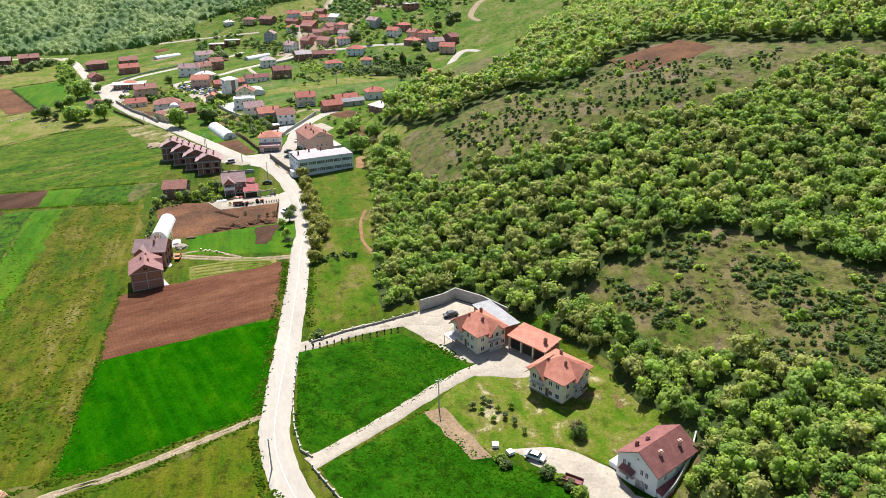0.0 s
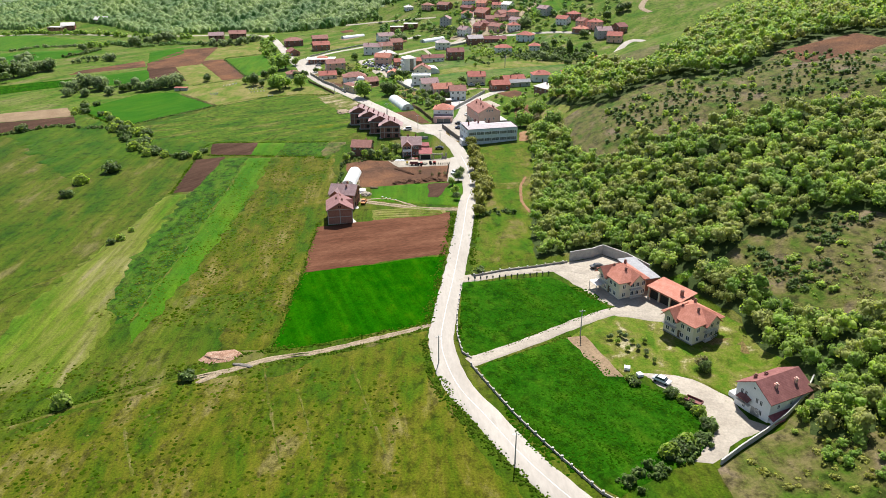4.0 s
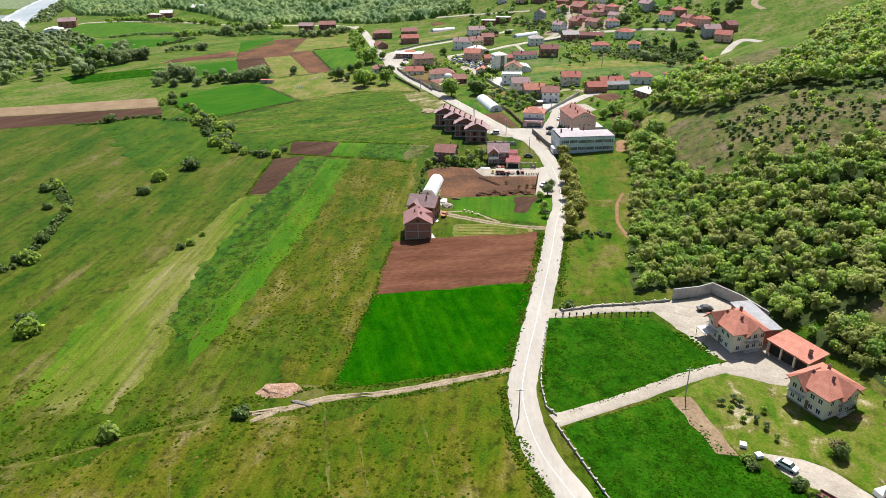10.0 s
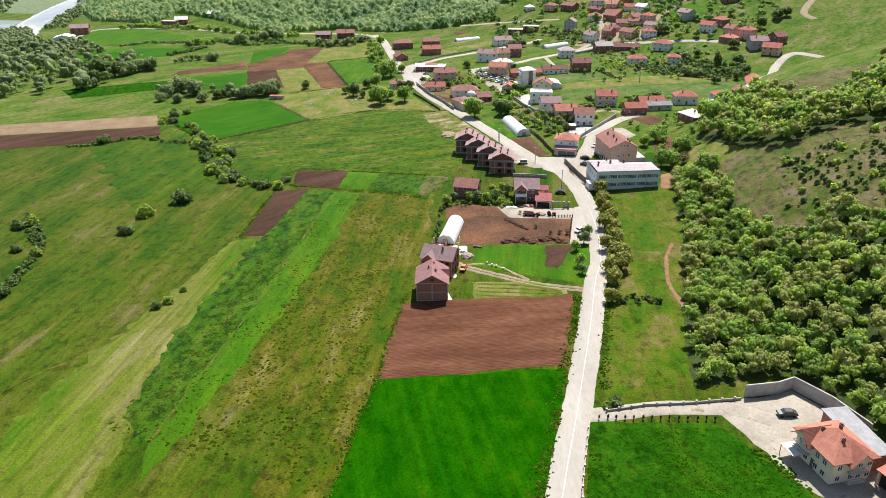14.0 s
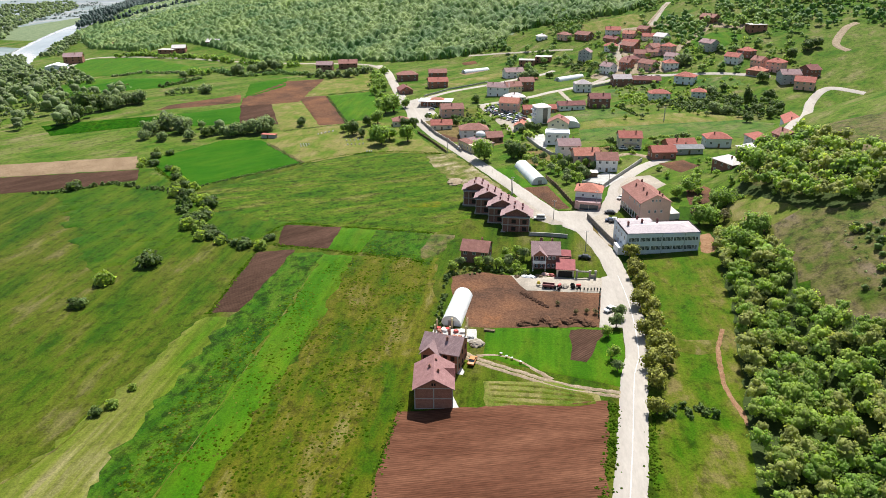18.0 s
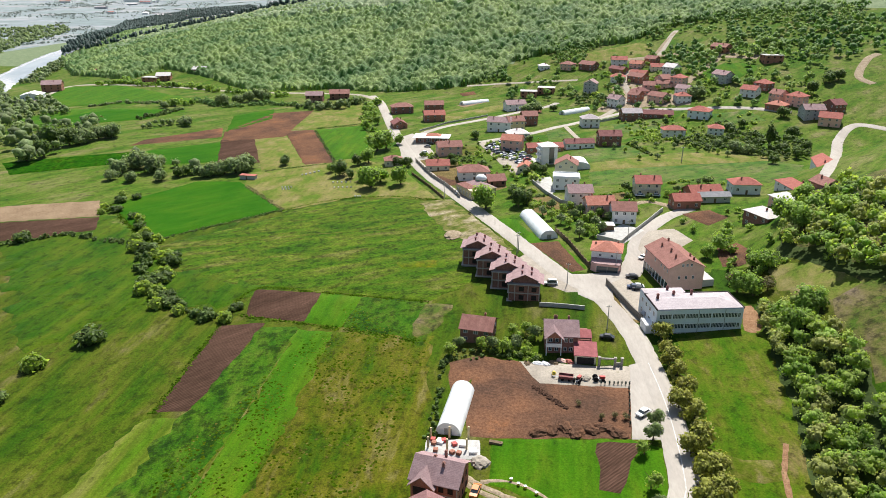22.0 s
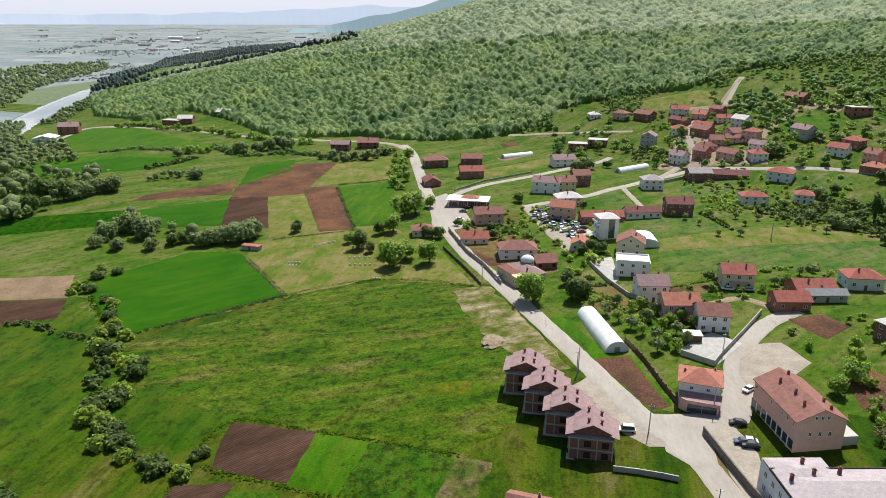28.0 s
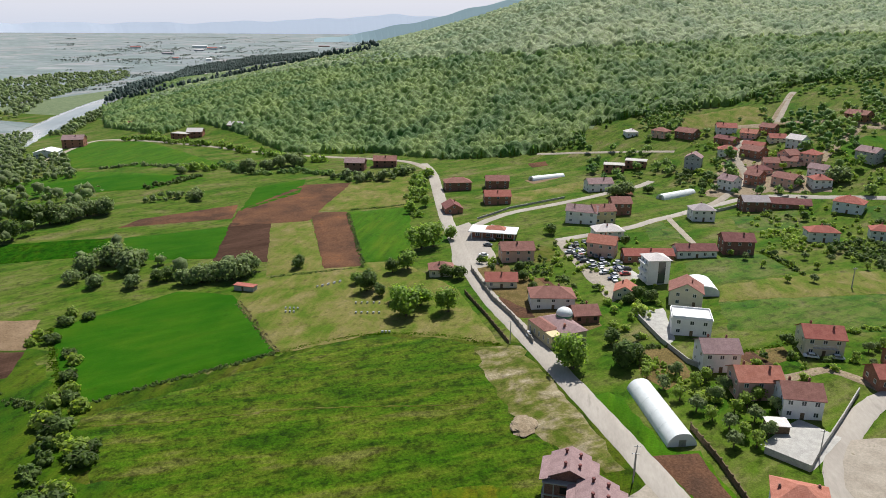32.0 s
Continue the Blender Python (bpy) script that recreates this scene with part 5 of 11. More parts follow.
def brick_grid_house(x, y, rz, w, d, cross):
    """Unplastered brick house with a concrete frame in its front."""
    h, rise = 6.0, 2.6
    e = base("house", "unplastered brick house with a dark red sheet roof", "house", x, y, rz, min(ground(x, y), ground(x + w * math.cos(radians(rz)), y + w * math.sin(radians(rz)))))
    ridge = "x" if cross else "y"
    walls(e, 0, 0, w, d, h, rise, ridge, W_BRICK, deep=1.5)
    gable_roof(e, 0, 0, w, d, h, rise, ridge, 0.6, R_MAUVE if cross else R_PLUM)
    for k in range(3):
        part("column", boxes((w * k / 2 - 0.14, -0.05, -0.5, w * k / 2 + 0.14, 0.0, h)), FRAMECON, e)
    for zz in (0.0, 2.9, 5.75):
        part("beam", boxes((0.14, -0.04, zz, w - 0.14, 0.0, zz + 0.25)), FRAMECON, e)
    if cross:
        cross_gable(e, "front", 0.2, w * 0.52, -1.2, d * 0.5, h - 0.6, 2.2, 0.5, R_MAUVE, W_BRICK)
        part("loggia", boxes((0.3, -1.2, 0.0, w * 0.52, -0.01, h - 0.6)), W_BRICK, e)
        for u, zz in ((0.66, 0.9), (0.86, 0.9), (0.66, 3.8), (0.86, 3.8)):
            set_in(e, w * u, -0.045, zz, 1.1, 1.3, 0, True)
        part("opening", boxes((0.8, -1.25, 3.0, w * 0.46, -1.19, 5.0)), DARKHOLE, e)
    else:
        for u in (-0.3, 0.3):
            set_in(e, w / 2 + u, -0.002, h + 0.6, 0.4, 0.7, 0, True)
        cross_gable(e, "right", d * 0.45, d * 0.8, w + 0.3, w * 0.5, h - 0.3, 1.5, 0.4, R_DARKRED, W_BRICK)
    for k in range(3):
        set_in(e, w + 0.002, d * (0.2 + 0.3 * k), 0.9, 1.0, 1.4, 90, True)
        set_in(e, w + 0.002, d * (0.2 + 0.3 * k), 3.8, 1.0, 1.4, 90, True)
        set_in(e, -0.002, d * (0.2 + 0.3 * k), 3.8, 1.0, 1.4, -90, True)
    part("terrace", boxes((w + 0.002, -0.3, -0.4, w + 1.5, d, 0.35)), R_SLAB, e)
    for u, v in ((0.38, 0.55), (0.62, 0.35), (0.55, 0.8)):
        chimney(e, w * u, d * v, h + rise * 0.6, 1.1, 0.5)
    return e


def row_house(x, y, rz, w, d, z):
    """One stepped unit of the unfinished row: open concrete frame, brick infill, mauve sheet roofs."""
    e = base("row_house", "unfinished brick row house with a mauve sheet roof", "house", x, y, rz, z, "row houses")
    e.scale.z = 0.95
    part("plinth", boxes((0, 0, -2.0, w, d, 1.1)), PLINTH, e)
    part("floor_slab", boxes((-0.5, -0.5, 1.1, w + 0.1, d, 1.4)), FRAMECON, e)
    part("wall", boxes((0.15, 0.15, 1.4, w - 0.15, d, 7.3)), W_BRICKDARK, e)
    part("upper_slab", boxes((-0.3, -0.15, 4.25, w + 0.1, d, 4.5)), FRAMECON, e)
    part("top_slab", boxes((-0.3, -0.15, 7.3, w + 0.1, d, 7.55)), FRAMECON, e)
    for u in (0.0, w * 0.2, w * 0.62, w - 0.25):
        for lo, hi in ((1.4, 4.25), (4.5, 7.3)):
            part("column", boxes((u, -0.05, lo, u + 0.25, 0.148, hi)), FRAMECON, e)
    for v in (d * 0.33, d * 0.7):
        for lo, hi in ((1.4, 4.25), (4.5, 7.3)):
            part("column", boxes((-0.1, v, lo, 0.148, v + 0.25, hi)), FRAMECON, e)
            set_in(e, 0.149, v + 1.0, lo + 0.7, 1.2, 1.7, -90, True)
    for u, zz in ((0.42, 1.9), (0.42, 5.0), (0.82, 5.0), (0.82, 1.9)):
        set_in(e, w * u, 0.149, zz, 1.6, 1.7, 0, True)
    a, b, back = 1.4, w - 1.0, d + 0.3
    walls(e, a, 1.4, b, d, 9.0, 1.9, "y", W_BRICKDARK, name="attic_wall", deep=0, z0=7.55)
    gable_roof(e, a, 1.0, b, back, 9.0, 1.9, "y", 0.5, R_MAUVE)
    for x0, x1, z0, z1, nm in ((-1.0, a - 0.02, 7.75, 8.6, "left_eave_roof"), (b + 0.02, w + 1.3, 8.6, 7.75, "right_eave_roof")):
        bm = bmesh.new()
        v = [bm.verts.new(p) for p in ((x0, 0.2, z0), (x1, 0.2, z1), (x1, d, z1), (x0, d, z0), (x0, 0.2, z0 + 0.15), (x1, 0.2, z1 + 0.15), (x1, d, z1 + 0.15), (x0, d, z0 + 0.15))]
        for f in ((0, 3, 2, 1), (4, 5, 6, 7), (0, 1, 5, 4), (1, 2, 6, 5), (2, 3, 7, 6), (3, 0, 4, 7)):
            bm.faces.new([v[i] for i in f])
        part(nm, bm, R_MAUVE, e)
    for u, v in ((0.42, 0.3), (0.42, 0.85), (0.72, 0.35), (0.72, 0.8)):
        zz = 9.0 + 1.9 * (1 - abs(w * u - (a + b) / 2) / ((b - a) / 2))
        bm = bmesh.new()
        tube(bm, w * u, d * v, zz - 0.6, zz + 0.9, 0.28, 0.28, 8)
        tube(bm, w * u, d * v, zz + 0.9, zz + 1.25, 0.42, 0.36, 8)
        part("chimney", bm, R_DARKRED, e)
    return e


def school(x, y, rz, w, d):
    h = 8.2
    e = base("school", "white two-storey school with long window bands", "school", x, y, rz, ground(x, y) - 0.3)
    walls(e, 0, 0, w, d, h, 0, None, W_LIGHTBLUE, deep=2.5)
    part("rear_wing", boxes((0.0, d + 0.002, -2, w * 0.5, d + 4.0, h)), W_LIGHTBLUE, e)
    hip_roof(e, 0.3, 0.3, w - 0.3, d - 0.3, h + 0.30, 1.0, 0.25, R_GREY, label="low mauve-grey sheet roof")
    hip_roof(e, 0.3, d * 0.4, w * 0.5 - 0.3, d + 3.7, h + 0.34, 1.1, 0.25, R_GREY, name="wing_roof")
    for r in ((-0.1, d - 0.1, w + 0.1, d + 0.15), (-0.1, -0.15, 0.12, d), (w - 0.12, -0.15, w + 0.1, d)):
        part("roof_edge", boxes((r[0], r[1], h + 0.002, r[2], r[3], h + 0.55)), TRIMDARK, e)
    part("plinth", boxes((-0.06, -0.06, -2.4, w + 0.06, d, 0.9)), PLINTH, e)
    n = 6
    bay = (w - 2.2) / n
    for f, zz in enumerate((2.2, 5.4)):
        for k in range(n):
            for j in range(4):
                set_in(e, 0.9 + bay * k + (j + 0.5) * bay * 0.225, -0.002, zz, bay * 0.222, 1.6, 0)
        set_in(e, w - 1.1, -0.002, zz, 0.8, 1.5, 0)
        for k in range(4):
            set_in(e, -0.002, (d + 4) * (0.15 + 0.22 * k), zz, 1.3, 1.5, -90)
        for k in range(4):
            set_in(e, w + 0.002, d * (0.15 + 0.22 * k), zz, 1.3, 1.5, 90)
    for k in range(8):
        set_in(e, w * (0.28 + 0.085 * k), -0.065, 0.15, 1.3, 0.6, 0)
    for u in (0.9 + bay * 3 - 0.15, 0.9 + bay * 5 - 0.15):
        part("drainpipe", boxes((u - 0.07, -0.12, 0, u + 0.07, -0.002, h)), METAL, e)
    part("porch", boxes((-2.4, d * 0.1, -0.5, -0.002, d * 0.55, 3.0)), W_WHITE, e)
    for u, v in ((0.09, 0.6), (0.3, 0.75), (0.52, 0.8), (0.28, 1.1)):
        chimney(e, w * u, d * v, h + 1.0, 1.0, 0.6, R_DARKRED)
    return e


def long_building(x, y, rz, w, d):
    h, rise = 8.0, 2.9
    e = base("long_building", "long salmon building with a red-brown tiled roof", "building", x, y, rz)
    walls(e, 0, 0, w, d, h, rise, "x", W_SALMON, deep=2.5)
    gable_roof(e, 0, 0, w, d, h, rise, "x", 0.5, R_BROWN)
    n = 8
    for k in range(n):
        u = w * (k + 0.5) / n
        part("shopfront", boxes((u - w / n * 0.38, -0.06, 0.2, u + w / n * 0.38, -0.002, 2.5)), GLASS, e, "dark glazed shopfront")
        part("pilaster", boxes((w * k / n - 0.15, -0.14, -0.5, w * k / n + 0.15, -0.002, 2.9)), W_WHITE, e)
        if k in (0, 3, 5, 6, 7):
            set_in(e, u, -0.002, 5.9, 0.7, 1.2, 0)
    for k in range(3):
        set_in(e, w + 0.002, d * (0.38 + 0.12 * k), h + 0.2, 0.75, 1.0, 90)
        set_in(e, w + 0.002, d * (0.3 + 0.2 * k), 3.8, 0.8, 1.2, 90)
    for u, v in ((0.25, 0.3), (0.55, 0.35), (0.15, 0.55), (0.8, 0.3), (0.9, 0.75), (0.7, 0.8)):
        chimney(e, w * u, d * v, h + rise * (1 - abs(v - 0.5) * 2) - 0.1, 1.1, 0.5)
    part("shed", boxes((w * 0.3, d + 0.002, -1, w * 0.95, d + 4.5, 2.8)), R_SLAB, e, "low concrete rear annex")
    return e


def corner_shop(x, y, rz, w, d):
    e = base("corner_shop", "white and pink corner shop with orange hipped roof", "shop", x, y, rz)
    walls(e, 0, 1.6, w, d + 1.6, 6.6, 0, None, W_WHITE, deep=1.5)
    hip_roof(e, 0, 1.6, w, d + 1.6, 6.75, 2.4, 0.6, R_ORANGE)
    bm = bmesh.new()
    pts = [(0.2, 1.6), (0.2, -0.8), (2.0, -2.2), (w - 0.2, -2.2), (w + 0.3, 1.6)]
    lo = [bm.verts.new((*p, -1)) for p in pts]
    hi = [bm.verts.new((*p, 3.3)) for p in pts]
    for i in range(5):
        bm.faces.new((lo[i], lo[(i + 1) % 5], hi[(i + 1) % 5], hi[i]))
    bm.faces.new(hi)
    part("shop_wall", bm, W_PINK, e, "pink rendered shop floor")
    bm = bmesh.new()
    lo = [bm.verts.new((px * 1.04 - 0.1, py * 1.12, 3.32)) for px, py in pts]
    hi = [bm.verts.new((px * 1.04 - 0.1, py * 1.12, 3.45 + (0.7 if py > 1 else 0))) for px, py in pts]
    for i in range(5):
        bm.faces.new((lo[i], lo[(i + 1) % 5], hi[(i + 1) % 5], hi[i]))
    bm.faces.new(hi)
    bm.faces.new(lo[::-1])
    part("shop_roof", bm, R_PALE, e, "pinkish sheet lean-to roof").data.materials[0] = R_MAUVE
    part("shopfront", boxes((2.3, -2.27, 0.2, w - 0.5, -2.21, 2.4)), GLASS, e)
    for k in range(3):
        part("door_post", boxes((2.3 + (w - 2.9) * k / 2, -2.33, 0.0, 2.42 + (w - 2.9) * k / 2, -2.272, 2.5)), METAL, e)
    for u in (0.3, 0.7):
        set_in(e, w * u, 1.598, 4.7, 0.9, 0.9, 0)
    for v in (0.3, 0.7):
        set_in(e, -0.002, 1.6 + d * v, 4.4, 1.0, 1.2, -90)
        set_in(e, w + 0.002, 1.6 + d * v, 4.4, 1.0, 1.2, 90)
    chimney(e, w * 0.1, d * 0.5 + 1.6, 7.0, 1.0, 0.5)
    chimney(e, w * 0.85, d * 0.8 + 1.6, 7.0, 1.0, 0.5)
    return e


def mosque(x, y, rz, w, d):
    e = base("mosque", "small domed mosque with brown hipped roofs by the road", "mosque", x, y, rz)
    walls(e, 0, 0, w, d, 4.0, 0, None, W_YELLOW, deep=1.5)
    hip_roof(e, 0, d * 0.35, w, d, 4.15, 1.9, 0.4, R_MAUVE)
    hip_roof(e, 0.4, 0.2, w * 0.7, d * 0.4, 4.2, 1.3, 0.3, R_BROWN, name="porch_roof")
    cx_, cy_ = w * 0.35, d * 0.82
    bm = bmesh.new()
    tube(bm, cx_, cy_, 4.0, 6.4, 2.6, 2.6, 20)
    part("drum", bm, W_YELLOW, e)
    bm = bmesh.new()
    tube(bm, cx_, cy_, 5.7, 6.3, 2.66, 2.66, 20)
    part("band", bm, GREENPAINT, e, "green painted band")
    bm = bmesh.new()
    bmesh.ops.create_uvsphere(bm, u_segments=24, v_segments=12, radius=2.7)
    for v in list(bm.verts):
        if v.co.z < -0.3:
            v.co.z = -0.3
        v.co.z = v.co.z * 0.8 + 6.5
        v.co.x += cx_
        v.co.y += cy_
    for f in bm.faces:
        f.smooth = True
    part("dome", bm, DOMEWHITE, e, "pale metal dome")
    for k in range(5):
        set_in(e, -0.002, d * (0.12 + 0.19 * k), 1.0, 0.8, 1.8, -90)
        set_in(e, w * (0.12 + 0.19 * k), -0.002, 1.0, 0.8, 1.8, 0)
    chimney(e, w * 0.8, d * 0.5, 5.0, 1.0, 0.5, R_ORANGE)
    return e


def gateway(x, y, rz):
    e = base("gateway", "stone gateway with an arched iron gate", "gate", x, y, rz)
    for u in (0.0, 4.2, 6.0):
        part("pillar", boxes((u, 0, -0.5, u + 0.6, 0.6, 2.7), (u - 0.1, -0.1, 2.7, u + 0.7, 0.7, 2.9)), STONE, e)
    part("lintel", boxes((0.6, 0.1, 2.2, 4.2, 0.5, 2.6)), STONE, e)
    bm = bmesh.new()
    for k in range(12):
        box(bm, 0.7 + k * 0.29, 0.27, 0.1, 0.75 + k * 0.29, 0.33, 1.6 + 0.5 * math.sin(math.pi * k / 11))
    box(bm, 0.62, 0.26, 0.3, 4.18, 0.34, 0.38)
    part("gate_leaf", bm, TRIMDARK, e)
    part("side_panel", boxes((4.8, 0.15, -0.3, 6.0, 0.45, 1.4)), STONE, e)
    return e


def brick_villa(x, y, rz, w, d):
    h = 5.8
    e = base("house", "red brick house with a mauve roof and balcony", "house", x, y, rz)
    walls(e, 0, 0, w, d, h, 2.6, "x", W_BRICKDARK, deep=1.5)
    gable_roof(e, 0, 0, w, d, h, 2.6, "x", 0.6, R_MAUVE)
    cross_gable(e, "front", 0.0, w * 0.5, -1.4, d * 0.5, h - 0.2, 2.0, 0.5, R_MAUVE, W_BRICK)
    part("balcony", boxes((0.0, -1.5, 2.75, w * 0.5, -0.002, 2.95)), W_WHITE, e)
    part("parapet", boxes((0.0, -1.5, 2.95, w * 0.5, -1.4, 3.9)), W_WHITE, e)
    for u in (0.05, w * 0.5 - 0.3):
        part("column", boxes((u, -1.45, -0.5, u + 0.25, -1.2, 2.74)), W_WHITE, e)
        part("upper_column", boxes((u, -1.38, 3.92, u + 0.25, -1.15, h - 0.2)), W_WHITE, e)
    for u, zz in ((0.15, 0.8), (0.35, 0.8), (0.62, 0.9), (0.8, 0.9), (0.15, 3.6), (0.35, 3.6), (0.64, 3.7), (0.8, 3.7)):
        set_in(e, w * u, -0.002, zz, 1.0, 1.3, 0)
    part("side_wing", boxes((w + 0.002, 1.0, -1, w + 3.6, d - 1.0, 4.2)), W_BRICKDARK, e)
    for k, zz in enumerate((4.9, 3.6, 2.6)):
        y0 = (1.5, -0.3, -2.0)[k]
        bm = bmesh.new()
        v = [bm.verts.new(p) for p in ((w + 0.1, y0, zz - 0.5), (w + 4.2, y0, zz - 0.5), (w + 4.2, y0 + 3.4, zz + 0.4), (w + 0.1, y0 + 3.4, zz + 0.4))]
        u = bmesh.ops.extrude_face_region(bm, geom=[bm.faces.new(v)])
        for q in u["geom"]:
            if isinstance(q, bmesh.types.BMVert):
                q.co.z += 0.14
        part("wing_roof", bm, SHEETRED, e)
    for u in (0.3, 0.36, 0.75):
        chimney(e, w * u, d * 0.6, h + 2.0, 1.2, 0.5)
    return e


def dark_red_garage(x, y, rz, w, d):
    e = base("garage", "small garage with a dark red sheet roof", "garage", x, y, rz)
    walls(e, 0, 0, w, d, 2.6, 0, None, W_CREAM, deep=0.8)
    bm = bmesh.new()
    v = [bm.verts.new(p) for p in ((-0.4, -0.4, 2.7), (w + 0.4, -0.4, 2.7), (w + 0.4, d + 0.4, 3.7), (-0.4, d + 0.4, 3.7))]
    u = bmesh.ops.extrude_face_region(bm, geom=[bm.faces.new(v)])
    for q in u["geom"]:
        if isinstance(q, bmesh.types.BMVert):
            q.co.z += 0.14
    part("roof", bm, SHEETRED, e)
    part("opening", boxes((0.5, -0.05, 0, w - 0.5, -0.002, 2.2)), DARKHOLE, e)
    return e


def white_tower(x, y, rz, w, d):
    h = 9.6
    e = base("house", "tall white house with a dark glazed stripe", "house", x, y, rz)
    walls(e, 0, 0, w, d, h, 0, None, W_WHITE, deep=1.5)
    hip_roof(e, 0, 0, w, d, h + 0.16, 1.9, 0.5, R_PALE)
    part("glazed_stripe", boxes((w * 0.45, -0.08, 0.6, w * 0.78, -0.002, h - 0.4)), GLASS, e, "dark blue glazed stripe")
    for f in range(3):
        part("balcony", boxes((-1.3, d * 0.15, f * 3.1 + 1.0, -0.002, d * 0.85, f * 3.1 + 1.9)), W_WHITE, e)
        for k in range(2):
            set_in(e, -0.002, d * (0.3 + 0.4 * k), f * 3.1 + 1.1, 1.2, 1.7, -90)
            set_in(e, w + 0.002, d * (0.3 + 0.4 * k), f * 3.1 + 1.1, 1.1, 1.3, 90)
    return e


def white_tent(x, y, rz, w, d):
    e = base("white_hall", "white vaulted film hall behind the house", "hall", x, y, rz)
    n = 12
    prof = [(w / 2 - w / 2 * math.cos(math.pi * k / n), 1.6 + 2.6 * math.sin(math.pi * k / n)) for k in range(n + 1)]
    verts = [(u, v, z) for v in (0, d) for u, z in prof] + [(u, v, -0.5) for v in (0, d) for u in (0, w)]
    k = n + 1
    faces = [(i, i + 1, k + i + 1, k + i) for i in range(n)] + [tuple(range(n + 1)) + (2 * k + 1, 2 * k), tuple(range(k, 2 * k)) + (2 * k + 3, 2 * k + 2), (0, k, 2 * k + 2, 2 * k), (n, k + n, 2 * k + 3, 2 * k + 1)]
    mesh_ob("cover", verts, faces, R_WHITE, e)
    return e


def cafe(x, y, rz, w, d):
    e = base("cafe", "low brick roadside cafe with a white flat roof", "building", x, y, rz)
    walls(e, 0, 2.5, w, d, 3.6, 0, None, W_BRICK, deep=1)
    part("roof", boxes((-1.5, -0.5, 3.603, w + 1.0, d + 0.6, 3.95)), R_WHITE, e, "white flat roof slab")
    hip_roof(e, w * 0.3, d * 0.4, w * 0.75, d * 0.9, 4.1, 1.4, 0.2, R_ORANGE, name="lantern_roof")
    for k in range(5):
        u = w * k / 4
        part("column", boxes((u - 0.15, -0.2, -0.5, u + 0.15, 0.1, 3.6)), W_WHITE, e)
    for k in range(4):
        set_in(e, w * (k + 0.5) / 4, 2.498, 1.0, 2.0, 1.6, 0)
    return e


def heap(label, x, y, rx, ry, h, material, seed, name="soil_mound"):
    """A loose heap of earth or rubble."""
    rng = random.Random(seed)
    bm = bmesh.new()
    bmesh.ops.create_icosphere(bm, subdivisions=3, radius=1.0)
    for v in bm.verts:
        k = 1 + 0.35 * noise.noise(v.co * 2.3 + Vector((seed, 0, 0))) + 0.12 * noise.noise(v.co * 7 + Vector((seed, 3, 0)))
        v.co = Vector((v.co.x * rx * k, v.co.y * ry * k, max(-0.15, v.co.z) * h * k))
    me = bpy.data.meshes.new(name)
    bm.to_mesh(me)
    bm.free()
    me.materials.append(material)
    ob = new(name, me)
    ob.matrix_world = pose(x, y, ground(x, y), 0, 0, rng.uniform(0, 360))
    return tagged(ob, label, "mound")


def trailer(x, y, rz):
    e = base("farm_trailer", "rusty red tipping farm trailer on wheels", "trailer", x, y, rz)
    part("bed", boxes((-1.9, -1.0, 0.75, 1.9, 1.0, 0.9), (-1.9, -1.0, 0.9, -1.82, 1.0, 1.4), (1.82, -1.0, 0.9, 1.9, 1.0, 1.4), (-1.82, -1.0, 0.9, 1.82, -0.92, 1.4), (-1.82, 0.92, 0.9, 1.82, 1.0, 1.4)), R_DARKRED, e)
    part("drawbar", boxes((-3.4, -0.06, 0.6, -1.6, 0.06, 0.72)), METAL, e)
    for u in (-0.9, 0.9):
        for v in (-0.85, 0.85):
            bm = bmesh.new()
            bmesh.ops.create_cone(bm, cap_ends=True, segments=12, radius1=0.4, radius2=0.4, depth=0.25, matrix=Matrix.Translation((u, v, 0.4)) @ Matrix.Rotation(radians(90), 4, "X"))
            part("wheel", bm, TYRE, e)
    return e


def tractor(x, y, rz, body):
    e = base("tractor", "small red farm tractor on the gravel", "tractor", x, y, rz)
    part("bonnet", boxes((0.2, -0.35, 0.7, 1.7, 0.35, 1.35)), body, e)
    part("chassis", boxes((-1.2, -0.3, 0.5, 1.6, 0.3, 0.7)), METAL, e)
    part("seat", boxes((-0.8, -0.25, 0.9, -0.3, 0.25, 1.05), (-0.85, -0.25, 1.05, -0.78, 0.25, 1.5)), TYRE, e)
    for u, v, r in ((-0.8, -0.75, 0.7), (-0.8, 0.75, 0.7), (1.2, -0.65, 0.42), (1.2, 0.65, 0.42)):
        bm = bmesh.new()
        bmesh.ops.create_cone(bm, cap_ends=True, segments=14, radius1=r, radius2=r, depth=0.35, matrix=Matrix.Translation((u, v, r)) @ Matrix.Rotation(radians(90), 4, "X"))
        part("wheel", bm, TYRE, e)
    return e


def mixer(x, y, rz):
    e = base("cement_mixer", "yellow cement mixer on the gravel yard", "machine", x, y, rz)
    bm = bmesh.new()
    tube(bm, 0, 0, 0.6, 1.1, 0.45, 0.6, 12)
    tube(bm, 0, 0, 1.1, 1.6, 0.6, 0.3, 12)
    part("drum", bm, YELLOW_P, e)
    part("stand", boxes((-0.6, -0.06, 0, -0.5, 0.06, 0.9), (0.5, -0.06, 0, 0.6, 0.06, 0.9), (-0.6, -0.06, 0.5, 0.6, 0.06, 0.6)), METAL, e)
    return e


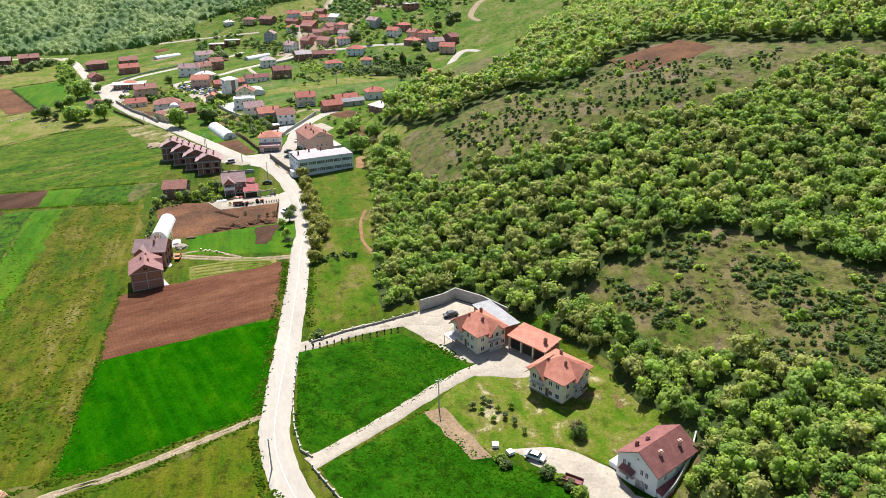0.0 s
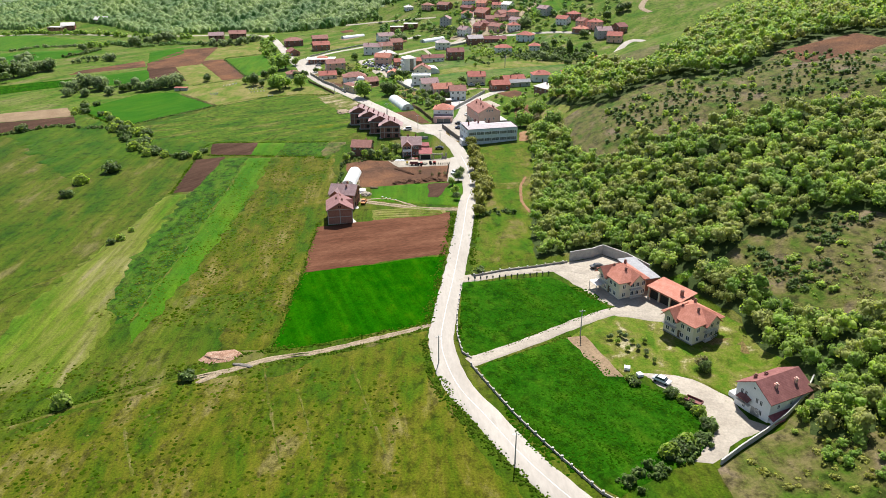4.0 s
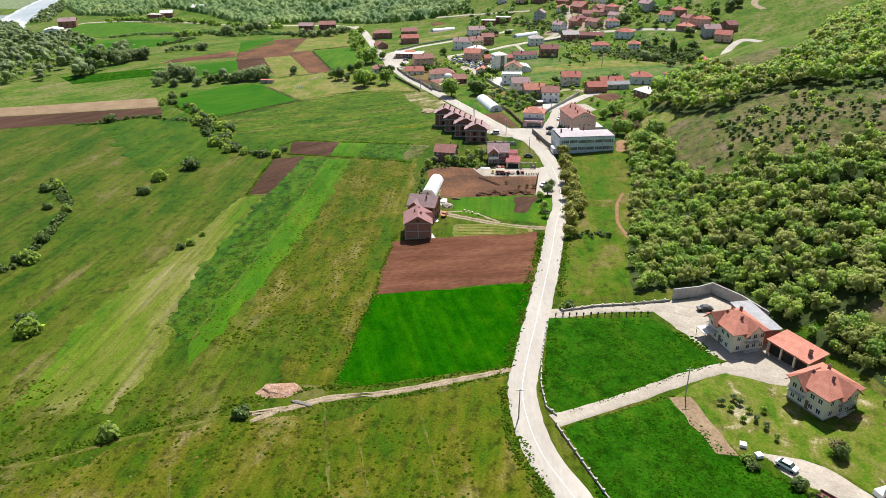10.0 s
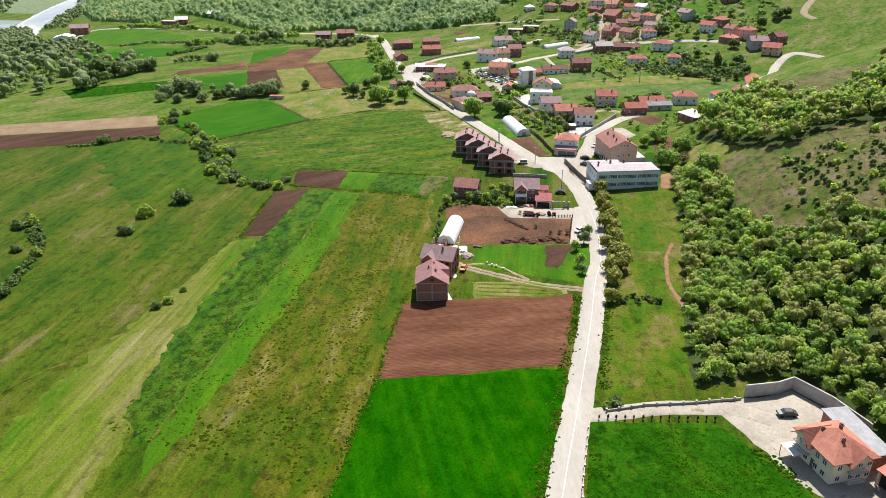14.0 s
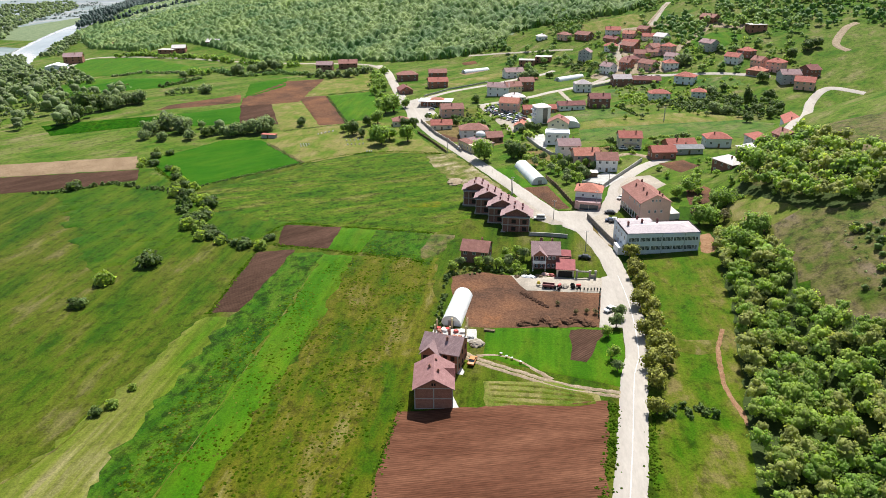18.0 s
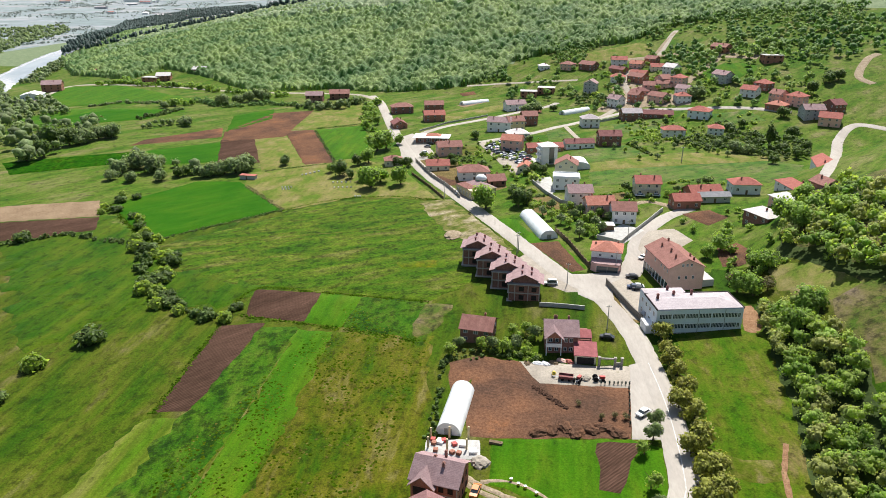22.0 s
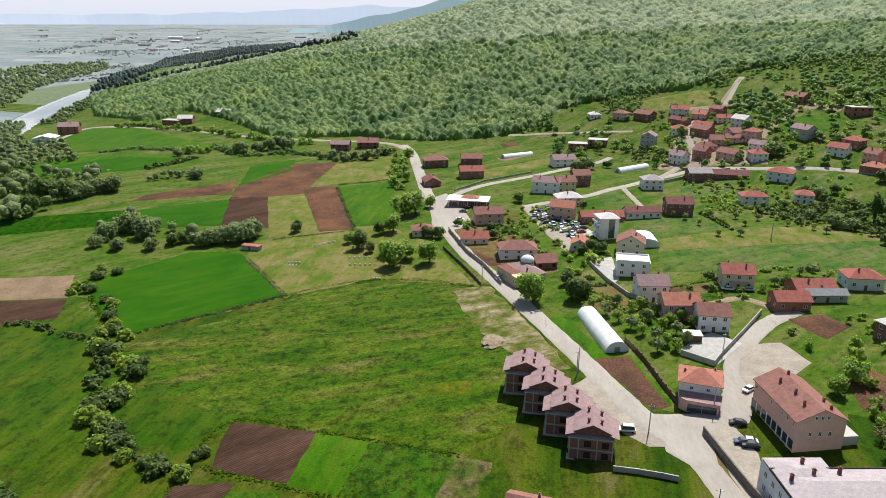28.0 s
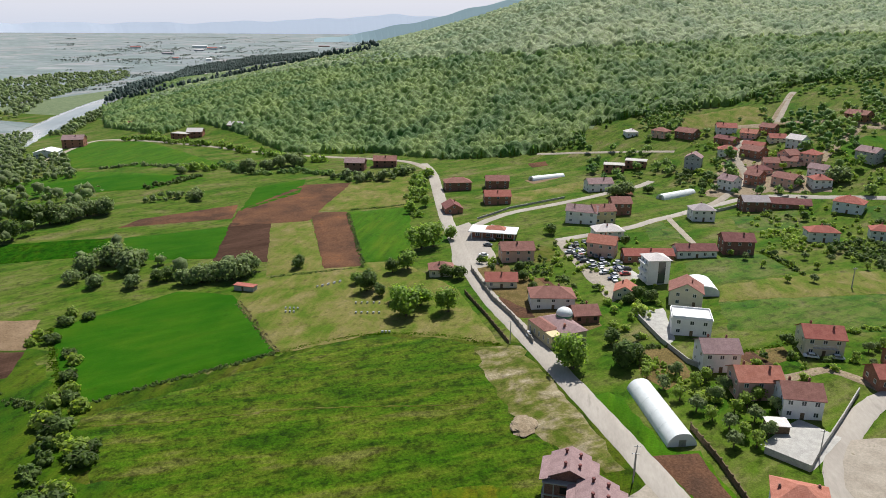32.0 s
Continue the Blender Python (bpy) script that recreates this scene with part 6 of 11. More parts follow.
def block_stack(x, y, rz, material, label, w=1.1, d=1.1, h=1.0):
    e = base("block_stack", label, "building blocks", x, y, rz, group="stacks of building blocks")
    part("pallet", boxes((-w / 2, -d / 2, 0, w / 2, d / 2, 0.12)), WOOD, e)
    n = 3
    for i in range(n):
        z0 = 0.122 + i * (h - 0.12) / n
        for j in range(2):
            part("block", boxes((-w / 2 + 0.02, -d / 2 + 0.02 + j * d / 2, z0, w / 2 - 0.02, -0.02 + j * d / 2, z0 + (h - 0.12) / n - 0.01)), material, e)
    return e


def beehive(x, y, rz, material):
    e = base("beehive", "small painted wooden beehive on the grass", "beehive", x, y, rz, group="beehives")
    part("box", boxes((-0.25, -0.28, 0.15, 0.25, 0.28, 0.65)), material, e)
    part("lid", boxes((-0.3, -0.33, 0.652, 0.3, 0.33, 0.75)), METAL, e)
    part("stand", boxes((-0.22, -0.25, 0, 0.22, 0.25, 0.148)), WOOD, e)
    return e


def shed(label, x, y, rz, w, d, h, wall, roof):
    e = base("shed", label, "shed", x, y, rz)
    walls(e, 0, 0, w, d, h, 0, None, wall, deep=0.6)
    part("roof", boxes((-0.3, -0.3, h + 0.003, w + 0.3, d + 0.3, h + 0.16)), roof, e)
    part("door", boxes((w * 0.4, -0.05, 0, w * 0.4 + 0.9, -0.002, min(1.9, h - 0.2))), WOOD, e)
    return e


# ---------------------------------------------------------------- the place
patch("wheat_field", "bright green young wheat in a square field", WHEAT, [(-90.6, 157.1), (-47.9, 177), (-42.3, 133.4), (-79.7, 112.2)], 0.12, 0.5, category="field")
patch("ploughed_field", "red-brown ploughed field with fine drill lines", SOIL, [(-100.2, 194.3), (-54.5, 215), (-47.9, 178.8), (-90.4, 157.4)], 0.12, 0.5, category="field")
patch("long_ploughed_strip", "dark brown ploughed strip in the meadow", SOILDARK, [(-191, 263.3), (-179, 269.5), (-170, 229), (-169.6, 223.2), (-176.9, 220)], 0.12, 0.5, category="field")
patch("small_ploughed_plot", "dark brown ploughed plot in the meadow", SOILDARK, [(-196.6, 289.2), (-173.3, 294.1), (-167.9, 274.5), (-187.5, 272)], 0.12, 0.5, category="field")
patch("green_plot", "bright green sown plot beside ploughed soil", LUSH, [(-173.2, 294.2), (-158.7, 295.9), (-154.6, 275.3), (-167.4, 274.3)], 0.11, 0.5, category="field")
patch("rank_grass_plot", "rank dark green grass plot", LUSHDARK, [(-158.5, 295.9), (-135.8, 299.1), (-129.9, 275.7), (-154.3, 275.4)], 0.09, 0.5, category="field")
patch("rank_grass_strip", "strip of tall dark green grass", LUSHDARK, [(-179.5, 268.2), (-166.4, 269.6), (-141.2, 175.8), (-137.2, 157), (-131.5, 136), (-127.5, 119), (-131, 117.5), (-141.4, 130.6), (-151.6, 152.8), (-157.5, 175.3), (-169.5, 220.8)], 0.08, 1.8, category="field")
patch("lush_grass_strip", "strip of bright green mown grass", LUSH, [(-166.2, 269.6), (-155.7, 271.3), (-137.7, 208.5), (-128.1, 160.4), (-124.1, 136.1), (-120.9, 117), (-119.9, 108.6), (-126.5, 119), (-131.2, 136), (-137, 157), (-141, 175.8)], 0.09, 1.6, category="field")
patch("dry_meadow", "yellowish dry meadow with tussocks", OLIVE, [(-155.5, 271.4), (-125, 279), (-104.1, 220.5), (-98, 197.3), (-91.4, 158), (-88.6, 148), (-120.6, 135.6), (-125.8, 152.8), (-137.4, 208.6)], 0.06, 1.5, category="field")
patch("dry_meadow", "yellowish dry meadow below the farm track", OLIVE, [(-65.7, 111.3), (-73.9, 101.1), (-96.5, 95.5), (-111.3, 81.6), (-127.2, 59.8), (-113.2, 41.9), (-7.2, 69.6), (-16.7, 80.6), (-26.8, 93.5), (-35, 107.9), (-41.9, 128.9)], 0.05, 1.5, category="field")
patch("dry_meadow", "yellow-green meadow with dry patches", OLIVE, [(-99.3, 188.4), (-109.5, 238.3), (-121.3, 222), (-94.6, 109.5), (-78, 114.7)], 0.05, 1.5, category="field")
patch("dry_meadow", "pale yellow-green strip of dry meadow", DRYSTREAK, [(-176.3, 217), (-172.4, 178), (-161.6, 112.5), (-147.8, 82.3), (-124.7, 87.3), (-133.2, 121.3), (-147.8, 185.1), (-164.1, 223.8)], 0.05, 1.5, category="field")
patch("cereal_field", "even bright green cereal field", GREENFAR, [(-319.8, 345.4), (-312.2, 367.9), (-306.1, 388.6), (-284.1, 394.8), (-236.9, 363.9), (-256, 334.3), (-267.4, 314.3), (-294.6, 328.9)], 0.12, 0.5, category="field")
patch("orchard_meadow", "pale grazed meadow with a few trees", PALEGRASS, [(-277.1, 390.3), (-287.6, 409.4), (-263.5, 443.1), (-242.3, 452.9), (-207.5, 434.7), (-174.1, 398.2), (-213.2, 390.2), (-235.8, 363.4)], 0.12, 0.5, category="field")
patch("soil_strip", "tan bare soil strip", SOILPALE, [(-460.2, 276.3), (-331.2, 347.9), (-313, 330.5), (-440.7, 262.3)], 0.15, 0.5, category="field")
patch("soil_strip", "dark red ploughed strip", SOILDARK, [(-439.4, 261.3), (-312, 329.4), (-300.4, 316.1), (-321.3, 296.7), (-411.8, 241.4)], 0.15, 0.5, category="field")
patch("soil_plot", "dark brown ploughed plot", SOILDARK, [(-354.3, 469), (-334.7, 476.7), (-296.9, 430.1), (-319.4, 421.1)], 0.15, 0.5, category="field")
patch("soil_plot", "red-brown ploughed plot", SOILRED, [(-328, 502.1), (-311.1, 511.2), (-255.2, 442.1), (-268.2, 432.9)], 0.15, 0.5, category="field")
patch("pale_plot", "pale green grass plot", PALEGRASS, [(-335.9, 478.6), (-319.3, 489.9), (-268.7, 432.7), (-285.2, 416.5)], 0.12, 0.5, category="field")
patch("soil_plot", "long red-brown ploughed field", SOILRED, [(-374.6, 555.5), (-349.4, 572.4), (-319.8, 488.5), (-350.3, 464.6), (-367.8, 489.4)], 0.15, 0.5, category="field")
patch("soil_plot", "narrow brown ploughed strip", SOILRED, [(-404.8, 454.8), (-377.8, 499.7), (-360.9, 476.3), (-402.9, 439.9)], 0.15, 0.5, category="field")
patch("cereal_field", "bright green cereal strip", GREENFAR, [(-397.3, 537.5), (-384.1, 569.3), (-362.7, 536.9), (-366.8, 489.8)], 0.15, 0.5, category="field")
patch("cereal_field", "bright green cereal field by the river road", GREENFAR, [(-545.8, 491.2), (-517, 532.2), (-455.7, 546.9), (-456.9, 508.2), (-507, 475.7)], 0.15, 0.5, category="field")
patch("cereal_field", "light green cereal field under the hill", LUSH, [(-709.2, 634.5), (-625.7, 648.3), (-471.5, 586), (-473.6, 570.6), (-587.2, 538.9)], 0.15, 0.5, category="field")
patch("pale_field", "pale green hay field", PALEGRASS, [(-351.1, 573.7), (-326.1, 606.1), (-284.8, 534.5), (-330.5, 503.9)], 0.12, 0.5, category="field")
patch("cereal_field", "green field by the road", LUSH, [(-309.5, 511.7), (-284.1, 532), (-241.9, 460.1), (-257.1, 445.6)], 0.12, 0.5, category="field")
patch("cereal_field", "green field strip", GREENFAR, [(-384.5, 428.4), (-350.3, 464.6), (-320.7, 425), (-356.9, 405.7)], 0.12, 0.5, category="field")
patch("cereal_field", "dark green field strip", CLOVER, [(-450.4, 387.4), (-390.6, 425.9), (-365.5, 411.3), (-420.5, 369.3)], 0.12, 0.5, category="field")
patch("cereal_field", "green field at the far verge", LUSH, [(-573.8, 486.5), (-560.9, 530.3), (-467.2, 548.1), (-447.9, 545.1), (-465.3, 502.1), (-515.6, 469.5)], 0.12, 0.5, category="field")
patch("clover_field", "deep green clover crop inside the drive", CLOVER, [(-38.2, 158.4), (-12.3, 166.8), (-2.1, 157.2), (6.6, 148.3), (-26.3, 119), (-30.7, 120.9)], 0.14, 0.5, category="field")
patch("clover_field", "deep green clover crop beside the road wall", CLOVER, [(-24.9, 114.4), (-4.7, 131.7), (9.2, 116.2), (15.6, 111.8), (25.4, 104.4), (28.3, 98.2), (24.4, 90.8), (9.1, 75.8), (5.4, 77.7), (-10.3, 93.7)], 0.14, 0.5, category="field")
patch("bare_strip", "tan bare strip in the clover", SOILPALE, [(-4.6, 131.8), (-0.2, 133.2), (9.9, 116), (5.6, 115.4)], 0.16, 0.5, category="field")
patch("garden_lawn", "dry grassy ground about the houses", LAWN, [(-3.5, 132.5), (5.6, 146), (20.5, 144), (26, 147), (30, 150.5), (36, 149), (41, 140), (43, 131), (48, 124), (51, 117), (47, 110), (42, 105), (37, 110), (31, 115), (21.8, 119), (12.9, 118.5), (9.9, 116)], 0.045, 1.0, category="field")
patch("garden_lawn", "patchy green lawn with sandy traces", LAWN, [(0.5, 134.5), (10.7, 144.2), (19.6, 136.5), (27.3, 131.8), (36.5, 123.4), (33.1, 118.5), (17.9, 117.2), (11, 117.5)], 0.06, 1.2, category="field")
patch("green_meadow", "yellow-green patchy meadow below the school", EASTGRASS, [(-57.9, 300.1), (-34.1, 312.9), (-26.6, 268.7), (-24.9, 219.3), (-35.3, 200.7), (-42, 198.1), (-46, 234.2)], 0.08, 1, category="field")
patch("green_meadow", "green meadow beside the road", EASTGRASS, [(-57.4, 294), (-41.8, 319), (-31.5, 285.4), (-21.4, 202.5), (-18.6, 181.4), (-36.1, 167.8), (-43.6, 211.8)], 0.06, 1, category="field")
patch("bare_yard", "red-brown bare soil yard", SOILRED, [(-115, 266.9), (-107.8, 272.8), (-95.8, 273.2), (-88.8, 264.8), (-66.7, 270), (-63.4, 249.5), (-93.1, 239.3), (-98.3, 238.2), (-101.4, 244), (-106.5, 261.4), (-108.9, 252.8)], 0.12, 0.5, category="field")
patch("gravel_yard", "grey gravel yard with rubble", GRAVEL, [(-96.8, 273.6), (-75.5, 277.9), (-68.3, 280.4), (-66.4, 270.5), (-88.8, 264.8)], 0.13, 0.5, category="field")
patch("grass_yard", "bright green grass below the soil yard", LUSH, [(-92.7, 238.2), (-63.3, 248.8), (-56.1, 248.2), (-51.4, 222.1), (-61.1, 222.6), (-78.4, 223.2), (-88.9, 223.8)], 0.1, 0.5, category="field")
patch("bare_plot", "brown bare plot in the grass", SOILDARK, [(-70.1, 245), (-61.2, 248.1), (-62.6, 230.3), (-66.7, 230)], 0.15, 0.5, category="field")
patch("garden_strip", "pale grassy garden strip with dug rows", PALEGRASS, [(-85, 213), (-67.5, 218.5), (-57.1, 217.1), (-55.7, 213.8), (-80.6, 203)], 0.12, 0.5, category="field")
for k in range(4):
    ribbon("dug_row", "narrow dug row in the garden strip", WORN, [(-83.5 + k * 1.2, 212.3 - k * 2.2), (-70 + k * 2, 215.5 - k * 1.9), (-58 + k * 0.4, 215.6 - k * 0.7)], 0.8, 0.16, gap=1.5, wobble=0.15, category="field")
patch("deep_meadow", "deep green rank meadow by the ditch", DEEPGRASS, [(-353.8, 309), (-311.3, 332.3), (-270, 313.9), (-251.1, 307.4), (-238.3, 294.7), (-201.4, 292), (-181.3, 285.9), (-248.3, 255.2)], 0.08, 4.0, category="field")
patch("deep_meadow", "deep green meadow strip by the ditch", DEEPGRASS, [(-331.1, 295.2), (-283.1, 318.6), (-247.6, 295.3), (-237, 278.1), (-227.8, 253.7), (-236.4, 230.3)], 0.07, 4.0, category="field")
ribbon("road", "pale dusty asphalt village road", ASPHALT, [(12.2, 63.7), (0.4, 72.9), (-10.1, 83.2), (-19.9, 95), (-27.8, 104.2), (-33.6, 114.8), (-37.3, 125.3), (-39.3, 139.2), (-41.8, 163), (-45.8, 197.2), (-50, 228.6), (-50, 236.1), (-53, 250.7), (-57.7, 267.6), (-63.7, 284.2), (-71.4, 301.8), (-84.4, 321.4), (-99.9, 333.9), (-125.8, 362.1), (-153.9, 391.6), (-171.3, 409.8), (-191.8, 431), (-213.1, 457.8), (-230.4, 483), (-254.3, 518.6), (-287.5, 572.5), (-314.5, 615.9), (-337.2, 644.6)], 6.2, 0.16, category="road")
ribbon("road_marking", "worn white centre line on the road", ROADLINE, [(12.2, 63.7), (0.4, 72.9), (-10.1, 83.2), (-19.9, 95), (-27.8, 104.2), (-33.6, 114.8), (-37.3, 125.3), (-39.3, 139.2), (-41.8, 163), (-45.8, 197.2), (-50, 228.6), (-50, 236.1), (-53, 250.7), (-57.7, 267.6), (-63.7, 284.2)], 0.16, 0.215, gap=3.0, wobble=0.03, category="marking")
ribbon("road", "pale road along the foot of the wooded hill", GRAVEL, [(-320.4, 624.6), (-348.6, 645.8), (-380.1, 648.1), (-418.7, 642.5), (-460.2, 638.1), (-496.2, 638.8), (-538.3, 643.7), (-580.7, 646.2), (-629.1, 651.3), (-687.3, 648.6), (-663.2, 600.4), (-626.7, 547.8)], 5, 0.2, category="road")
patch("forecourt", "wide pale asphalt forecourt by the road", ASPHALT, [(-220.8, 459.1), (-244.7, 504.2), (-241, 517.1), (-221.8, 496), (-202.8, 465.7), (-211.5, 454.3)], 0.15, 0.3, category="pavement")
ribbon("driveway", "pale gravel drive between the clover fields", GRAVEL, [(-27.9, 115.8), (-14, 128.5), (-0.3, 141.9), (9.4, 149), (16.3, 150.9)], 3.6, 0.16, category="road")
ribbon("driveway", "pale gravel drive with a stone kerb", GRAVEL, [(-39.5, 160), (-24.3, 168.7), (-9.3, 173.3), (-0.7, 172)], 4.5, 0.14, category="road")
patch("house_yard", "pale gravel yard round the cream houses", GRAVEL, [(-12.7, 173.2), (-6.6, 178.4), (0, 182), (3.4, 185), (10.6, 179.8), (17.2, 172.2), (21.5, 165), (26, 156.5), (29.5, 150.5), (25, 146.5), (20.5, 144.2), (12.3, 145.1), (5.6, 146.6), (11, 149.9), (3.4, 153.6), (-1.9, 161)], 0.07, 0.6, category="yard")
patch("house_yard", "pale gravel yard before the white house", GRAVEL, [(12.9, 118.2), (21.8, 118.6), (31, 113.3), (34.7, 107.4), (39.6, 101.6), (34, 97.6), (27, 88.4), (23.6, 88.3), (29.1, 100), (23.4, 108.7)], 0.07, 1.0, category="yard")
for side in (-0.85, 0.85):
    ribbon("track", "worn dirt rut of a farm track", DIRT, [(-94.3, 223.4 + side), (-88.2, 221.4 + side), (-78.4, 219.6 + side), (-65.2, 217.6 + side), (-51.2, 218.8 + side)], 0.9, 0.12, gap=1.2, wobble=0.2, category="road")
ribbon("track", "worn dirt rut curving up the yard grass", DIRT, [(-91, 224), (-84, 226), (-76, 223.5), (-69, 219.5)], 0.7, 0.13, gap=1.2, wobble=0.2, category="road")
for side in (-0.6, 0.6):
    ribbon("track", "worn dirt rut of the meadow track", DIRT, [(-41.1, 132.5 + side), (-54.1, 123.3 + side), (-67.2, 114.3 + side), (-78.5, 108.6 + side), (-87, 101.7 + side), (-95.9, 95.9 + side)], 0.65, 0.12, gap=1.2, wobble=0.22, category="road")
ribbon("track", "faint grassy farm track", WORN, [(-95.9, 96.2), (-107.1, 87.6), (-115.8, 80.8), (-125.3, 70.8), (-137, 63.6)], 0.9, 0.1, gap=1.2, wobble=0.25, category="road")
patch("gravel_heap_ground", "pinkish rubble spread on the meadow", REDRUBBLE, [(-96.6, 105), (-95.5, 108.4), (-90.3, 110.6), (-87.5, 109.1), (-89.2, 106), (-93.6, 104.1)], 0.25, 0.6, category="rubble")
patch("yard", "sandy verge with grass patches beside the road", VERGE, [(-180.3, 393), (-167.1, 399), (-148.1, 378.5), (-129.5, 359.5), (-122.4, 350.3), (-125.9, 347.5), (-143, 353.5), (-155.9, 361.8), (-171, 379.9)], 0.1, 1, category="field")
patch("yard", "pale gravel yard at the row houses", GRAVEL, [(-120.6, 338.1), (-114, 351.4), (-100.9, 339.7), (-86.5, 324), (-94.6, 320.5), (-103.6, 324.5), (-113, 333.4)], 0.12, 0.5, category="yard")
patch("junction", "pale dusty junction of two roads", ASPHALT, [(-96.1, 334.7), (-79.8, 342), (-79.4, 360.5), (-72.8, 356.2), (-73.8, 340.2), (-82.5, 331.8), (-76.7, 312.6), (-90.3, 320.1)], 0.17, 0.3, category="road")
ribbon("side_road", "pale side road into the village", ASPHALT, [(-79.1, 336.6), (-77.9, 354.6), (-78.9, 372), (-75.8, 387.9), (-70.2, 403.4), (-62.8, 414.4)], 5.2, 0.19, category="road")
ribbon("earth_bank", "bare brown earth along the retaining wall", DRYPLOT, [(-85.5, 331.5), (-79, 320.5), (-73.2, 311), (-70, 306)], 2.4, 0.12, gap=1.5, wobble=0.35, category="ground")
patch("bare_earth", "bare orange-brown earth beside the school", REDDIRT, [(-40.9, 325.7), (-37.2, 328.4), (-34.8, 317.2), (-36.3, 308.7), (-39.7, 311.1)], 0.14, 0.8, category="ground")
patch("school_yard", "pale gravel yard beside the school", GRAVEL, [(-82.4, 331.2), (-77.6, 338.2), (-71.2, 327), (-68.4, 308.2), (-71.9, 308.4)], 0.2, 0.3, category="yard")
patch("lot", "pale gravel lot behind the big house", GRAVEL, [(-78.5, 381.9), (-67.2, 388), (-59.4, 378.1), (-66.5, 363.2), (-73.3, 355.2), (-77.4, 363.3)], 0.2, 0.3, category="yard")
ribbon("village_road", "pale lane across the village", ASPHALT, [(-236.8, 501.4), (-230, 537.9), (-208.7, 572.1), (-190.7, 604.7), (-176.1, 640.3)], 4, 0.2, category="road")
ribbon("village_road", "pale village lane", ASPHALT, [(-191, 505.3), (-166.3, 534.6), (-153, 560.7), (-123.3, 615), (-79.4, 621.6), (-46.4, 622.5), (-16, 616.9)], 4, 0.2, category="road")
patch("car_park", "packed gravel car park in the village", GRAVEL, [(-190.1, 502.6), (-186.4, 508.8), (-165.2, 479.5), (-150.6, 476.5), (-146.7, 456), (-149.5, 445.1), (-164.4, 464.1)], 0.2, 0.5, category="yard")
ribbon("hill_lane", "pale lane climbing past the houses", ASPHALT, [(-21.2, 428.1), (-11.1, 442), (3.8, 536.4), (8.5, 572.9), (19.3, 598.3), (39.9, 591.5)], 4.5, 0.25, category="road")
ribbon("hill_lane", "pale dirt lane on the hillside", DIRT, [(35.2, 670.7), (27.3, 686.4), (35.6, 722.4), (44.1, 735.7)], 4.5, 0.25, category="road")
ribbon("forest_path", "red dirt path along the wood edge", REDDIRT, [(-30.4, 259), (-31, 250), (-30.4, 242.3), (-28.6, 230.8), (-24.9, 221.4), (-21.5, 214)], 1.0, 0.14, gap=1.2, wobble=0.18, category="road")
patch("worn_patch", "brownish worn patch across the meadow", WORN, [(-47.4, 251.5), (-39, 250), (-30.5, 253.8), (-30.6, 246.3), (-38, 243), (-45.6, 243.9)], 0.1, 1.2, category="field")
patch("red_plot", "red bare soil plot on the hill", SOILRED, [(77.3, 336.2), (114.6, 352.5), (123, 326.6), (107.3, 313.5), (85.1, 308.9)], 0.3, 0.5, category="field")
patch("house_yard", "dry trodden yards between the roadside houses", DRYPLOT, [(-212, 457), (-203, 466), (-192, 462), (-178, 452), (-160, 438), (-148, 424), (-154, 414), (-163, 418), (-178, 428), (-195, 437)], 0.12, 1.5, category="yard")
patch("house_yard", "worn grass yard by the cafe", WORN, [(-205, 482), (-196, 497), (-186, 490), (-184, 478), (-194, 470)], 0.12, 1.2, category="yard")
patch("village_yard", "trodden pale earth between the clustered houses", DIRT, [(-141.2, 618.4), (-123.7, 618.4), (-109.3, 628.1), (-79.6, 628.7), (-83.3, 647.2), (-102.4, 655), (-126.2, 692), (-137.9, 686), (-139.3, 648.8)], 0.15, 2.0, category="yard")
ribbon("village_lane", "pale lane winding up through the clustered houses", GRAVEL, [(-136.7, 599.2), (-129.3, 624.7), (-123.6, 648.6), (-134.2, 685.4), (-131.1, 708.3), (-116.6, 737.1), (-111.8, 792.3), (-109.1, 809.8)], 3.6, 0.3, category="road")
ribbon("village_lane", "pale earth lane above the upper houses", DIRT, [(-144.8, 733.9), (-124.2, 738), (-104.1, 741.4), (-70.3, 741.7), (-50, 732.6), (-28.4, 726.7)], 4.0, 0.35, category="road")
ribbon("village_lane", "bare earth track down the slope", DIRT, [(-86.1, 672.3), (-82.1, 688.5), (-69.9, 719), (-65.1, 735.4)], 4.5, 0.3, category="road")
ribbon("garden_path", "pale garden path across the grass", GRAVEL, [(-151.7, 561.8), (-142, 540.5), (-131.4, 517.9)], 2.4, 0.2, category="road")
for line in ([(-79.6, 106.6), (-70, 89.9), (-59.2, 72)], [(-66.4, 97.1), (-59, 85.8), (-52.7, 74.1)], [(-56.6, 108.9), (-46, 91.4), (-38.6, 78.9)], [(-98.9, 76.5), (-87.4, 62.8)], [(-175.2, 119.6), (-173.3, 131.2), (-167.5, 147.8), (-168, 165)], [(-256.8, 308.1), (-239.3, 318.3), (-204.1, 342.4), (-165.9, 361.4)], [(-127, 119), (-131.4, 136), (-141, 175.8), (-166.3, 269)]):
    ribbon("wheel_track", "faint dry wheel track in the meadow grass", WORN, line, 0.5, 0.08, gap=1.5, wobble=0.3, category="track")
patch("tall_meadow", "tall green meadow grass up to the ditch", MIDGRASS, [(-262, 309), (-250, 327), (-234.5, 354), (-226, 374), (-212, 386.5), (-193, 394), (-176, 394.5), (-166, 377), (-152, 360), (-141, 352), (-126, 346), (-121, 337.5), (-128, 318), (-135.6, 300.5), (-173, 295.4), (-196.5, 290.5), (-204, 283), (-228, 290), (-246, 303)], 0.05, 1.2, category="field")
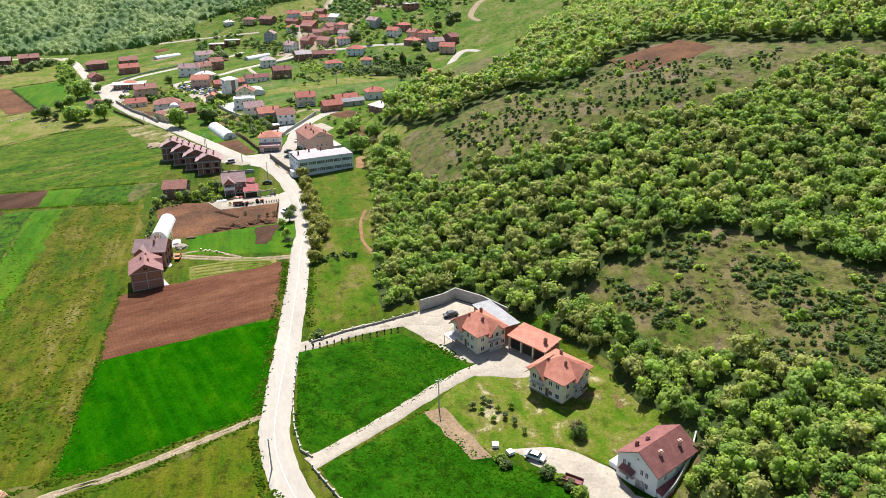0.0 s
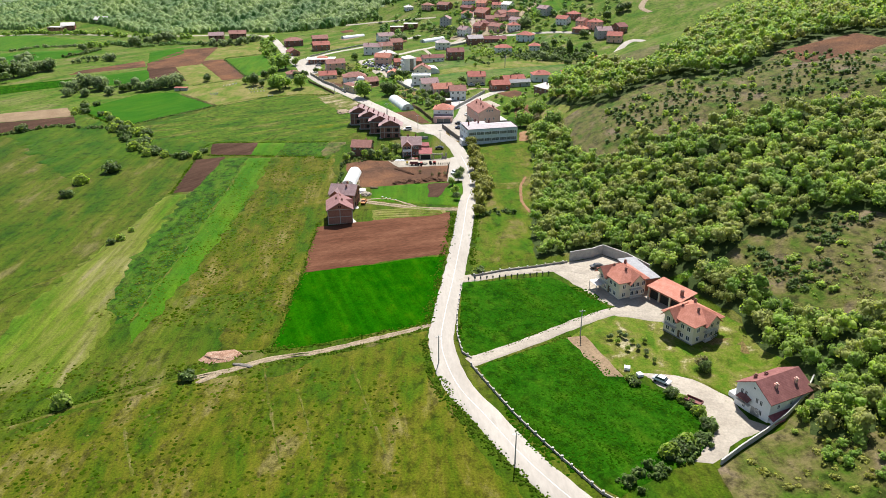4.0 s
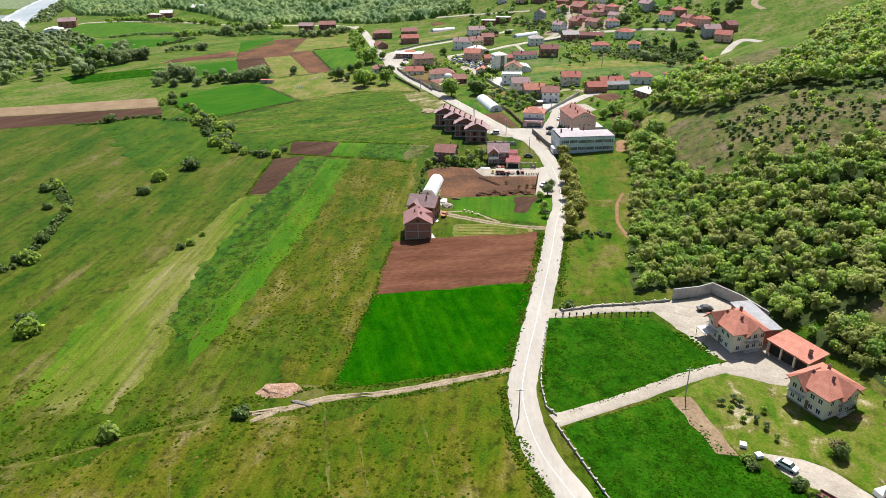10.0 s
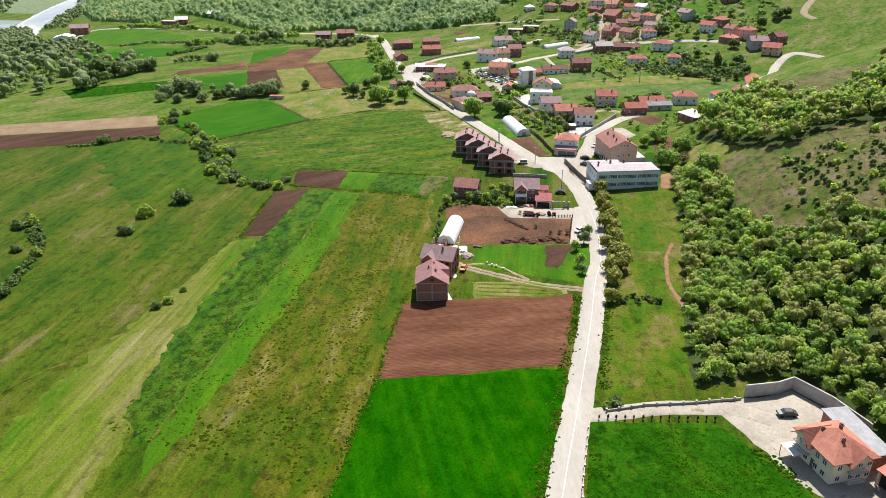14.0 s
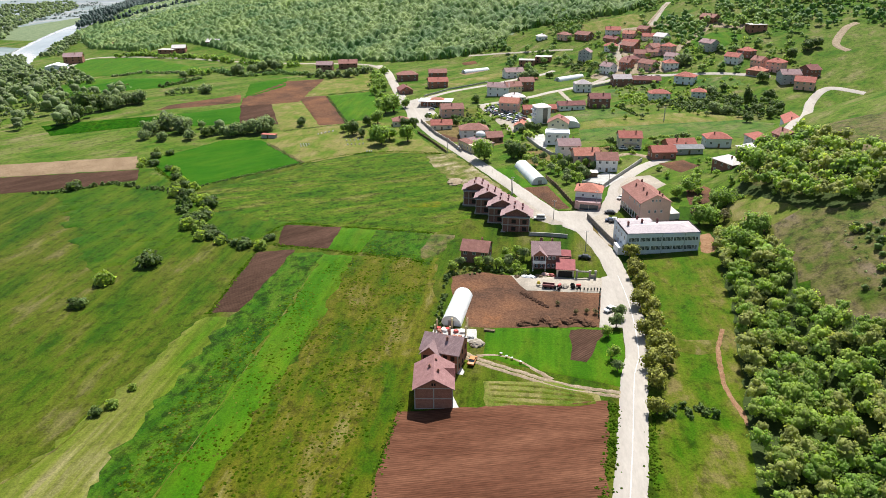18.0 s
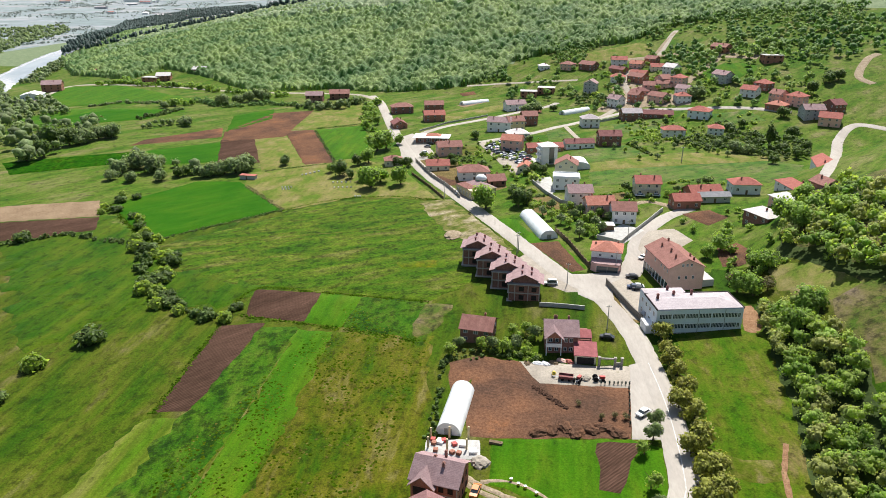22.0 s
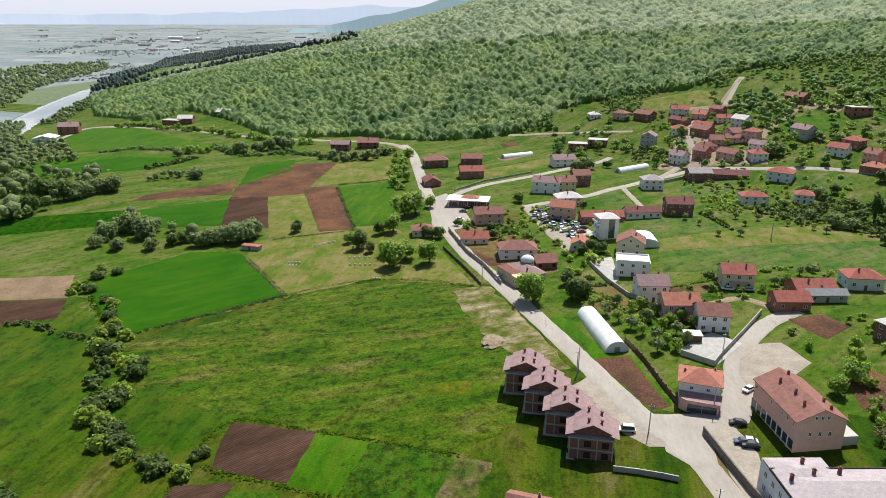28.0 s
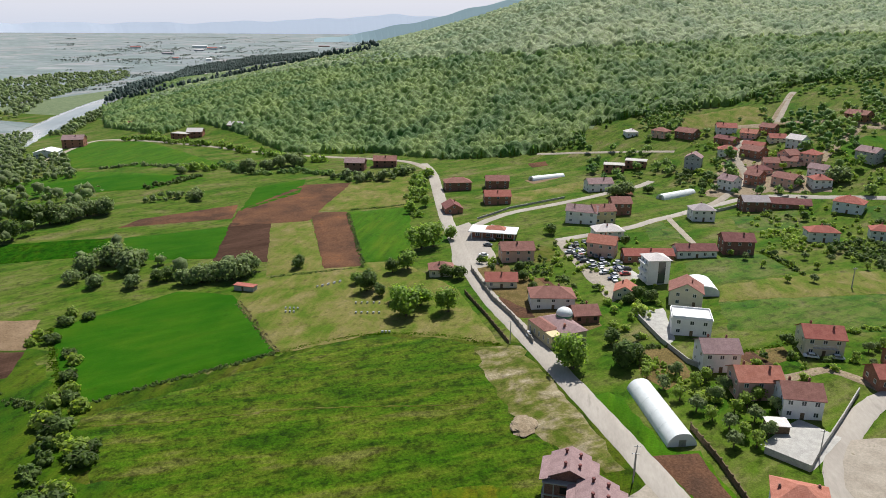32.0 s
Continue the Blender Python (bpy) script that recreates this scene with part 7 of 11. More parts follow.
patch("flower_patch", "patch of yellow flowering weeds in the meadow", YELLOWWEED, [(-159.9, 325.9), (-143.8, 334.2), (-140.5, 327.8), (-155.2, 321.5)], 0.085, 1.5, category="field")
patch("pavement", "paved yard behind a low wall", CONCRETE, [(-140, 438), (-132, 445.1), (-124.3, 422.7), (-125.2, 417.3)], 0.2, 0.2, category="yard")
patch("yard", "paved yard by the white house", CONCRETE, [(-94.8, 373.5), (-87.2, 388.1), (-77.6, 383.5), (-84.4, 367.1)], 0.2, 0.2, category="yard")
patch("garden_grass", "lush green grass between road and greenhouse", LUSH, [(-139.5, 376.8), (-134.7, 382.5), (-130, 380.1), (-118.4, 365.5), (-112, 362.5), (-107.9, 365), (-92.5, 341.5), (-96.3, 336.2), (-117.5, 357), (-128.5, 367)], 0.09, 0.6, category="field")
patch("garden_plot", "brown garden plot with vegetable rows", DRYPLOT, [(-105.2, 416.2), (-94.6, 425), (-87.4, 416.8), (-98.2, 406.5)], 0.12, 0.6, category="field")
patch("garden_soil", "brown dug garden strip by the road", SOILRED, [(-117.5, 357.9), (-108.1, 363.6), (-93.1, 340.5), (-96.4, 336.6)], 0.15, 0.3, category="field")
patch("red_plot", "red soil garden plot", SOILRED, [(-65.4, 406.5), (-54.7, 414), (-47.9, 407.5), (-54.4, 396)], 0.2, 0.4, category="field")
patch("red_plot", "red bare soil plot", SOILRED, [(-49.7, 372), (-43.7, 379.2), (-39.3, 369.5), (-40.3, 358.9), (-47.3, 356.4)], 0.2, 0.4, category="field")
patch("pale_plot", "dry brown garden plot", DRYPLOT, [(-131.7, 407.7), (-126.5, 414.4), (-116.7, 402), (-124, 394.2)], 0.15, 0.4, category="field")
patch("village_meadow", "pale mown strip in the village meadow", PALEGRASS, [(-116.5, 473.5), (-88.3, 500.5), (-55.6, 524.1), (-46.5, 520.6), (-28.5, 522.7), (-27.6, 514), (-86.7, 476.4), (-115.1, 457.9)], 0.1, 0.8, category="field")
patch("village_meadow", "lush green village meadow", VILLAGEGRASS, [(-115, 457.2), (-86.6, 475.6), (-27.7, 513.1), (-13.4, 508.1), (-18.9, 472.2), (-84.5, 445.2), (-109.3, 435.5)], 0.05, 1.2, category="field")
patch("village_meadow", "lush green meadow behind the houses", VILLAGEGRASS, [(-132.7, 494.3), (-106.5, 520.7), (-90.9, 502.2), (-116.7, 475), (-126.4, 474.3)], 0.05, 1.2, category="field")
patch("village_meadow", "bright garden meadow beside the lane", VILLAGEGRASS, [(-125.2, 578.2), (-95.5, 603.3), (-90.4, 573.2), (-108.8, 554.2), (-118.1, 559.3)], 0.05, 1.2, category="field")
patch("village_meadow", "bright fenced meadow by the village lane", VILLAGEGRASS, [(-64.7, 610.9), (-43.3, 618.5), (-30.2, 600.1), (-60.1, 591.7)], 0.05, 1.2, category="field")
patch("village_meadow", "bright wedge of lawn beside the lane", VILLAGEGRASS, [(-159.3, 540.3), (-153.2, 551.8), (-137.7, 526.9), (-151.8, 518.9)], 0.05, 1.2, category="field")
patch("hill_meadow", "pale grassy clearing above the village", PALEGRASS, [(-176, 730), (-178.9, 754.9), (-137, 778.3), (-123.4, 770), (-123.6, 737.3), (-155.7, 734.3)], 0.25, 1, category="field")
patch("hill_meadow", "green hillside meadow above the houses", LUSH, [(-75.7, 691.9), (-62.7, 712.9), (-42.3, 712.4), (-39.3, 696.3), (-58.5, 671.1), (-71.5, 671.4)], 0.25, 1, category="field")
ribbon("track", "pale dirt lane above the village", DIRT, [(-145, 732.2), (-131.2, 734.4), (-119.6, 736.9), (-115, 768.9), (-110, 804.9)], 3.0, 0.3, category="road")
ribbon("track", "pale dirt lane past the unfinished houses", DIRT, [(-68.5, 730.8), (-52.5, 727.5), (-38.8, 723.7)], 4.0, 0.3, category="road")
ribbon("track", "pale lane below the wood edge", GRAVEL, [(-266.2, 686.2), (-222.6, 691.6), (-197.1, 692.9), (-172.2, 692.1)], 2.6, 0.2, category="road")
patch("forecourt", "pale paved forecourt beside the road", ASPHALT, [(-68.1, 281.2), (-64.2, 285.4), (-59.2, 272.9), (-55.5, 260), (-53.7, 252.4), (-62.7, 249.5), (-65.4, 264.6)], 0.14, 0.2, category="pavement")
patch("bare_bank", "dry brown grass bank behind the cream houses", DRYPLOT, [(17.7, 172.7), (22.1, 165.9), (29.9, 152.6), (39.4, 133.2), (39.9, 128.6), (35.1, 130.4), (30.6, 135.6), (23.6, 148.8)], 0.12, 1.2, category="field")
patch("bare_strip", "dry scrubby patch in the meadow", SCRUB, [(-135.9, 297.4), (-127.4, 299.8), (-126.2, 288.6), (-127.2, 280.4), (-129.9, 276.7), (-133.1, 281.8)], 0.1, 1.2, category="field")
patch("garden_plot", "bare reddish soil garden behind a wall", SOILRED, [(-191.4, 431), (-181.6, 438.5), (-171.6, 432.3), (-170.7, 421.1), (-181.8, 417.5)], 0.1, 0.4, category="field")
patch("garden_plot", "bare reddish soil garden beds", SOILRED, [(-188.6, 450.5), (-180.4, 458.3), (-170.5, 449.6), (-178.7, 439.7)], 0.1, 0.4, category="field")
patch("garden_plot", "dry brown weedy garden plot", DRYPLOT, [(-133, 410.9), (-123.5, 416.4), (-115.2, 401.5), (-120.4, 390.5), (-128.4, 396)], 0.14, 0.5, category="field")
patch("garden_plot", "brown bare soil strip in a garden", SOILRED, [(-105.8, 418.9), (-101.4, 423), (-94, 415.4), (-97.5, 411.8)], 0.14, 0.3, category="field")
patch("garden_plot", "dry garden bed beside the cream house", DRYPLOT, [(-99.9, 423.7), (-93.2, 429.7), (-90.6, 422.8), (-95.1, 416.8)], 0.14, 0.3, category="field")
patch("garden_plot", "dark green vegetable bed", LUSHDARK, [(-94.5, 416.7), (-90.3, 422.2), (-85.2, 416.9), (-91.3, 411.5)], 0.14, 0.3, category="field")
patch("garden_plot", "pinkish bare soil patch in the meadow", SOILRED, [(-265.4, 666.6), (-255.3, 672.8), (-250.3, 664.7), (-258.9, 657)], 0.14, 0.4, category="field")
patch("garden_plot", "bare soil beside the greenhouse tunnel", SOILPALE, [(-248.5, 616.7), (-236.8, 642.4), (-230.1, 633.5), (-240.2, 609.5)], 0.13, 0.4, category="field")
patch("garden_plot", "dug brown soil by the village lane", SOILRED, [(-190.5, 605.7), (-184.6, 622.7), (-178.8, 604.1), (-184.3, 590)], 0.13, 0.4, category="field")
patch("village_meadow", "pale weedy field beside the lane", PALEGRASS, [(-244.4, 578.7), (-213.9, 628.4), (-204.7, 615), (-234.6, 558.6)], 0.07, 0.8, category="field")
ribbon("track", "sandy dirt track past the cream house", DIRT, [(-98.6, 407.1), (-90.1, 410.6), (-81.7, 418.7), (-74.6, 417.1), (-68.1, 412.6)], 3.0, 0.16, category="road")
patch("yard", "pale concrete yard by the salmon house", CONCRETE, [(-164.4, 474.1), (-156, 484.4), (-145.5, 473.2), (-149.1, 465.3), (-157.9, 465.2)], 0.1, 0.3, category="yard")
cream_house("cream two-storey house with an orange hipped roof", 2.8, 162.9, -55.5, 10.2, 9.0, True)
cream_house("cream two-storey house with balconies and red-orange roof", 20.2, 139.8, -46, 9.6, 10.0, False)
garage_row(16.9, 157.6, -45, 11.5, 6.0)
grey_annex(8.5, 173.7, -61, 14.5, 5.0)
white_house(33.9, 109.9, -52, 9.2, 12.5)
brick_grid_house(-96.8, 196.7, 22, 9.0, 10.5, False)
brick_grid_house(-102.5, 213.6, 4, 9.8, 8.5, True)
house("small brick house with a brown roof and dormer", -116.6, 278.7, 7.5, 9.2, 8.5, 4.6, W_BRICKDARK, R_BROWN, "gable", "x", floors=2, cols=3)
brick_villa(-91.5, 280.3, 18, 8.8, 9.0)
dark_red_garage(-82.4, 277.3, 14, 5.6, 6.0)
gateway(-76.2, 277.9, 16)
school(-64.0, 300.4, 26, 25.8, 11)
long_building(-73.4, 348.0, -61, 20.0, 12.0)
corner_shop(-91.1, 341.4, 6, 10.2, 9.0)
row_house(-111.4, 308.6, 14, 10.2, 9.0, 0.90)
row_house(-119.3, 315.6, 14, 10.2, 9.0, 1.25)
row_house(-127.2, 322.6, 14, 10.2, 9.0, 1.60)
row_house(-135.1, 329.6, 14, 10.2, 9.0, 1.95)
house("brown brick village house, brown tiled roof", -282.3, 572.8, 36.1, 15.6, 9, 5, W_BRICKDARK, R_BROWN, "hip", floors=2)
house("brown brick village house, brown tiled roof", -262.8, 587.9, 28.0, 13.8, 9, 5, W_BRICKDARK, R_BROWN, "gable", "x")
house("bare red brick village house, red tiled roof", -247.5, 552.2, 30.9, 14.2, 9, 5, W_BRICK, R_RED, "gable", "x")
house("bare red brick village house, dark red roof", -258.6, 526.4, 37.0, 9.1, 12, 3, W_BRICK, R_DARKRED, "gable", "y", floors=1, cols=2)
house("white rendered village house, mauve-brown roof", -203, 599.2, 36.2, 14.7, 9, 5, W_WHITE, R_MAUVE, "gable", "x")
house("bare red brick village house, bare concrete flat roof", -208.9, 652.8, 13.4, 13.0, 9, 5.5, W_BRICK, R_SLAB, "flat", hollow=True, chims=0)
house("bare red brick village house, bare concrete flat roof", -197.6, 662.2, 8.3, 13.2, 9, 5.5, W_BRICK, R_SLAB, "flat", hollow=True, chims=0)
house("grey rendered village house, mauve-brown roof", -160.9, 661.2, 0.0, 9.5, 10, 8, W_GREY, R_MAUVE, "gable", "y", floors=3)
house("white rendered village house, mauve-brown roof", -195.8, 533.5, 8.5, 15.0, 9, 6.5, W_WHITE, R_MAUVE, "gable", "x", chims=2)
house("yellow rendered village house, brown tiled roof", -182, 536.2, 35.9, 10.7, 9, 6.5, W_YELLOW, R_BROWN, "gable", "x")
house("brown brick village house, brown tiled roof", -177.8, 554.2, 29.7, 9.7, 9, 6.5, W_BRICKDARK, R_BROWN, "gable", "x")
house("white rendered village house, pale sheet roof", -173.9, 510.1, 32.0, 12.8, 9, 4.5, W_WHITE, R_PALE, "hip")
house("salmon rendered village house, orange tiled roof", -172.1, 488.8, 4.4, 11.6, 9, 6.5, W_SALMON, R_ORANGE, "gable", "x")
house("bare red brick village house, red tiled roof", -155.2, 486.1, 28.2, 20.3, 7, 3.4, W_BRICK, R_RED, "gable", "x", floors=1, cols=5)
house("white rendered village house, dark red roof", -136.5, 498.9, 29.0, 16.7, 7, 3.6, W_WHITE, R_DARKRED, "gable", "x", floors=1, cols=5)
house("white rendered village house, grey roof", -139.9, 560.4, 24.7, 11.0, 9, 5.5, W_WHITE, R_GREY, "hip")
house("brown brick village house, dark red roof", -120, 511.9, 22.9, 12.6, 9, 6, W_BRICKDARK, R_DARKRED, "gable", "x")
house("brown brick village house, grey roof", -119.3, 592.8, 26.4, 13.1, 9, 5.5, W_BRICKDARK, R_GREY, "gable", "x")
house("brown brick village house, dark red roof", -107.2, 601.5, 12.5, 19.5, 8, 3.5, W_BRICKDARK, R_DARKRED, "gable", "x", floors=1, cols=6)
house("pale blue rendered village house, red tiled roof", -79.1, 602.8, -12.9, 13.4, 10, 5.5, W_LIGHTBLUE, R_RED, "hip")
house("white rendered village house, red tiled roof", -88.3, 549.6, 19.8, 13.0, 8, 4.5, W_WHITE, R_RED, "hip")
house("white rendered village house, red tiled roof", -63.6, 566.1, 5.2, 8.8, 8, 4.5, W_WHITE, R_RED, "hip")
house("cream rendered village house, brown tiled roof", -130.8, 449.2, 9.9, 11.1, 10, 5.5, W_CREAM, R_BROWN, "gable", "y", cols=2)
house("cream rendered village house, orange tiled roof", -149.7, 447.5, 9.6, 7.2, 8, 3.2, W_CREAM, R_ORANGE, "gable", "y", floors=1, cols=2)
house("white rendered village house, white flat roof", -125.7, 425.4, 13.7, 12.2, 9, 6, W_WHITE, R_WHITE, "flat", chims=1)
house("white rendered village house, mauve-brown roof", -113.1, 403.6, 25.1, 10.6, 9, 6.5, W_WHITE, R_MAUVE, "gable", "x", chims=2)
house("pink rendered village house, orange tiled roof", -102.4, 391.5, 25.3, 11.7, 9, 6, W_PINK, R_ORANGE, "gable", "x", chims=2)
house("cream rendered village house, red tiled roof", -87.5, 425.7, 18.3, 11.2, 9, 6, W_CREAM, R_RED, "gable", "x", chims=2, balc=True)
house("salmon rendered village house, brown tiled roof", -202, 467.5, 33.1, 13.7, 9, 5.5, W_SALMON, R_BROWN, "gable", "x")
house("cream rendered village house, red tiled roof", -196.7, 438.8, 26.4, 11.9, 8, 3.2, W_CREAM, R_RED, "gable", "x", floors=1)
house("white rendered village house, brown tiled roof", -173.8, 426.6, 27.1, 15.4, 10, 4.5, W_WHITE, R_BROWN, "hip")
house("brown brick village house, brown tiled roof", -156.2, 421.1, 35.5, 8.6, 8, 3.2, W_BRICKDARK, R_BROWN, "gable", "x", floors=1, hollow=True)
house("cream rendered village house, brown tiled roof", -222.3, 441, 30.9, 9.6, 8, 3.2, W_CREAM, R_BROWN, "hip", floors=1)
house("white rendered village house, brown tiled roof", -91.4, 387.3, 17.5, 9.6, 9, 6, W_WHITE, R_BROWN, "gable", "x", chims=2)
house("white rendered hill house, mauve-brown roof", -137.3, 631.1, -27.6, 9.6, 9, 6, W_WHITE, R_MAUVE, "gable", "x")
house("bare red brick hill house, brown tiled roof", -124.1, 638.8, -22.3, 8.4, 9, 6, W_BRICK, R_BROWN, "gable", "x")
house("salmon rendered hill house, brown tiled roof", -109.8, 638.7, -31.7, 13.2, 9, 5, W_SALMON, R_BROWN, "gable", "x")
house("white rendered hill house, red tiled roof", -88.5, 631.1, 23.6, 9.9, 9, 5.5, W_WHITE, R_RED, "hip")
house("white rendered hill house, red tiled roof", -143.9, 681.6, 8.9, 11.0, 9, 5, W_WHITE, R_RED, "hip")
house("salmon rendered hill house, brown tiled roof", -115.5, 659.0, 14.5, 10.6, 9, 5, W_SALMON, R_BROWN, "gable", "x")
house("white rendered hill house, red tiled roof", -48.7, 644.3, -24.6, 10.8, 9, 5.5, W_WHITE, R_RED, "gable", "x")
house("brown brick hill house, red tiled roof", -40.6, 658.7, -32.1, 10.7, 9, 5, W_BRICKDARK, R_RED, "hip")
house("salmon rendered hill house, brown tiled roof", -30.3, 636.1, -37.0, 8.5, 9, 6, W_SALMON, R_BROWN, "gable", "x")
house("salmon rendered hill house, red tiled roof", -20.6, 628.9, -27.6, 11.3, 10, 7, W_SALMON, R_RED, "hip", floors=3)
house("grey rendered hill house, mauve-brown roof", -9.3, 602.4, 20.1, 12.6, 10, 7, W_GREY, R_MAUVE, "gable", "x", floors=3)
house("brown brick hill house, dark red roof", 8.0, 614.7, 40.7, 9.4, 10, 6, W_BRICKDARK, R_DARKRED, "gable", "x")
house("salmon rendered hill house, red tiled roof", -1.9, 594.8, -9.4, 12.1, 10, 5.5, W_SALMON, R_RED, "gable", "x")
house("bare red brick hill house, orange tiled roof", -32.2, 620.6, -24.9, 12.0, 9, 4, W_BRICK, R_ORANGE, "hip", floors=1)
house("white rendered hill house, red tiled roof", -11.7, 497.8, -86.2, 36.0, 9, 6, W_WHITE, R_RED, "gable", "x")
house("white rendered hill house, red tiled roof", -29.5, 448.5, -64.7, 17.8, 9, 5, W_WHITE, R_RED, "hip")
house("pale blue rendered hill house, red tiled roof", -46.6, 441.4, 19.0, 12.3, 9, 4.5, W_LIGHTBLUE, R_RED, "hip", floors=1)
house("brown brick hill house, pale sheet roof", -42, 401, -46.6, 12.5, 9, 6, W_BRICKDARK, R_PALE, "hip")
house("salmon rendered hill house, pale sheet roof", -32.7, 420.1, -56.9, 17.2, 9, 5, W_SALMON, R_PALE, "hip")
house("bare red brick hill house, red tiled roof", -69.1, 411, 24.1, 11.3, 8, 4, W_BRICK, R_RED, "gable", "x", floors=1)
house("bare red brick hill house, red tiled roof", -63, 422.9, 29.4, 14.2, 9, 4, W_BRICK, R_RED, "gable", "x", floors=1)
house("grey rendered hill house, grey corrugated roof", -59.6, 422.5, 26.8, 13.8, 5, 3, W_GREY, R_ASBESTOS, "gable", "x", floors=1)
house("brown brick hill house, brown tiled roof", -18.4, 424.5, -56.1, 9.2, 8, 4, W_BRICKDARK, R_BROWN, "gable", "x", floors=1)
house("bare red brick house by the hill, mauve-brown roof", -679.4, 604.6, 37.5, 17.8, 12, 8, W_BRICK, R_MAUVE, "gable", "x", floors=3, hollow=True)
house("white rendered house by the hill, white flat roof", -655, 561.6, 36.6, 17.4, 16, 5, W_WHITE, R_WHITE, "gable", "y", floors=1, rise=2.2)
house("bare red brick house by the hill, bare concrete flat roof", -605.5, 660.1, 11.4, 16.6, 10, 6, W_BRICK, R_SLAB, "flat", hollow=True, chims=0)
house("bare red brick house by the hill, pale sheet roof", -594.5, 668.5, 29.7, 13.7, 10, 6, W_BRICK, R_PALE, "gable", "x", hollow=True)
house("bare red brick house by the hill, pale sheet roof", -576.5, 701.1, 10.8, 14.5, 10, 4, W_BRICK, R_PALE, "gable", "x", floors=1)
house("bare red brick house by the hill, orange tiled roof", -734.2, 711.6, -3.3, 19.3, 8, 3, W_BRICK, R_ORANGE, "gable", "x", floors=1)
house("brown brick house by the hill, mauve-brown roof", -375.8, 602.3, 21.1, 13.6, 9, 6, W_BRICKDARK, R_MAUVE, "gable", "x", hollow=True)
house("brown brick house by the hill, brown tiled roof", -363, 619.1, 28.3, 16.0, 10, 5, W_BRICKDARK, R_BROWN, "gable", "x", hollow=True)
house("bare red brick upper village house, brown tiled roof", -75.4, 744.9, -33.9, 14.4, 9, 5, W_BRICK, R_BROWN, "gable", "x", hollow=True)
house("bare red brick upper village house, bare concrete flat roof", -33.8, 709.2, 23.3, 14.0, 10, 6.5, W_BRICK, R_SLAB, "flat", hollow=True, chims=0)
house("white rendered clustered house, red tiled roof", -150.3, 720.5, 14.9, 12.5, 9, 5.5, W_WHITE, R_RED, "gable", "x")
house("salmon rendered clustered house, orange tiled roof", -135.1, 713.7, -11.9, 10.3, 8, 4, W_SALMON, R_ORANGE, "gable", "x")
house("bare red brick clustered house, brown tiled roof", -124.3, 722.5, -23.9, 9.7, 8, 4.5, W_BRICK, R_BROWN, "gable", "x")
house("bare red brick clustered house, brown tiled roof", -131.7, 684.1, -33.1, 13.9, 9, 5, W_BRICK, R_BROWN, "gable", "x")
house("salmon rendered clustered house, brown tiled roof", -109.7, 673.2, -42.3, 9.4, 9, 6, W_SALMON, R_BROWN, "gable", "y")
house("salmon rendered clustered house, red tiled roof", -97.7, 667.2, -24.0, 9.5, 9, 7, W_SALMON, R_RED, "hip", floors=3)
house("white rendered clustered house, pale sheet roof", -106.7, 696.0, -30.0, 10.3, 9, 6, W_WHITE, R_PALE, "gable", "x")
house("grey rendered clustered house, mauve-brown roof", -69.4, 674.5, -40.1, 12.7, 9, 7, W_GREY, R_MAUVE, "gable", "x", floors=3)
house("white rendered clustered house, pale sheet roof", -210.5, 718.2, 31.2, 8.4, 8, 4, W_WHITE, R_PALE, "hip", floors=1)
house("salmon rendered clustered house, brown tiled roof", -193.9, 718.8, -21.2, 11.2, 8, 5, W_SALMON, R_BROWN, "hip")
house("brown brick clustered house, brown tiled roof", -177.3, 717.3, -25.6, 14.3, 9, 5, W_BRICKDARK, R_BROWN, "gable", "x")
house("bare red brick clustered house, dark red roof", -150.3, 707.4, -33.5, 15.0, 7, 4, W_BRICK, R_DARKRED, "gable", "x", floors=1)
house("salmon rendered clustered house, brown tiled roof", -106.5, 662.5, 14.0, 11.0, 8, 4.5, W_SALMON, R_BROWN, "gable", "x")
house("brown brick clustered house, red tiled roof", -131.5, 694.5, -14.0, 13.0, 7, 3.4, W_BRICK, R_RED, "gable", "x", floors=1)
house("salmon rendered clustered house, dark red roof", -121.0, 648.5, 24.0, 12.0, 8, 4.5, W_SALMON, R_DARKRED, "hip")
house("white rendered clustered house, mauve-brown roof", -92.5, 652.0, -22.0, 10.0, 8, 4.5, W_WHITE, R_MAUVE, "gable", "x")
house("cream rendered clustered house, red tiled roof", -116.0, 702.5, 18.0, 10.0, 8, 4.0, W_CREAM, R_RED, "gable", "x")
white_tower(-141.5, 465, 33.3, 8.4, 8.5)
cafe(-227.9, 492.5, 15.4, 19.9, 11)
mosque(-169.1, 410.5, -39.6, 14.9, 13)
white_tent(-125.3, 459.6, 21.7, 10.5, 13)
greenhouse("long white film greenhouse tunnel", -106.6, 236.1, 10.0, 6.2, 19.1, 3.4)
greenhouse("long pale film greenhouse tunnel by the road", -115.2, 362.9, 33.2, 7.5, 28.1, 3.6)
greenhouse("small white film greenhouse tunnel", -247.7, 619.5, -35.3, 6.0, 24.2, 2.8)
greenhouse("small white film greenhouse tunnel", -165.5, 602, -29.3, 6.0, 27.0, 2.8)

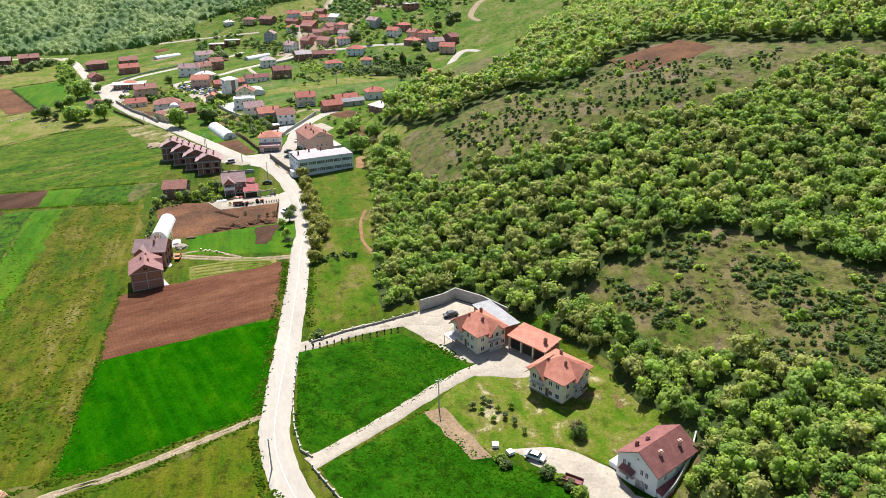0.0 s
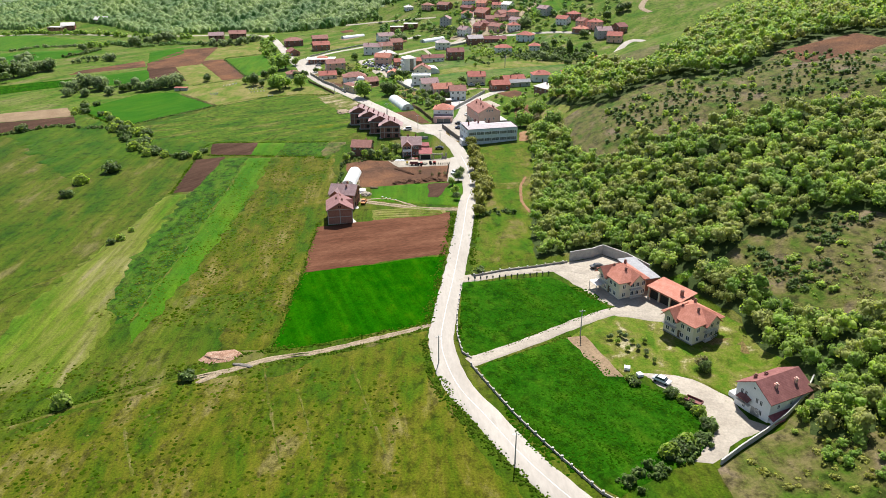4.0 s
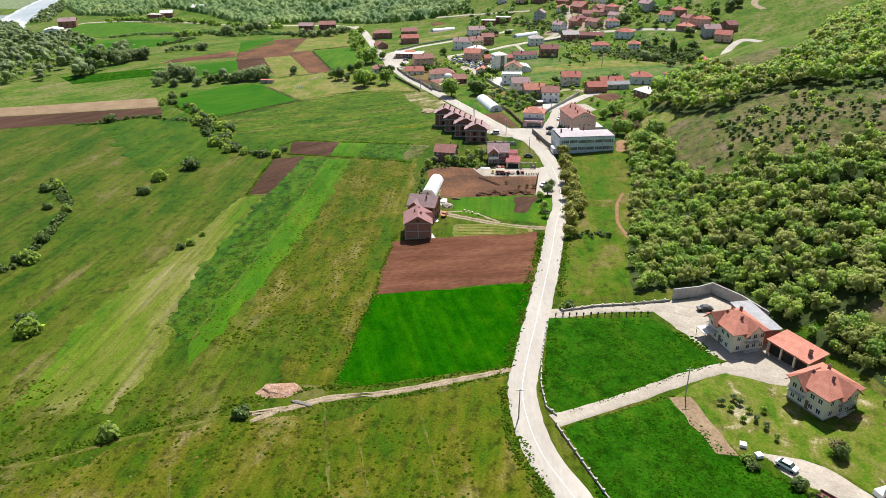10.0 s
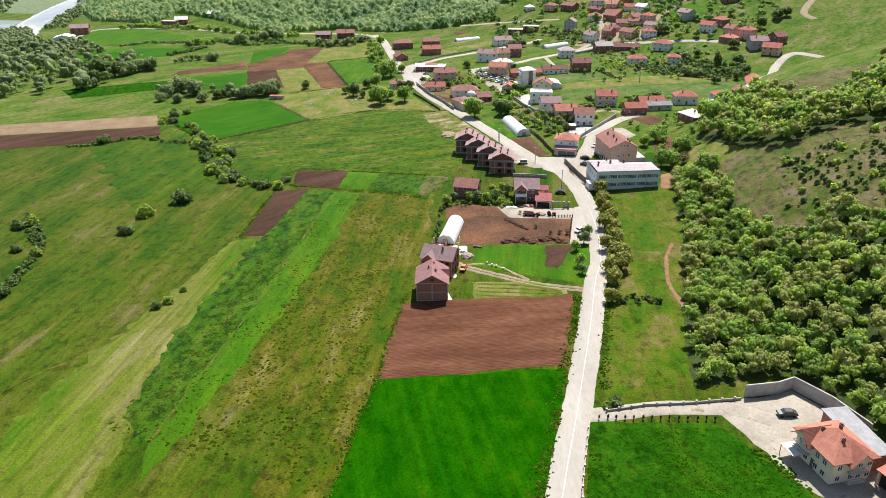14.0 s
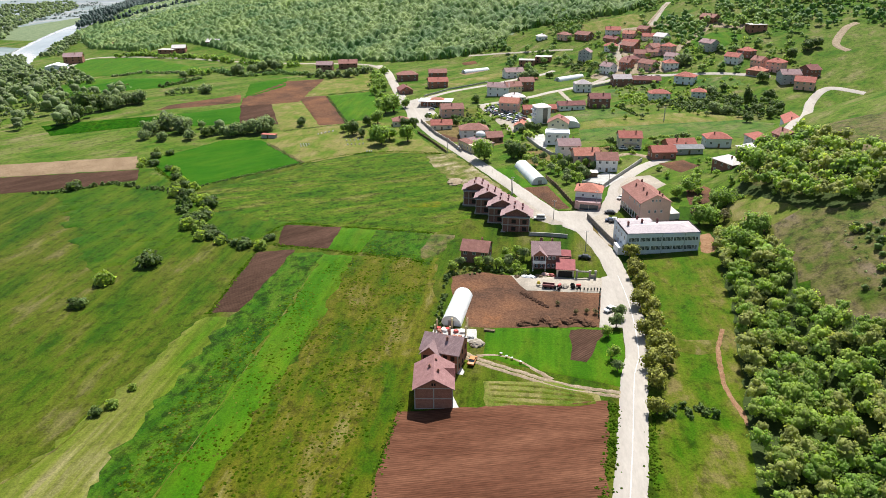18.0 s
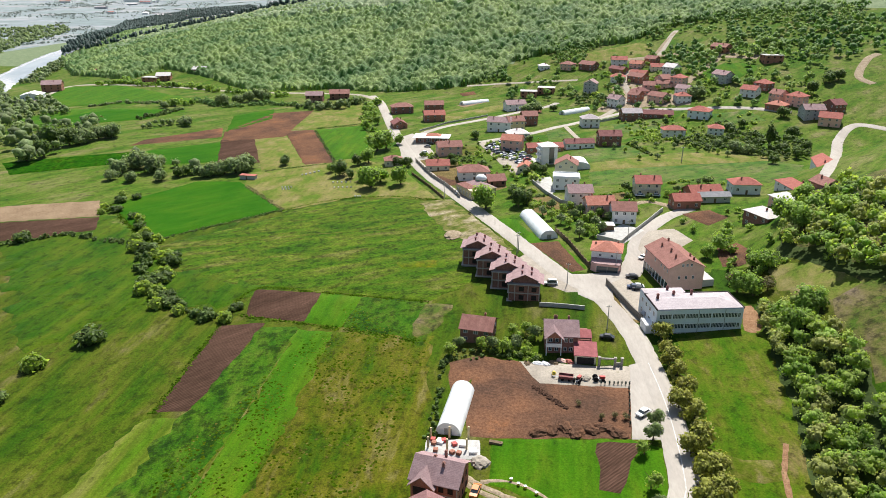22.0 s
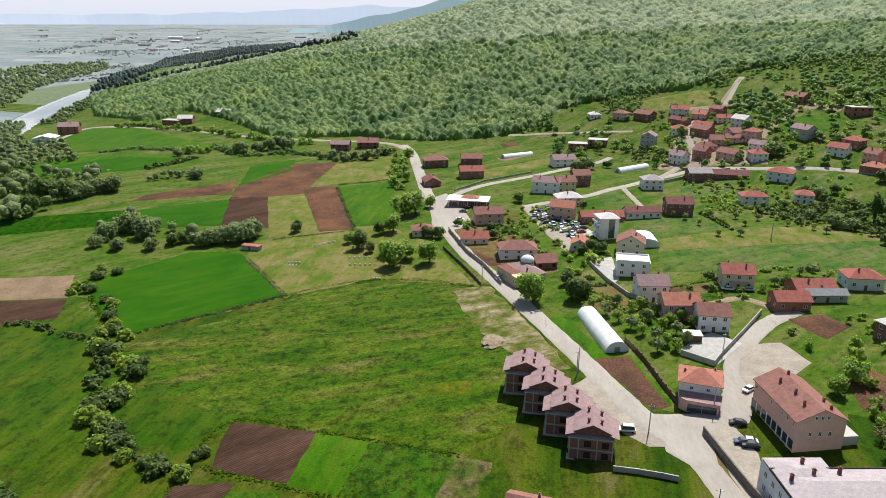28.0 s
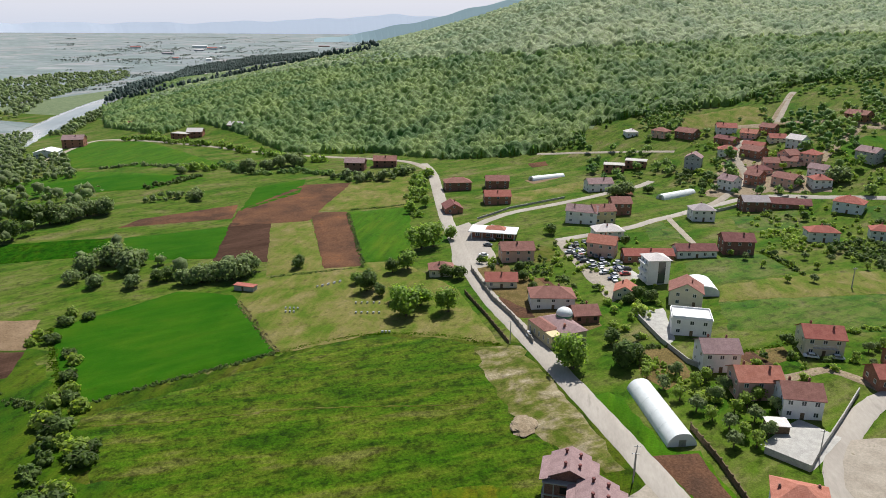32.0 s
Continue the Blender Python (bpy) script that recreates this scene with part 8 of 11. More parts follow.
# ---- woods
patch("scrub_slope", "stony scrub pasture on the hillside", SCRUB, [(-4.3, 291.3), (0.6, 303.3), (17.3, 317.3), (34.7, 314.7), (55.7, 306.8), (70.6, 318.7), (79.4, 339), (110.9, 349.1), (136.6, 319.9), (147.7, 306.6), (136.7, 285.9), (122.5, 277.1), (99.5, 265.2), (74.6, 265.4), (47, 264.9), (25.2, 260.5), (14.7, 263.5), (0.4, 262.6)], 0.12, 1, category="field")
patch("scrub_slope", "stony scrub pasture with dry grass", SCRUB, [(44.2, 180.4), (52.6, 176.3), (66.9, 189.9), (83.1, 185.7), (93.3, 172.8), (118.6, 143.8), (96.2, 94.5), (78.9, 114.3), (72.9, 124.9), (69.9, 137.8), (58.2, 144.1), (51.7, 154.2), (42.5, 171.2)], 0.14, 1, category="field")
patch("hill_meadow", "small green meadow below the tree belt", PALEGRASS, [(-32.9, 350.2), (-22.7, 344.1), (-11.5, 322.7), (-18.2, 318.5), (-30.3, 332.8)], 0.25, 1, category="field")
patch("wood_floor", "leaf litter under the trees, darkened for their shade", FORESTFLOOR, [(-36.8, 326.8), (-30.8, 289.3), (-27.1, 267.9), (-24.9, 243.7), (-21, 202.5), (-17.6, 180.3), (-6.7, 186.3), (4.5, 193.1), (14, 181.9), (22.4, 170.2), (28.1, 171.7), (37, 173.8), (43.8, 180.2), (47.1, 183.7), (53.1, 178.7), (67.2, 191.1), (78, 189.2), (83.5, 186.9), (91.6, 175.8), (100.7, 163.8), (110.5, 151.5), (124.7, 143.6), (198, 263.1), (164.6, 271.2), (138.8, 278), (117.5, 266.2), (95.8, 255.7), (71.8, 256), (45.3, 255.6), (24.4, 252), (14.3, 257.6), (4.1, 252.2), (-10.6, 267.1), (-12.9, 281.5), (-21.9, 312.4), (-30.3, 321.2)], 0.22, 1, category="ground")
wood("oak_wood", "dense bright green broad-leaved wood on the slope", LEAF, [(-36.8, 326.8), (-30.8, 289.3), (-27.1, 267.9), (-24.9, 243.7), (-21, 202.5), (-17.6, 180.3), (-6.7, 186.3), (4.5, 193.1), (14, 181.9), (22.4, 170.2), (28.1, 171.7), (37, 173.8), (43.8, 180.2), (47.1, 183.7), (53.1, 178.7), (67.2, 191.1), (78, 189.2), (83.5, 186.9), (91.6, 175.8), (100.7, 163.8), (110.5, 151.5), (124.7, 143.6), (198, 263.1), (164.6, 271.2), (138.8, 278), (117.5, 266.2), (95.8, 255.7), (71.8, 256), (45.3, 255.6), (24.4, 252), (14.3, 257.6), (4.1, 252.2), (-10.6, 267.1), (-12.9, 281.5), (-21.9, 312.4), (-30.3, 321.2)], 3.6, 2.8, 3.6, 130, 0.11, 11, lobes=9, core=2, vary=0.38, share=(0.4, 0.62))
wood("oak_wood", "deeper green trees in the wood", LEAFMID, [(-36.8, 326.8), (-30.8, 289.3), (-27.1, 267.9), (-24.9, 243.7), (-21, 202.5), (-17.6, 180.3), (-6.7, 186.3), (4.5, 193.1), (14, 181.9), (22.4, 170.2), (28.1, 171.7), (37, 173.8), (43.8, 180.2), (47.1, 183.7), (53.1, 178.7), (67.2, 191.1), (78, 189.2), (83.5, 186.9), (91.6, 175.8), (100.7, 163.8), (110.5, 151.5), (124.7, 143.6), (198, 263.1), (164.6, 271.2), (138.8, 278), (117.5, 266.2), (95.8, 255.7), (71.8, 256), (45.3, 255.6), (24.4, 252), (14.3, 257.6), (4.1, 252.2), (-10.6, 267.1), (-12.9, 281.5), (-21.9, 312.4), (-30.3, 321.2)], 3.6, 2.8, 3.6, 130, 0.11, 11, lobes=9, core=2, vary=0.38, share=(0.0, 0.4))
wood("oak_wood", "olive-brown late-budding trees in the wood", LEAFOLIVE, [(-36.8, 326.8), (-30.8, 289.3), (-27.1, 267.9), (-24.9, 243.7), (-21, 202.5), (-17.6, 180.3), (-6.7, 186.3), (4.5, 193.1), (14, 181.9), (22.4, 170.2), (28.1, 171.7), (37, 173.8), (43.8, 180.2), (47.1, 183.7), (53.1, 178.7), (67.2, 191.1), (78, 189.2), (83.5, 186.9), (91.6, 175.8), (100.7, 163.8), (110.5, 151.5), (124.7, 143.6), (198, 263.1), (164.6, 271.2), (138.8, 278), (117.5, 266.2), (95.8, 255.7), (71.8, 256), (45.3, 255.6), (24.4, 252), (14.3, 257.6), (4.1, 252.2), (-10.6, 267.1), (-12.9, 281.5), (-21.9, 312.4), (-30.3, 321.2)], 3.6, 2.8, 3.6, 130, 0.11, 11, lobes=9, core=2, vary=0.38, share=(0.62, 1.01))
patch("wood_floor", "leaf litter under the trees, darkened for their shade", FORESTFLOOR, [(-31.3, 356.2), (-22.7, 345.6), (-13.3, 328.8), (-1.2, 316.6), (11.7, 316.6), (17.5, 322.3), (35.2, 319.9), (56.4, 311), (71.7, 324.4), (80.8, 345.6), (112.9, 356.2), (143.3, 318.6), (154.1, 310.6), (201.8, 266.5), (227.5, 309.6), (203.8, 521.2), (119.6, 720.7), (56.1, 458.6), (34.7, 375.5), (14, 352.1), (-8.7, 403.2), (-13.3, 387.1), (-27.3, 392.8)], 0.22, 1, category="ground")
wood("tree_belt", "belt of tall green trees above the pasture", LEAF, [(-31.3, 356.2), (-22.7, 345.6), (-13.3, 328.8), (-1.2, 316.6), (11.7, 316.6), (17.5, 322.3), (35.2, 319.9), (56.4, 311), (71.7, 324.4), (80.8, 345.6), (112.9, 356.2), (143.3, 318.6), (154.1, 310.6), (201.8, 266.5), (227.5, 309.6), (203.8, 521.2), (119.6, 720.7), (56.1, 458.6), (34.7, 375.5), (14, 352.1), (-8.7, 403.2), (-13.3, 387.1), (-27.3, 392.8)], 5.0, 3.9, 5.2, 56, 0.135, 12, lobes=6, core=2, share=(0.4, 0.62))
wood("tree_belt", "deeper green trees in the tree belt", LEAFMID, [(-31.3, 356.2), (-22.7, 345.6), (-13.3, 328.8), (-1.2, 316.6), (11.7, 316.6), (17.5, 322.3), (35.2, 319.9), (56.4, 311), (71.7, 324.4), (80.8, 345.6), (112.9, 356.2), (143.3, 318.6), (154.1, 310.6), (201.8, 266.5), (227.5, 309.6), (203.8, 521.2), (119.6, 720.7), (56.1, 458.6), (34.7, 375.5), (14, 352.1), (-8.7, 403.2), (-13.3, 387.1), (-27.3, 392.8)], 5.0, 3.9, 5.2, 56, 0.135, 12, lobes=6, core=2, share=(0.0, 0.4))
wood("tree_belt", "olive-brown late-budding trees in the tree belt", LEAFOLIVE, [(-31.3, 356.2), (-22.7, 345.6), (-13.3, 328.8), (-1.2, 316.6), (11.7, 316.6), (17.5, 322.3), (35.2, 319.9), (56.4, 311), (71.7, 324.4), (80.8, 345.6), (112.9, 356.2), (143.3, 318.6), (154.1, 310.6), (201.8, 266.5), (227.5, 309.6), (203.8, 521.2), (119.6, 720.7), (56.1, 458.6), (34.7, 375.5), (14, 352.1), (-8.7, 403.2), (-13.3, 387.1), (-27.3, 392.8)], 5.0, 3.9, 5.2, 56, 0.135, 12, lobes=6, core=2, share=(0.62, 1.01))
patch("wood_floor", "leaf litter under the trees, darkened for their shade", FORESTFLOOR, [(27.5, 166.2), (33.9, 169.1), (40, 165.7), (44, 156.7), (48.9, 148.5), (54.8, 136.9), (69.3, 136.5), (69.3, 130.1), (75.2, 125.1), (79.9, 116.3), (86.5, 109.3), (72.3, 101.1), (53.7, 94.7), (46.6, 97.5), (49.9, 110.2), (49.8, 117.5), (45.7, 125.8), (41.9, 133.9), (40.8, 144.7), (36, 151.1)], 0.22, 1, category="ground")
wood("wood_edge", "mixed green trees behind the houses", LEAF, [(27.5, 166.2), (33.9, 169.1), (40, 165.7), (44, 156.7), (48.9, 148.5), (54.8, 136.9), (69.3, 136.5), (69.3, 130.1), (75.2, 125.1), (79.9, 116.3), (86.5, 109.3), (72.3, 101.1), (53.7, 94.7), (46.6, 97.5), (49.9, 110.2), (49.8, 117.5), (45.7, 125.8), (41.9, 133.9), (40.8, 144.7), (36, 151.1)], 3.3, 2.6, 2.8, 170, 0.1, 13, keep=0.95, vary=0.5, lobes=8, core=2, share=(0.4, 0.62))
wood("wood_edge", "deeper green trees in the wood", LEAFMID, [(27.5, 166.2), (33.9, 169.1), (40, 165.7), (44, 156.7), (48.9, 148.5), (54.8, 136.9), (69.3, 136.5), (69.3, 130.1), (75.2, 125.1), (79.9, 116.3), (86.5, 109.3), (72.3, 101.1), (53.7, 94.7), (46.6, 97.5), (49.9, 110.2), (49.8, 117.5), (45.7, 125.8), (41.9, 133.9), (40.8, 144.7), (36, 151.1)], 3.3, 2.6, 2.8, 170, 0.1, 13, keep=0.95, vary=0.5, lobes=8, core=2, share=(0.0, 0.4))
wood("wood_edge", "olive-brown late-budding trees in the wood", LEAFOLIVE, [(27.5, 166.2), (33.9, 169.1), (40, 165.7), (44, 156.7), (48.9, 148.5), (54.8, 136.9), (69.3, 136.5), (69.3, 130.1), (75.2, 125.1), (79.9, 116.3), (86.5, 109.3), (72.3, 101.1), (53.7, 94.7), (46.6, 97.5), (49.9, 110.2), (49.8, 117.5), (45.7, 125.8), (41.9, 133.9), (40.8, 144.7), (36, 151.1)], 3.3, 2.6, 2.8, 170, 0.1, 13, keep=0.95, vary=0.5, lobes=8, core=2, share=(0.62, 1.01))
patch("wood_floor", "rough scrubby grass under the bushes", SCRUB, [(28, 86.5), (33.8, 92.8), (39.3, 98.6), (44, 103), (48, 107.8), (51.2, 114.2), (60, 117), (86, 119.5), (95, 108), (96, 84), (80, 66), (50, 66), (30, 74)], 0.12, 1, category="ground")
wood("thicket", "low yellow-green brush beyond the lane wall", LEAFYELLOW, [(32, 89), (40, 98), (47, 105), (52, 112), (60, 114), (86, 110), (84, 88), (66, 78), (46, 78)], 2.3, 1.1, 0.3, 60, 0.17, 90, keep=0.7, vary=0.5, lobes=6, core=2, tall=0.6, category="shrubs", clumpy=-0.2)
wood("thicket", "dense green bushes beyond the lane wall", LEAFMID, [(40, 95), (47, 105.5), (52, 112.5), (60, 116), (86, 119.5), (90, 108), (84, 92), (69.5, 83), (55, 84)], 2.8, 1.9, 1.2, 90, 0.13, 88, keep=0.85, vary=0.5, lobes=7, core=2, tall=0.9, category="shrubs", clumpy=-0.25)
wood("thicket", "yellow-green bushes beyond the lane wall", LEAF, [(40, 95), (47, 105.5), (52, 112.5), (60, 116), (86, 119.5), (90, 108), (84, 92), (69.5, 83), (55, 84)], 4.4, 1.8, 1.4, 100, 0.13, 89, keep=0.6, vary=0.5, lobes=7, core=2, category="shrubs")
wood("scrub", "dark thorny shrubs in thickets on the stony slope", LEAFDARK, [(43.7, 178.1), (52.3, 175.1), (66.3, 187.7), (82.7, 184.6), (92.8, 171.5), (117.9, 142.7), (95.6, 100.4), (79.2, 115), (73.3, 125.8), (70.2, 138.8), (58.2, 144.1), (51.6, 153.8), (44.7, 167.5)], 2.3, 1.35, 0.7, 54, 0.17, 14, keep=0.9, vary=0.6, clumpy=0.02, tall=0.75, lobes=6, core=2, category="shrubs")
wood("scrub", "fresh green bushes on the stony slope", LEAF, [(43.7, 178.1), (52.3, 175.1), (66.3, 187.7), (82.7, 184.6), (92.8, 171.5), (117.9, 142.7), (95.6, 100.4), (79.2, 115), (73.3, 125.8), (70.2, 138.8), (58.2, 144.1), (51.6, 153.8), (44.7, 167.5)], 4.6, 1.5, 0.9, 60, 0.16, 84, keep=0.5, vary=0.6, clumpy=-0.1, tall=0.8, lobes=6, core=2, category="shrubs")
wood("scrub", "low green weeds over the stony slope", LEAFYELLOW, [(43.7, 178.1), (52.3, 175.1), (66.3, 187.7), (82.7, 184.6), (92.8, 171.5), (117.9, 142.7), (95.6, 100.4), (79.2, 115), (73.3, 125.8), (70.2, 138.8), (58.2, 144.1), (51.6, 153.8), (44.7, 167.5)], 1.5, 0.5, 0.1, 12, 0.3, 85, keep=0.6, vary=0.6, clumpy=-0.1, tall=0.6, lobes=4, core=0, category="shrubs")
wood("scrub", "low brownish thorn scrub on the stony slope", LEAFBROWN, [(43.7, 178.1), (52.3, 175.1), (66.3, 187.7), (82.7, 184.6), (92.8, 171.5), (117.9, 142.7), (95.6, 100.4), (79.2, 115), (73.3, 125.8), (70.2, 138.8), (58.2, 144.1), (51.6, 153.8), (44.7, 167.5)], 2.6, 1.2, 0.3, 40, 0.18, 15, keep=0.7, vary=0.6, clumpy=-0.05, tall=0.5, lobes=6, core=0, category="shrubs")
wood("scrub", "small dark junipers dotted over the pasture", LEAFDARK, [(-0.6, 299.7), (19.4, 309.9), (36.6, 309.2), (68.7, 311.9), (79.1, 331.6), (102.3, 319.5), (128.4, 298.5), (143.4, 304.6), (135, 287), (123.1, 278.6), (89.2, 265.2), (68.2, 265.1), (46.8, 264), (20.8, 258.7), (0.4, 267.7)], 3.2, 1.05, 0.7, 24, 0.24, 16, keep=0.75, vary=0.65, lobes=4, clumpy=-0.2, core=1, category="shrubs")
wood("scrub", "low grey-green brush over the stony pasture", LEAFGREY, [(-0.6, 299.7), (19.4, 309.9), (36.6, 309.2), (68.7, 311.9), (79.1, 331.6), (102.3, 319.5), (128.4, 298.5), (143.4, 304.6), (135, 287), (123.1, 278.6), (89.2, 265.2), (68.2, 265.1), (46.8, 264), (20.8, 258.7), (0.4, 267.7)], 2.4, 0.7, 0.2, 14, 0.28, 86, keep=0.7, vary=0.6, tall=0.6, lobes=4, clumpy=-0.1, core=0, category="shrubs")
wood("scrub", "fresh green bushes over the stony pasture", LEAF, [(-0.6, 299.7), (19.4, 309.9), (36.6, 309.2), (68.7, 311.9), (79.1, 331.6), (102.3, 319.5), (128.4, 298.5), (143.4, 304.6), (135, 287), (123.1, 278.6), (89.2, 265.2), (68.2, 265.1), (46.8, 264), (20.8, 258.7), (0.4, 267.7)], 8.0, 1.9, 1.2, 40, 0.18, 87, keep=0.5, vary=0.6, lobes=5, core=2, category="shrubs")
canopy("hill_wood", "broad-leaved wood covering the far hill", LEAFHILL, [(-758.1, 708.6), (-635.4, 670.4), (-627.4, 714), (-538.5, 687), (-467.4, 647.1), (-426.7, 653.7), (-393.3, 669), (-359.1, 664.4), (-328.8, 663.3), (-272.1, 683.3), (-244.3, 706), (-241.5, 740), (-195.1, 770.5), (-149.2, 779), (-116.4, 823.1), (-76.2, 851.2), (28.8, 866.5), (47.5, 1010.3), (-146.1, 993.2), (-245.8, 925.3), (-345.7, 871.1), (-493.2, 902.4), (-613.5, 1021.4), (-1533.2, 2110.4), (-1460.8, 1730.4), (-1204.8, 1275), (-953.3, 945.7), (-892, 809.1)], 4.8, 1.5, 6.4, 17)
canopy("hill_wood", "broad-leaved wood on the upper far hill, paled for haze", LEAFHAZED, [(-831.3, 813.5), (-803.2, 911.6), (-660.9, 912.3), (-493.2, 902.4), (-345.7, 871.1), (-245.8, 925.3), (-146.1, 993.2), (47.5, 1010.3), (600, 1750), (0, 1800), (-500, 1700), (-900, 1500), (-1150, 1300)], 6.4, 2.3, 7.2, 18)
canopy("hill_wood", "haze-paled wood on the top of the far hill", LEAFHAZED, [(-1000, 1560), (-500, 1710), (0, 1810), (700, 1740), (900, 2300), (500, 3000), (-300, 3300), (-1000, 3000), (-1080, 2200)], 13, 5.2, 12.0, 77)
wood("pine_strip", "strip of dark conifers along the ridge", NEEDLES, [(-900.2, 815.6), (-968.6, 959.1), (-1265.1, 1333.5), (-1490.3, 1763.8), (-1567.5, 2156.2), (-623.3, 1036.8), (-698.4, 1144.3), (-1717.4, 2356.1), (-1726.8, 2030.6), (-1525.4, 1552.7), (-1012.3, 939.4)], 7.5, 3.6, 6.5, 8, 0.3, 19, tall=1.7, lobes=4, core=1)
wood("pine_strip", "dark conifers running up the hill above the wood", NEEDLES, [(-895, 850), (-880, 1000), (-773, 1006), (-690, 1004), (-606, 1000), (-598, 1016), (-690, 1030), (-773, 1036), (-890, 1040), (-912, 850)], 6.5, 3.4, 7.5, 8, 0.3, 93, tall=1.7, lobes=4, core=1)
wood("riverside_thicket", "grey-green willow thicket along the river", LEAFGREY, [(-558.3, 439.6), (-567.4, 477.2), (-539.1, 514.9), (-630.9, 573.1), (-667.3, 558.7), (-841.7, 684.1), (-862.2, 627.3), (-601.8, 424.5)], 5.0, 2.8, 2.2, 28, 0.225, 20, keep=0.7, vary=0.5)
wood("riverside_thicket", "grey-green thicket on the far bank", LEAFGREY, [(-933.2, 666.2), (-953.8, 731.5), (-1020.4, 805.6), (-1208.4, 1001.7), (-1451.8, 1318.3), (-1618.8, 1457.7), (-1646.8, 1278.7), (-1564.1, 1029.5)], 8.0, 4.5, 2.5, 9, 0.36, 21, keep=0.6, vary=0.5, clumpy=-0.2)
wood("riverside_thicket", "green thicket between river and hill road", LEAFGREY, [(-800, 672), (-862, 750), (-898, 815), (-862.6, 808.3), (-805.6, 721), (-771.9, 679)], 6.0, 3.2, 2.4, 19, 0.255, 22, keep=0.7, vary=0.5)
wood("village_thicket", "green thicket of trees above the village", LEAFHILL, [(-59.9, 747.2), (-14.8, 702.1), (23.8, 721.9), (67.9, 724.6), (90, 860.9), (-11.4, 805.6), (-65.2, 777)], 6.5, 3.2, 3, 22, 0.255, 23, keep=0.8, vary=0.5, clumpy=-0.2)

# ---- single trees
tree("dark", -450.1, 423, 21.0)
tree("dark", -445, 430.9, 18.0)
tree("dark", -436.7, 404.9, 15.0)
tree("dark", -438.9, 394.8, 15.0)
tree("grey", -438.5, 437.2, 14.8)
tree("grey", -438.8, 448.6, 13.2)
tree("grey", -432.8, 454.1, 14.8)
tree("grey", -358.2, 389, 11.5)
tree("grey", -356.9, 399, 14.8)
tree("grey", -344.1, 396.5, 14.8)
tree("grey", -347.7, 404.5, 9.9)
tree("grey", -354.4, 377.3, 8.2)
tree("grey", -341.4, 377.9, 8.2)
tree("grey", -326, 384.5, 8.2)
tree("grey", -309.3, 396.3, 9.9)
tree("grey", -305.3, 400.2, 11.5)
tree("grey", -300.7, 404.2, 11.5)
tree("grey", -295.8, 407.6, 13.2)
tree("grey", -293.6, 414.4, 13.2)
tree("grey", -437.8, 575.4, 13.2)
tree("grey", -430.6, 584.9, 11.5)
tree("grey", -425.1, 593.8, 13.2)
tree("grey", -420.9, 604.6, 14.8)
tree("grey", -475.4, 549, 8.2)
tree("grey", -408, 497.7, 9.9)
tree("dark", -322, 392.5, 9.0)
tree("dark", -320.3, 396, 7.5)
tree("dark", -279.1, 429.5, 9.0)
tree("dark", -237.8, 418.9, 12.0)
tree("dark", -210.9, 444.4, 9.0)
tree("dark", -239.1, 440, 9.0)
tree("dark", -426.1, 616.1, 12.0)
tree("dark", -428.9, 568.4, 7.5)
tree("broad", -221.4, 414.5, 10)
tree("broad", -235.3, 445.9, 12)
tree("dark", -216.5, 444.8, 8)
tree("dark", -230.5, 416.4, 7)
tree("broad", -237, 489, 9)
tree("broad", -211.9, 404.4, 16.5)
tree("broad", -212.1, 414.8, 12.0)
tree("broad", -200.2, 413.8, 13.5)
tree("broad", -246.5, 424.1, 7.5)
tree("broad", -242.6, 470.8, 16.5)
tree("broad", -239.2, 475.9, 16.5)
tree("broad", -147.6, 391.4, 16.5)
tree("broad", -196.9, 513.7, 7.5)
tree("broad", -333.7, 603.5, 7.5)
tree("broad", -307.9, 577.8, 7.5)
tree("broad", -288.8, 555.7, 9.0)
tree("broad", -276.6, 537.4, 9.0)
tree("dark", -134.6, 398.8, 12.0)
tree("dark", -132.2, 402.8, 9.0)
tree("dark", -141.4, 411.3, 7.5)
tree("dark", -137.2, 449.5, 7.5)
tree("dark", -141.7, 449.8, 7.5)
tree("dark", -144.1, 445.8, 6.0)
tree("dark", -186.5, 451.8, 6.0)
tree("dark", -179.6, 443.6, 6.0)
tree("dark", -191.6, 461.5, 6.0)
tree("poplar", -29.5, 544, 21.2)
tree("grey", -182.8, 600.7, 11.5)
tree("grey", -186.9, 594.5, 9.9)
tree("grey", -76.7, 642.1, 13.2)
tree("grey", -48.2, 525.9, 9.9)
tree("grey", -40.4, 523.3, 8.2)
tree("grey", -56.4, 537.5, 6.6)
tree("grey", -52.6, 581.5, 8.2)
tree("dark", -23, 534.3, 9.0)
tree("dark", -16.3, 522.1, 9.0)
tree("dark", -16.5, 573.4, 10.5)
tree("dark", -10.8, 542.1, 9.0)
tree("dark", 7.8, 671.3, 13.5)
tree("dark", -3.7, 650.7, 12.0)
tree("dark", 14, 676.9, 12.0)
tree("dark", -35.7, 543.9, 7.5)
tree("dark", -28.4, 506.1, 7.5)
tree("dark", -195.9, 512.8, 7.5)
tree("dark", -171.9, 612.2, 7.5)
tree("dark", -144, 626.5, 7.5)
tree("dark", -20.9, 608, 10.5)
tree("dark", -45.1, 587.4, 7.5)
tree("broad", -48.9, 370.1, 10.5)
tree("broad", -52.9, 362.5, 7.5)
tree("broad", -38.3, 354.4, 9.0)
tree("broad", -34.3, 350.3, 10.5)
tree("broad", -42.4, 336.7, 10.5)
tree("broad", -37.6, 334.2, 10.5)
tree("broad", -29.1, 390.4, 13.5)
tree("broad", -25.9, 376.2, 13.5)
tree("broad", -22.4, 368.4, 13.5)
tree("broad", -18.5, 378.8, 13.5)
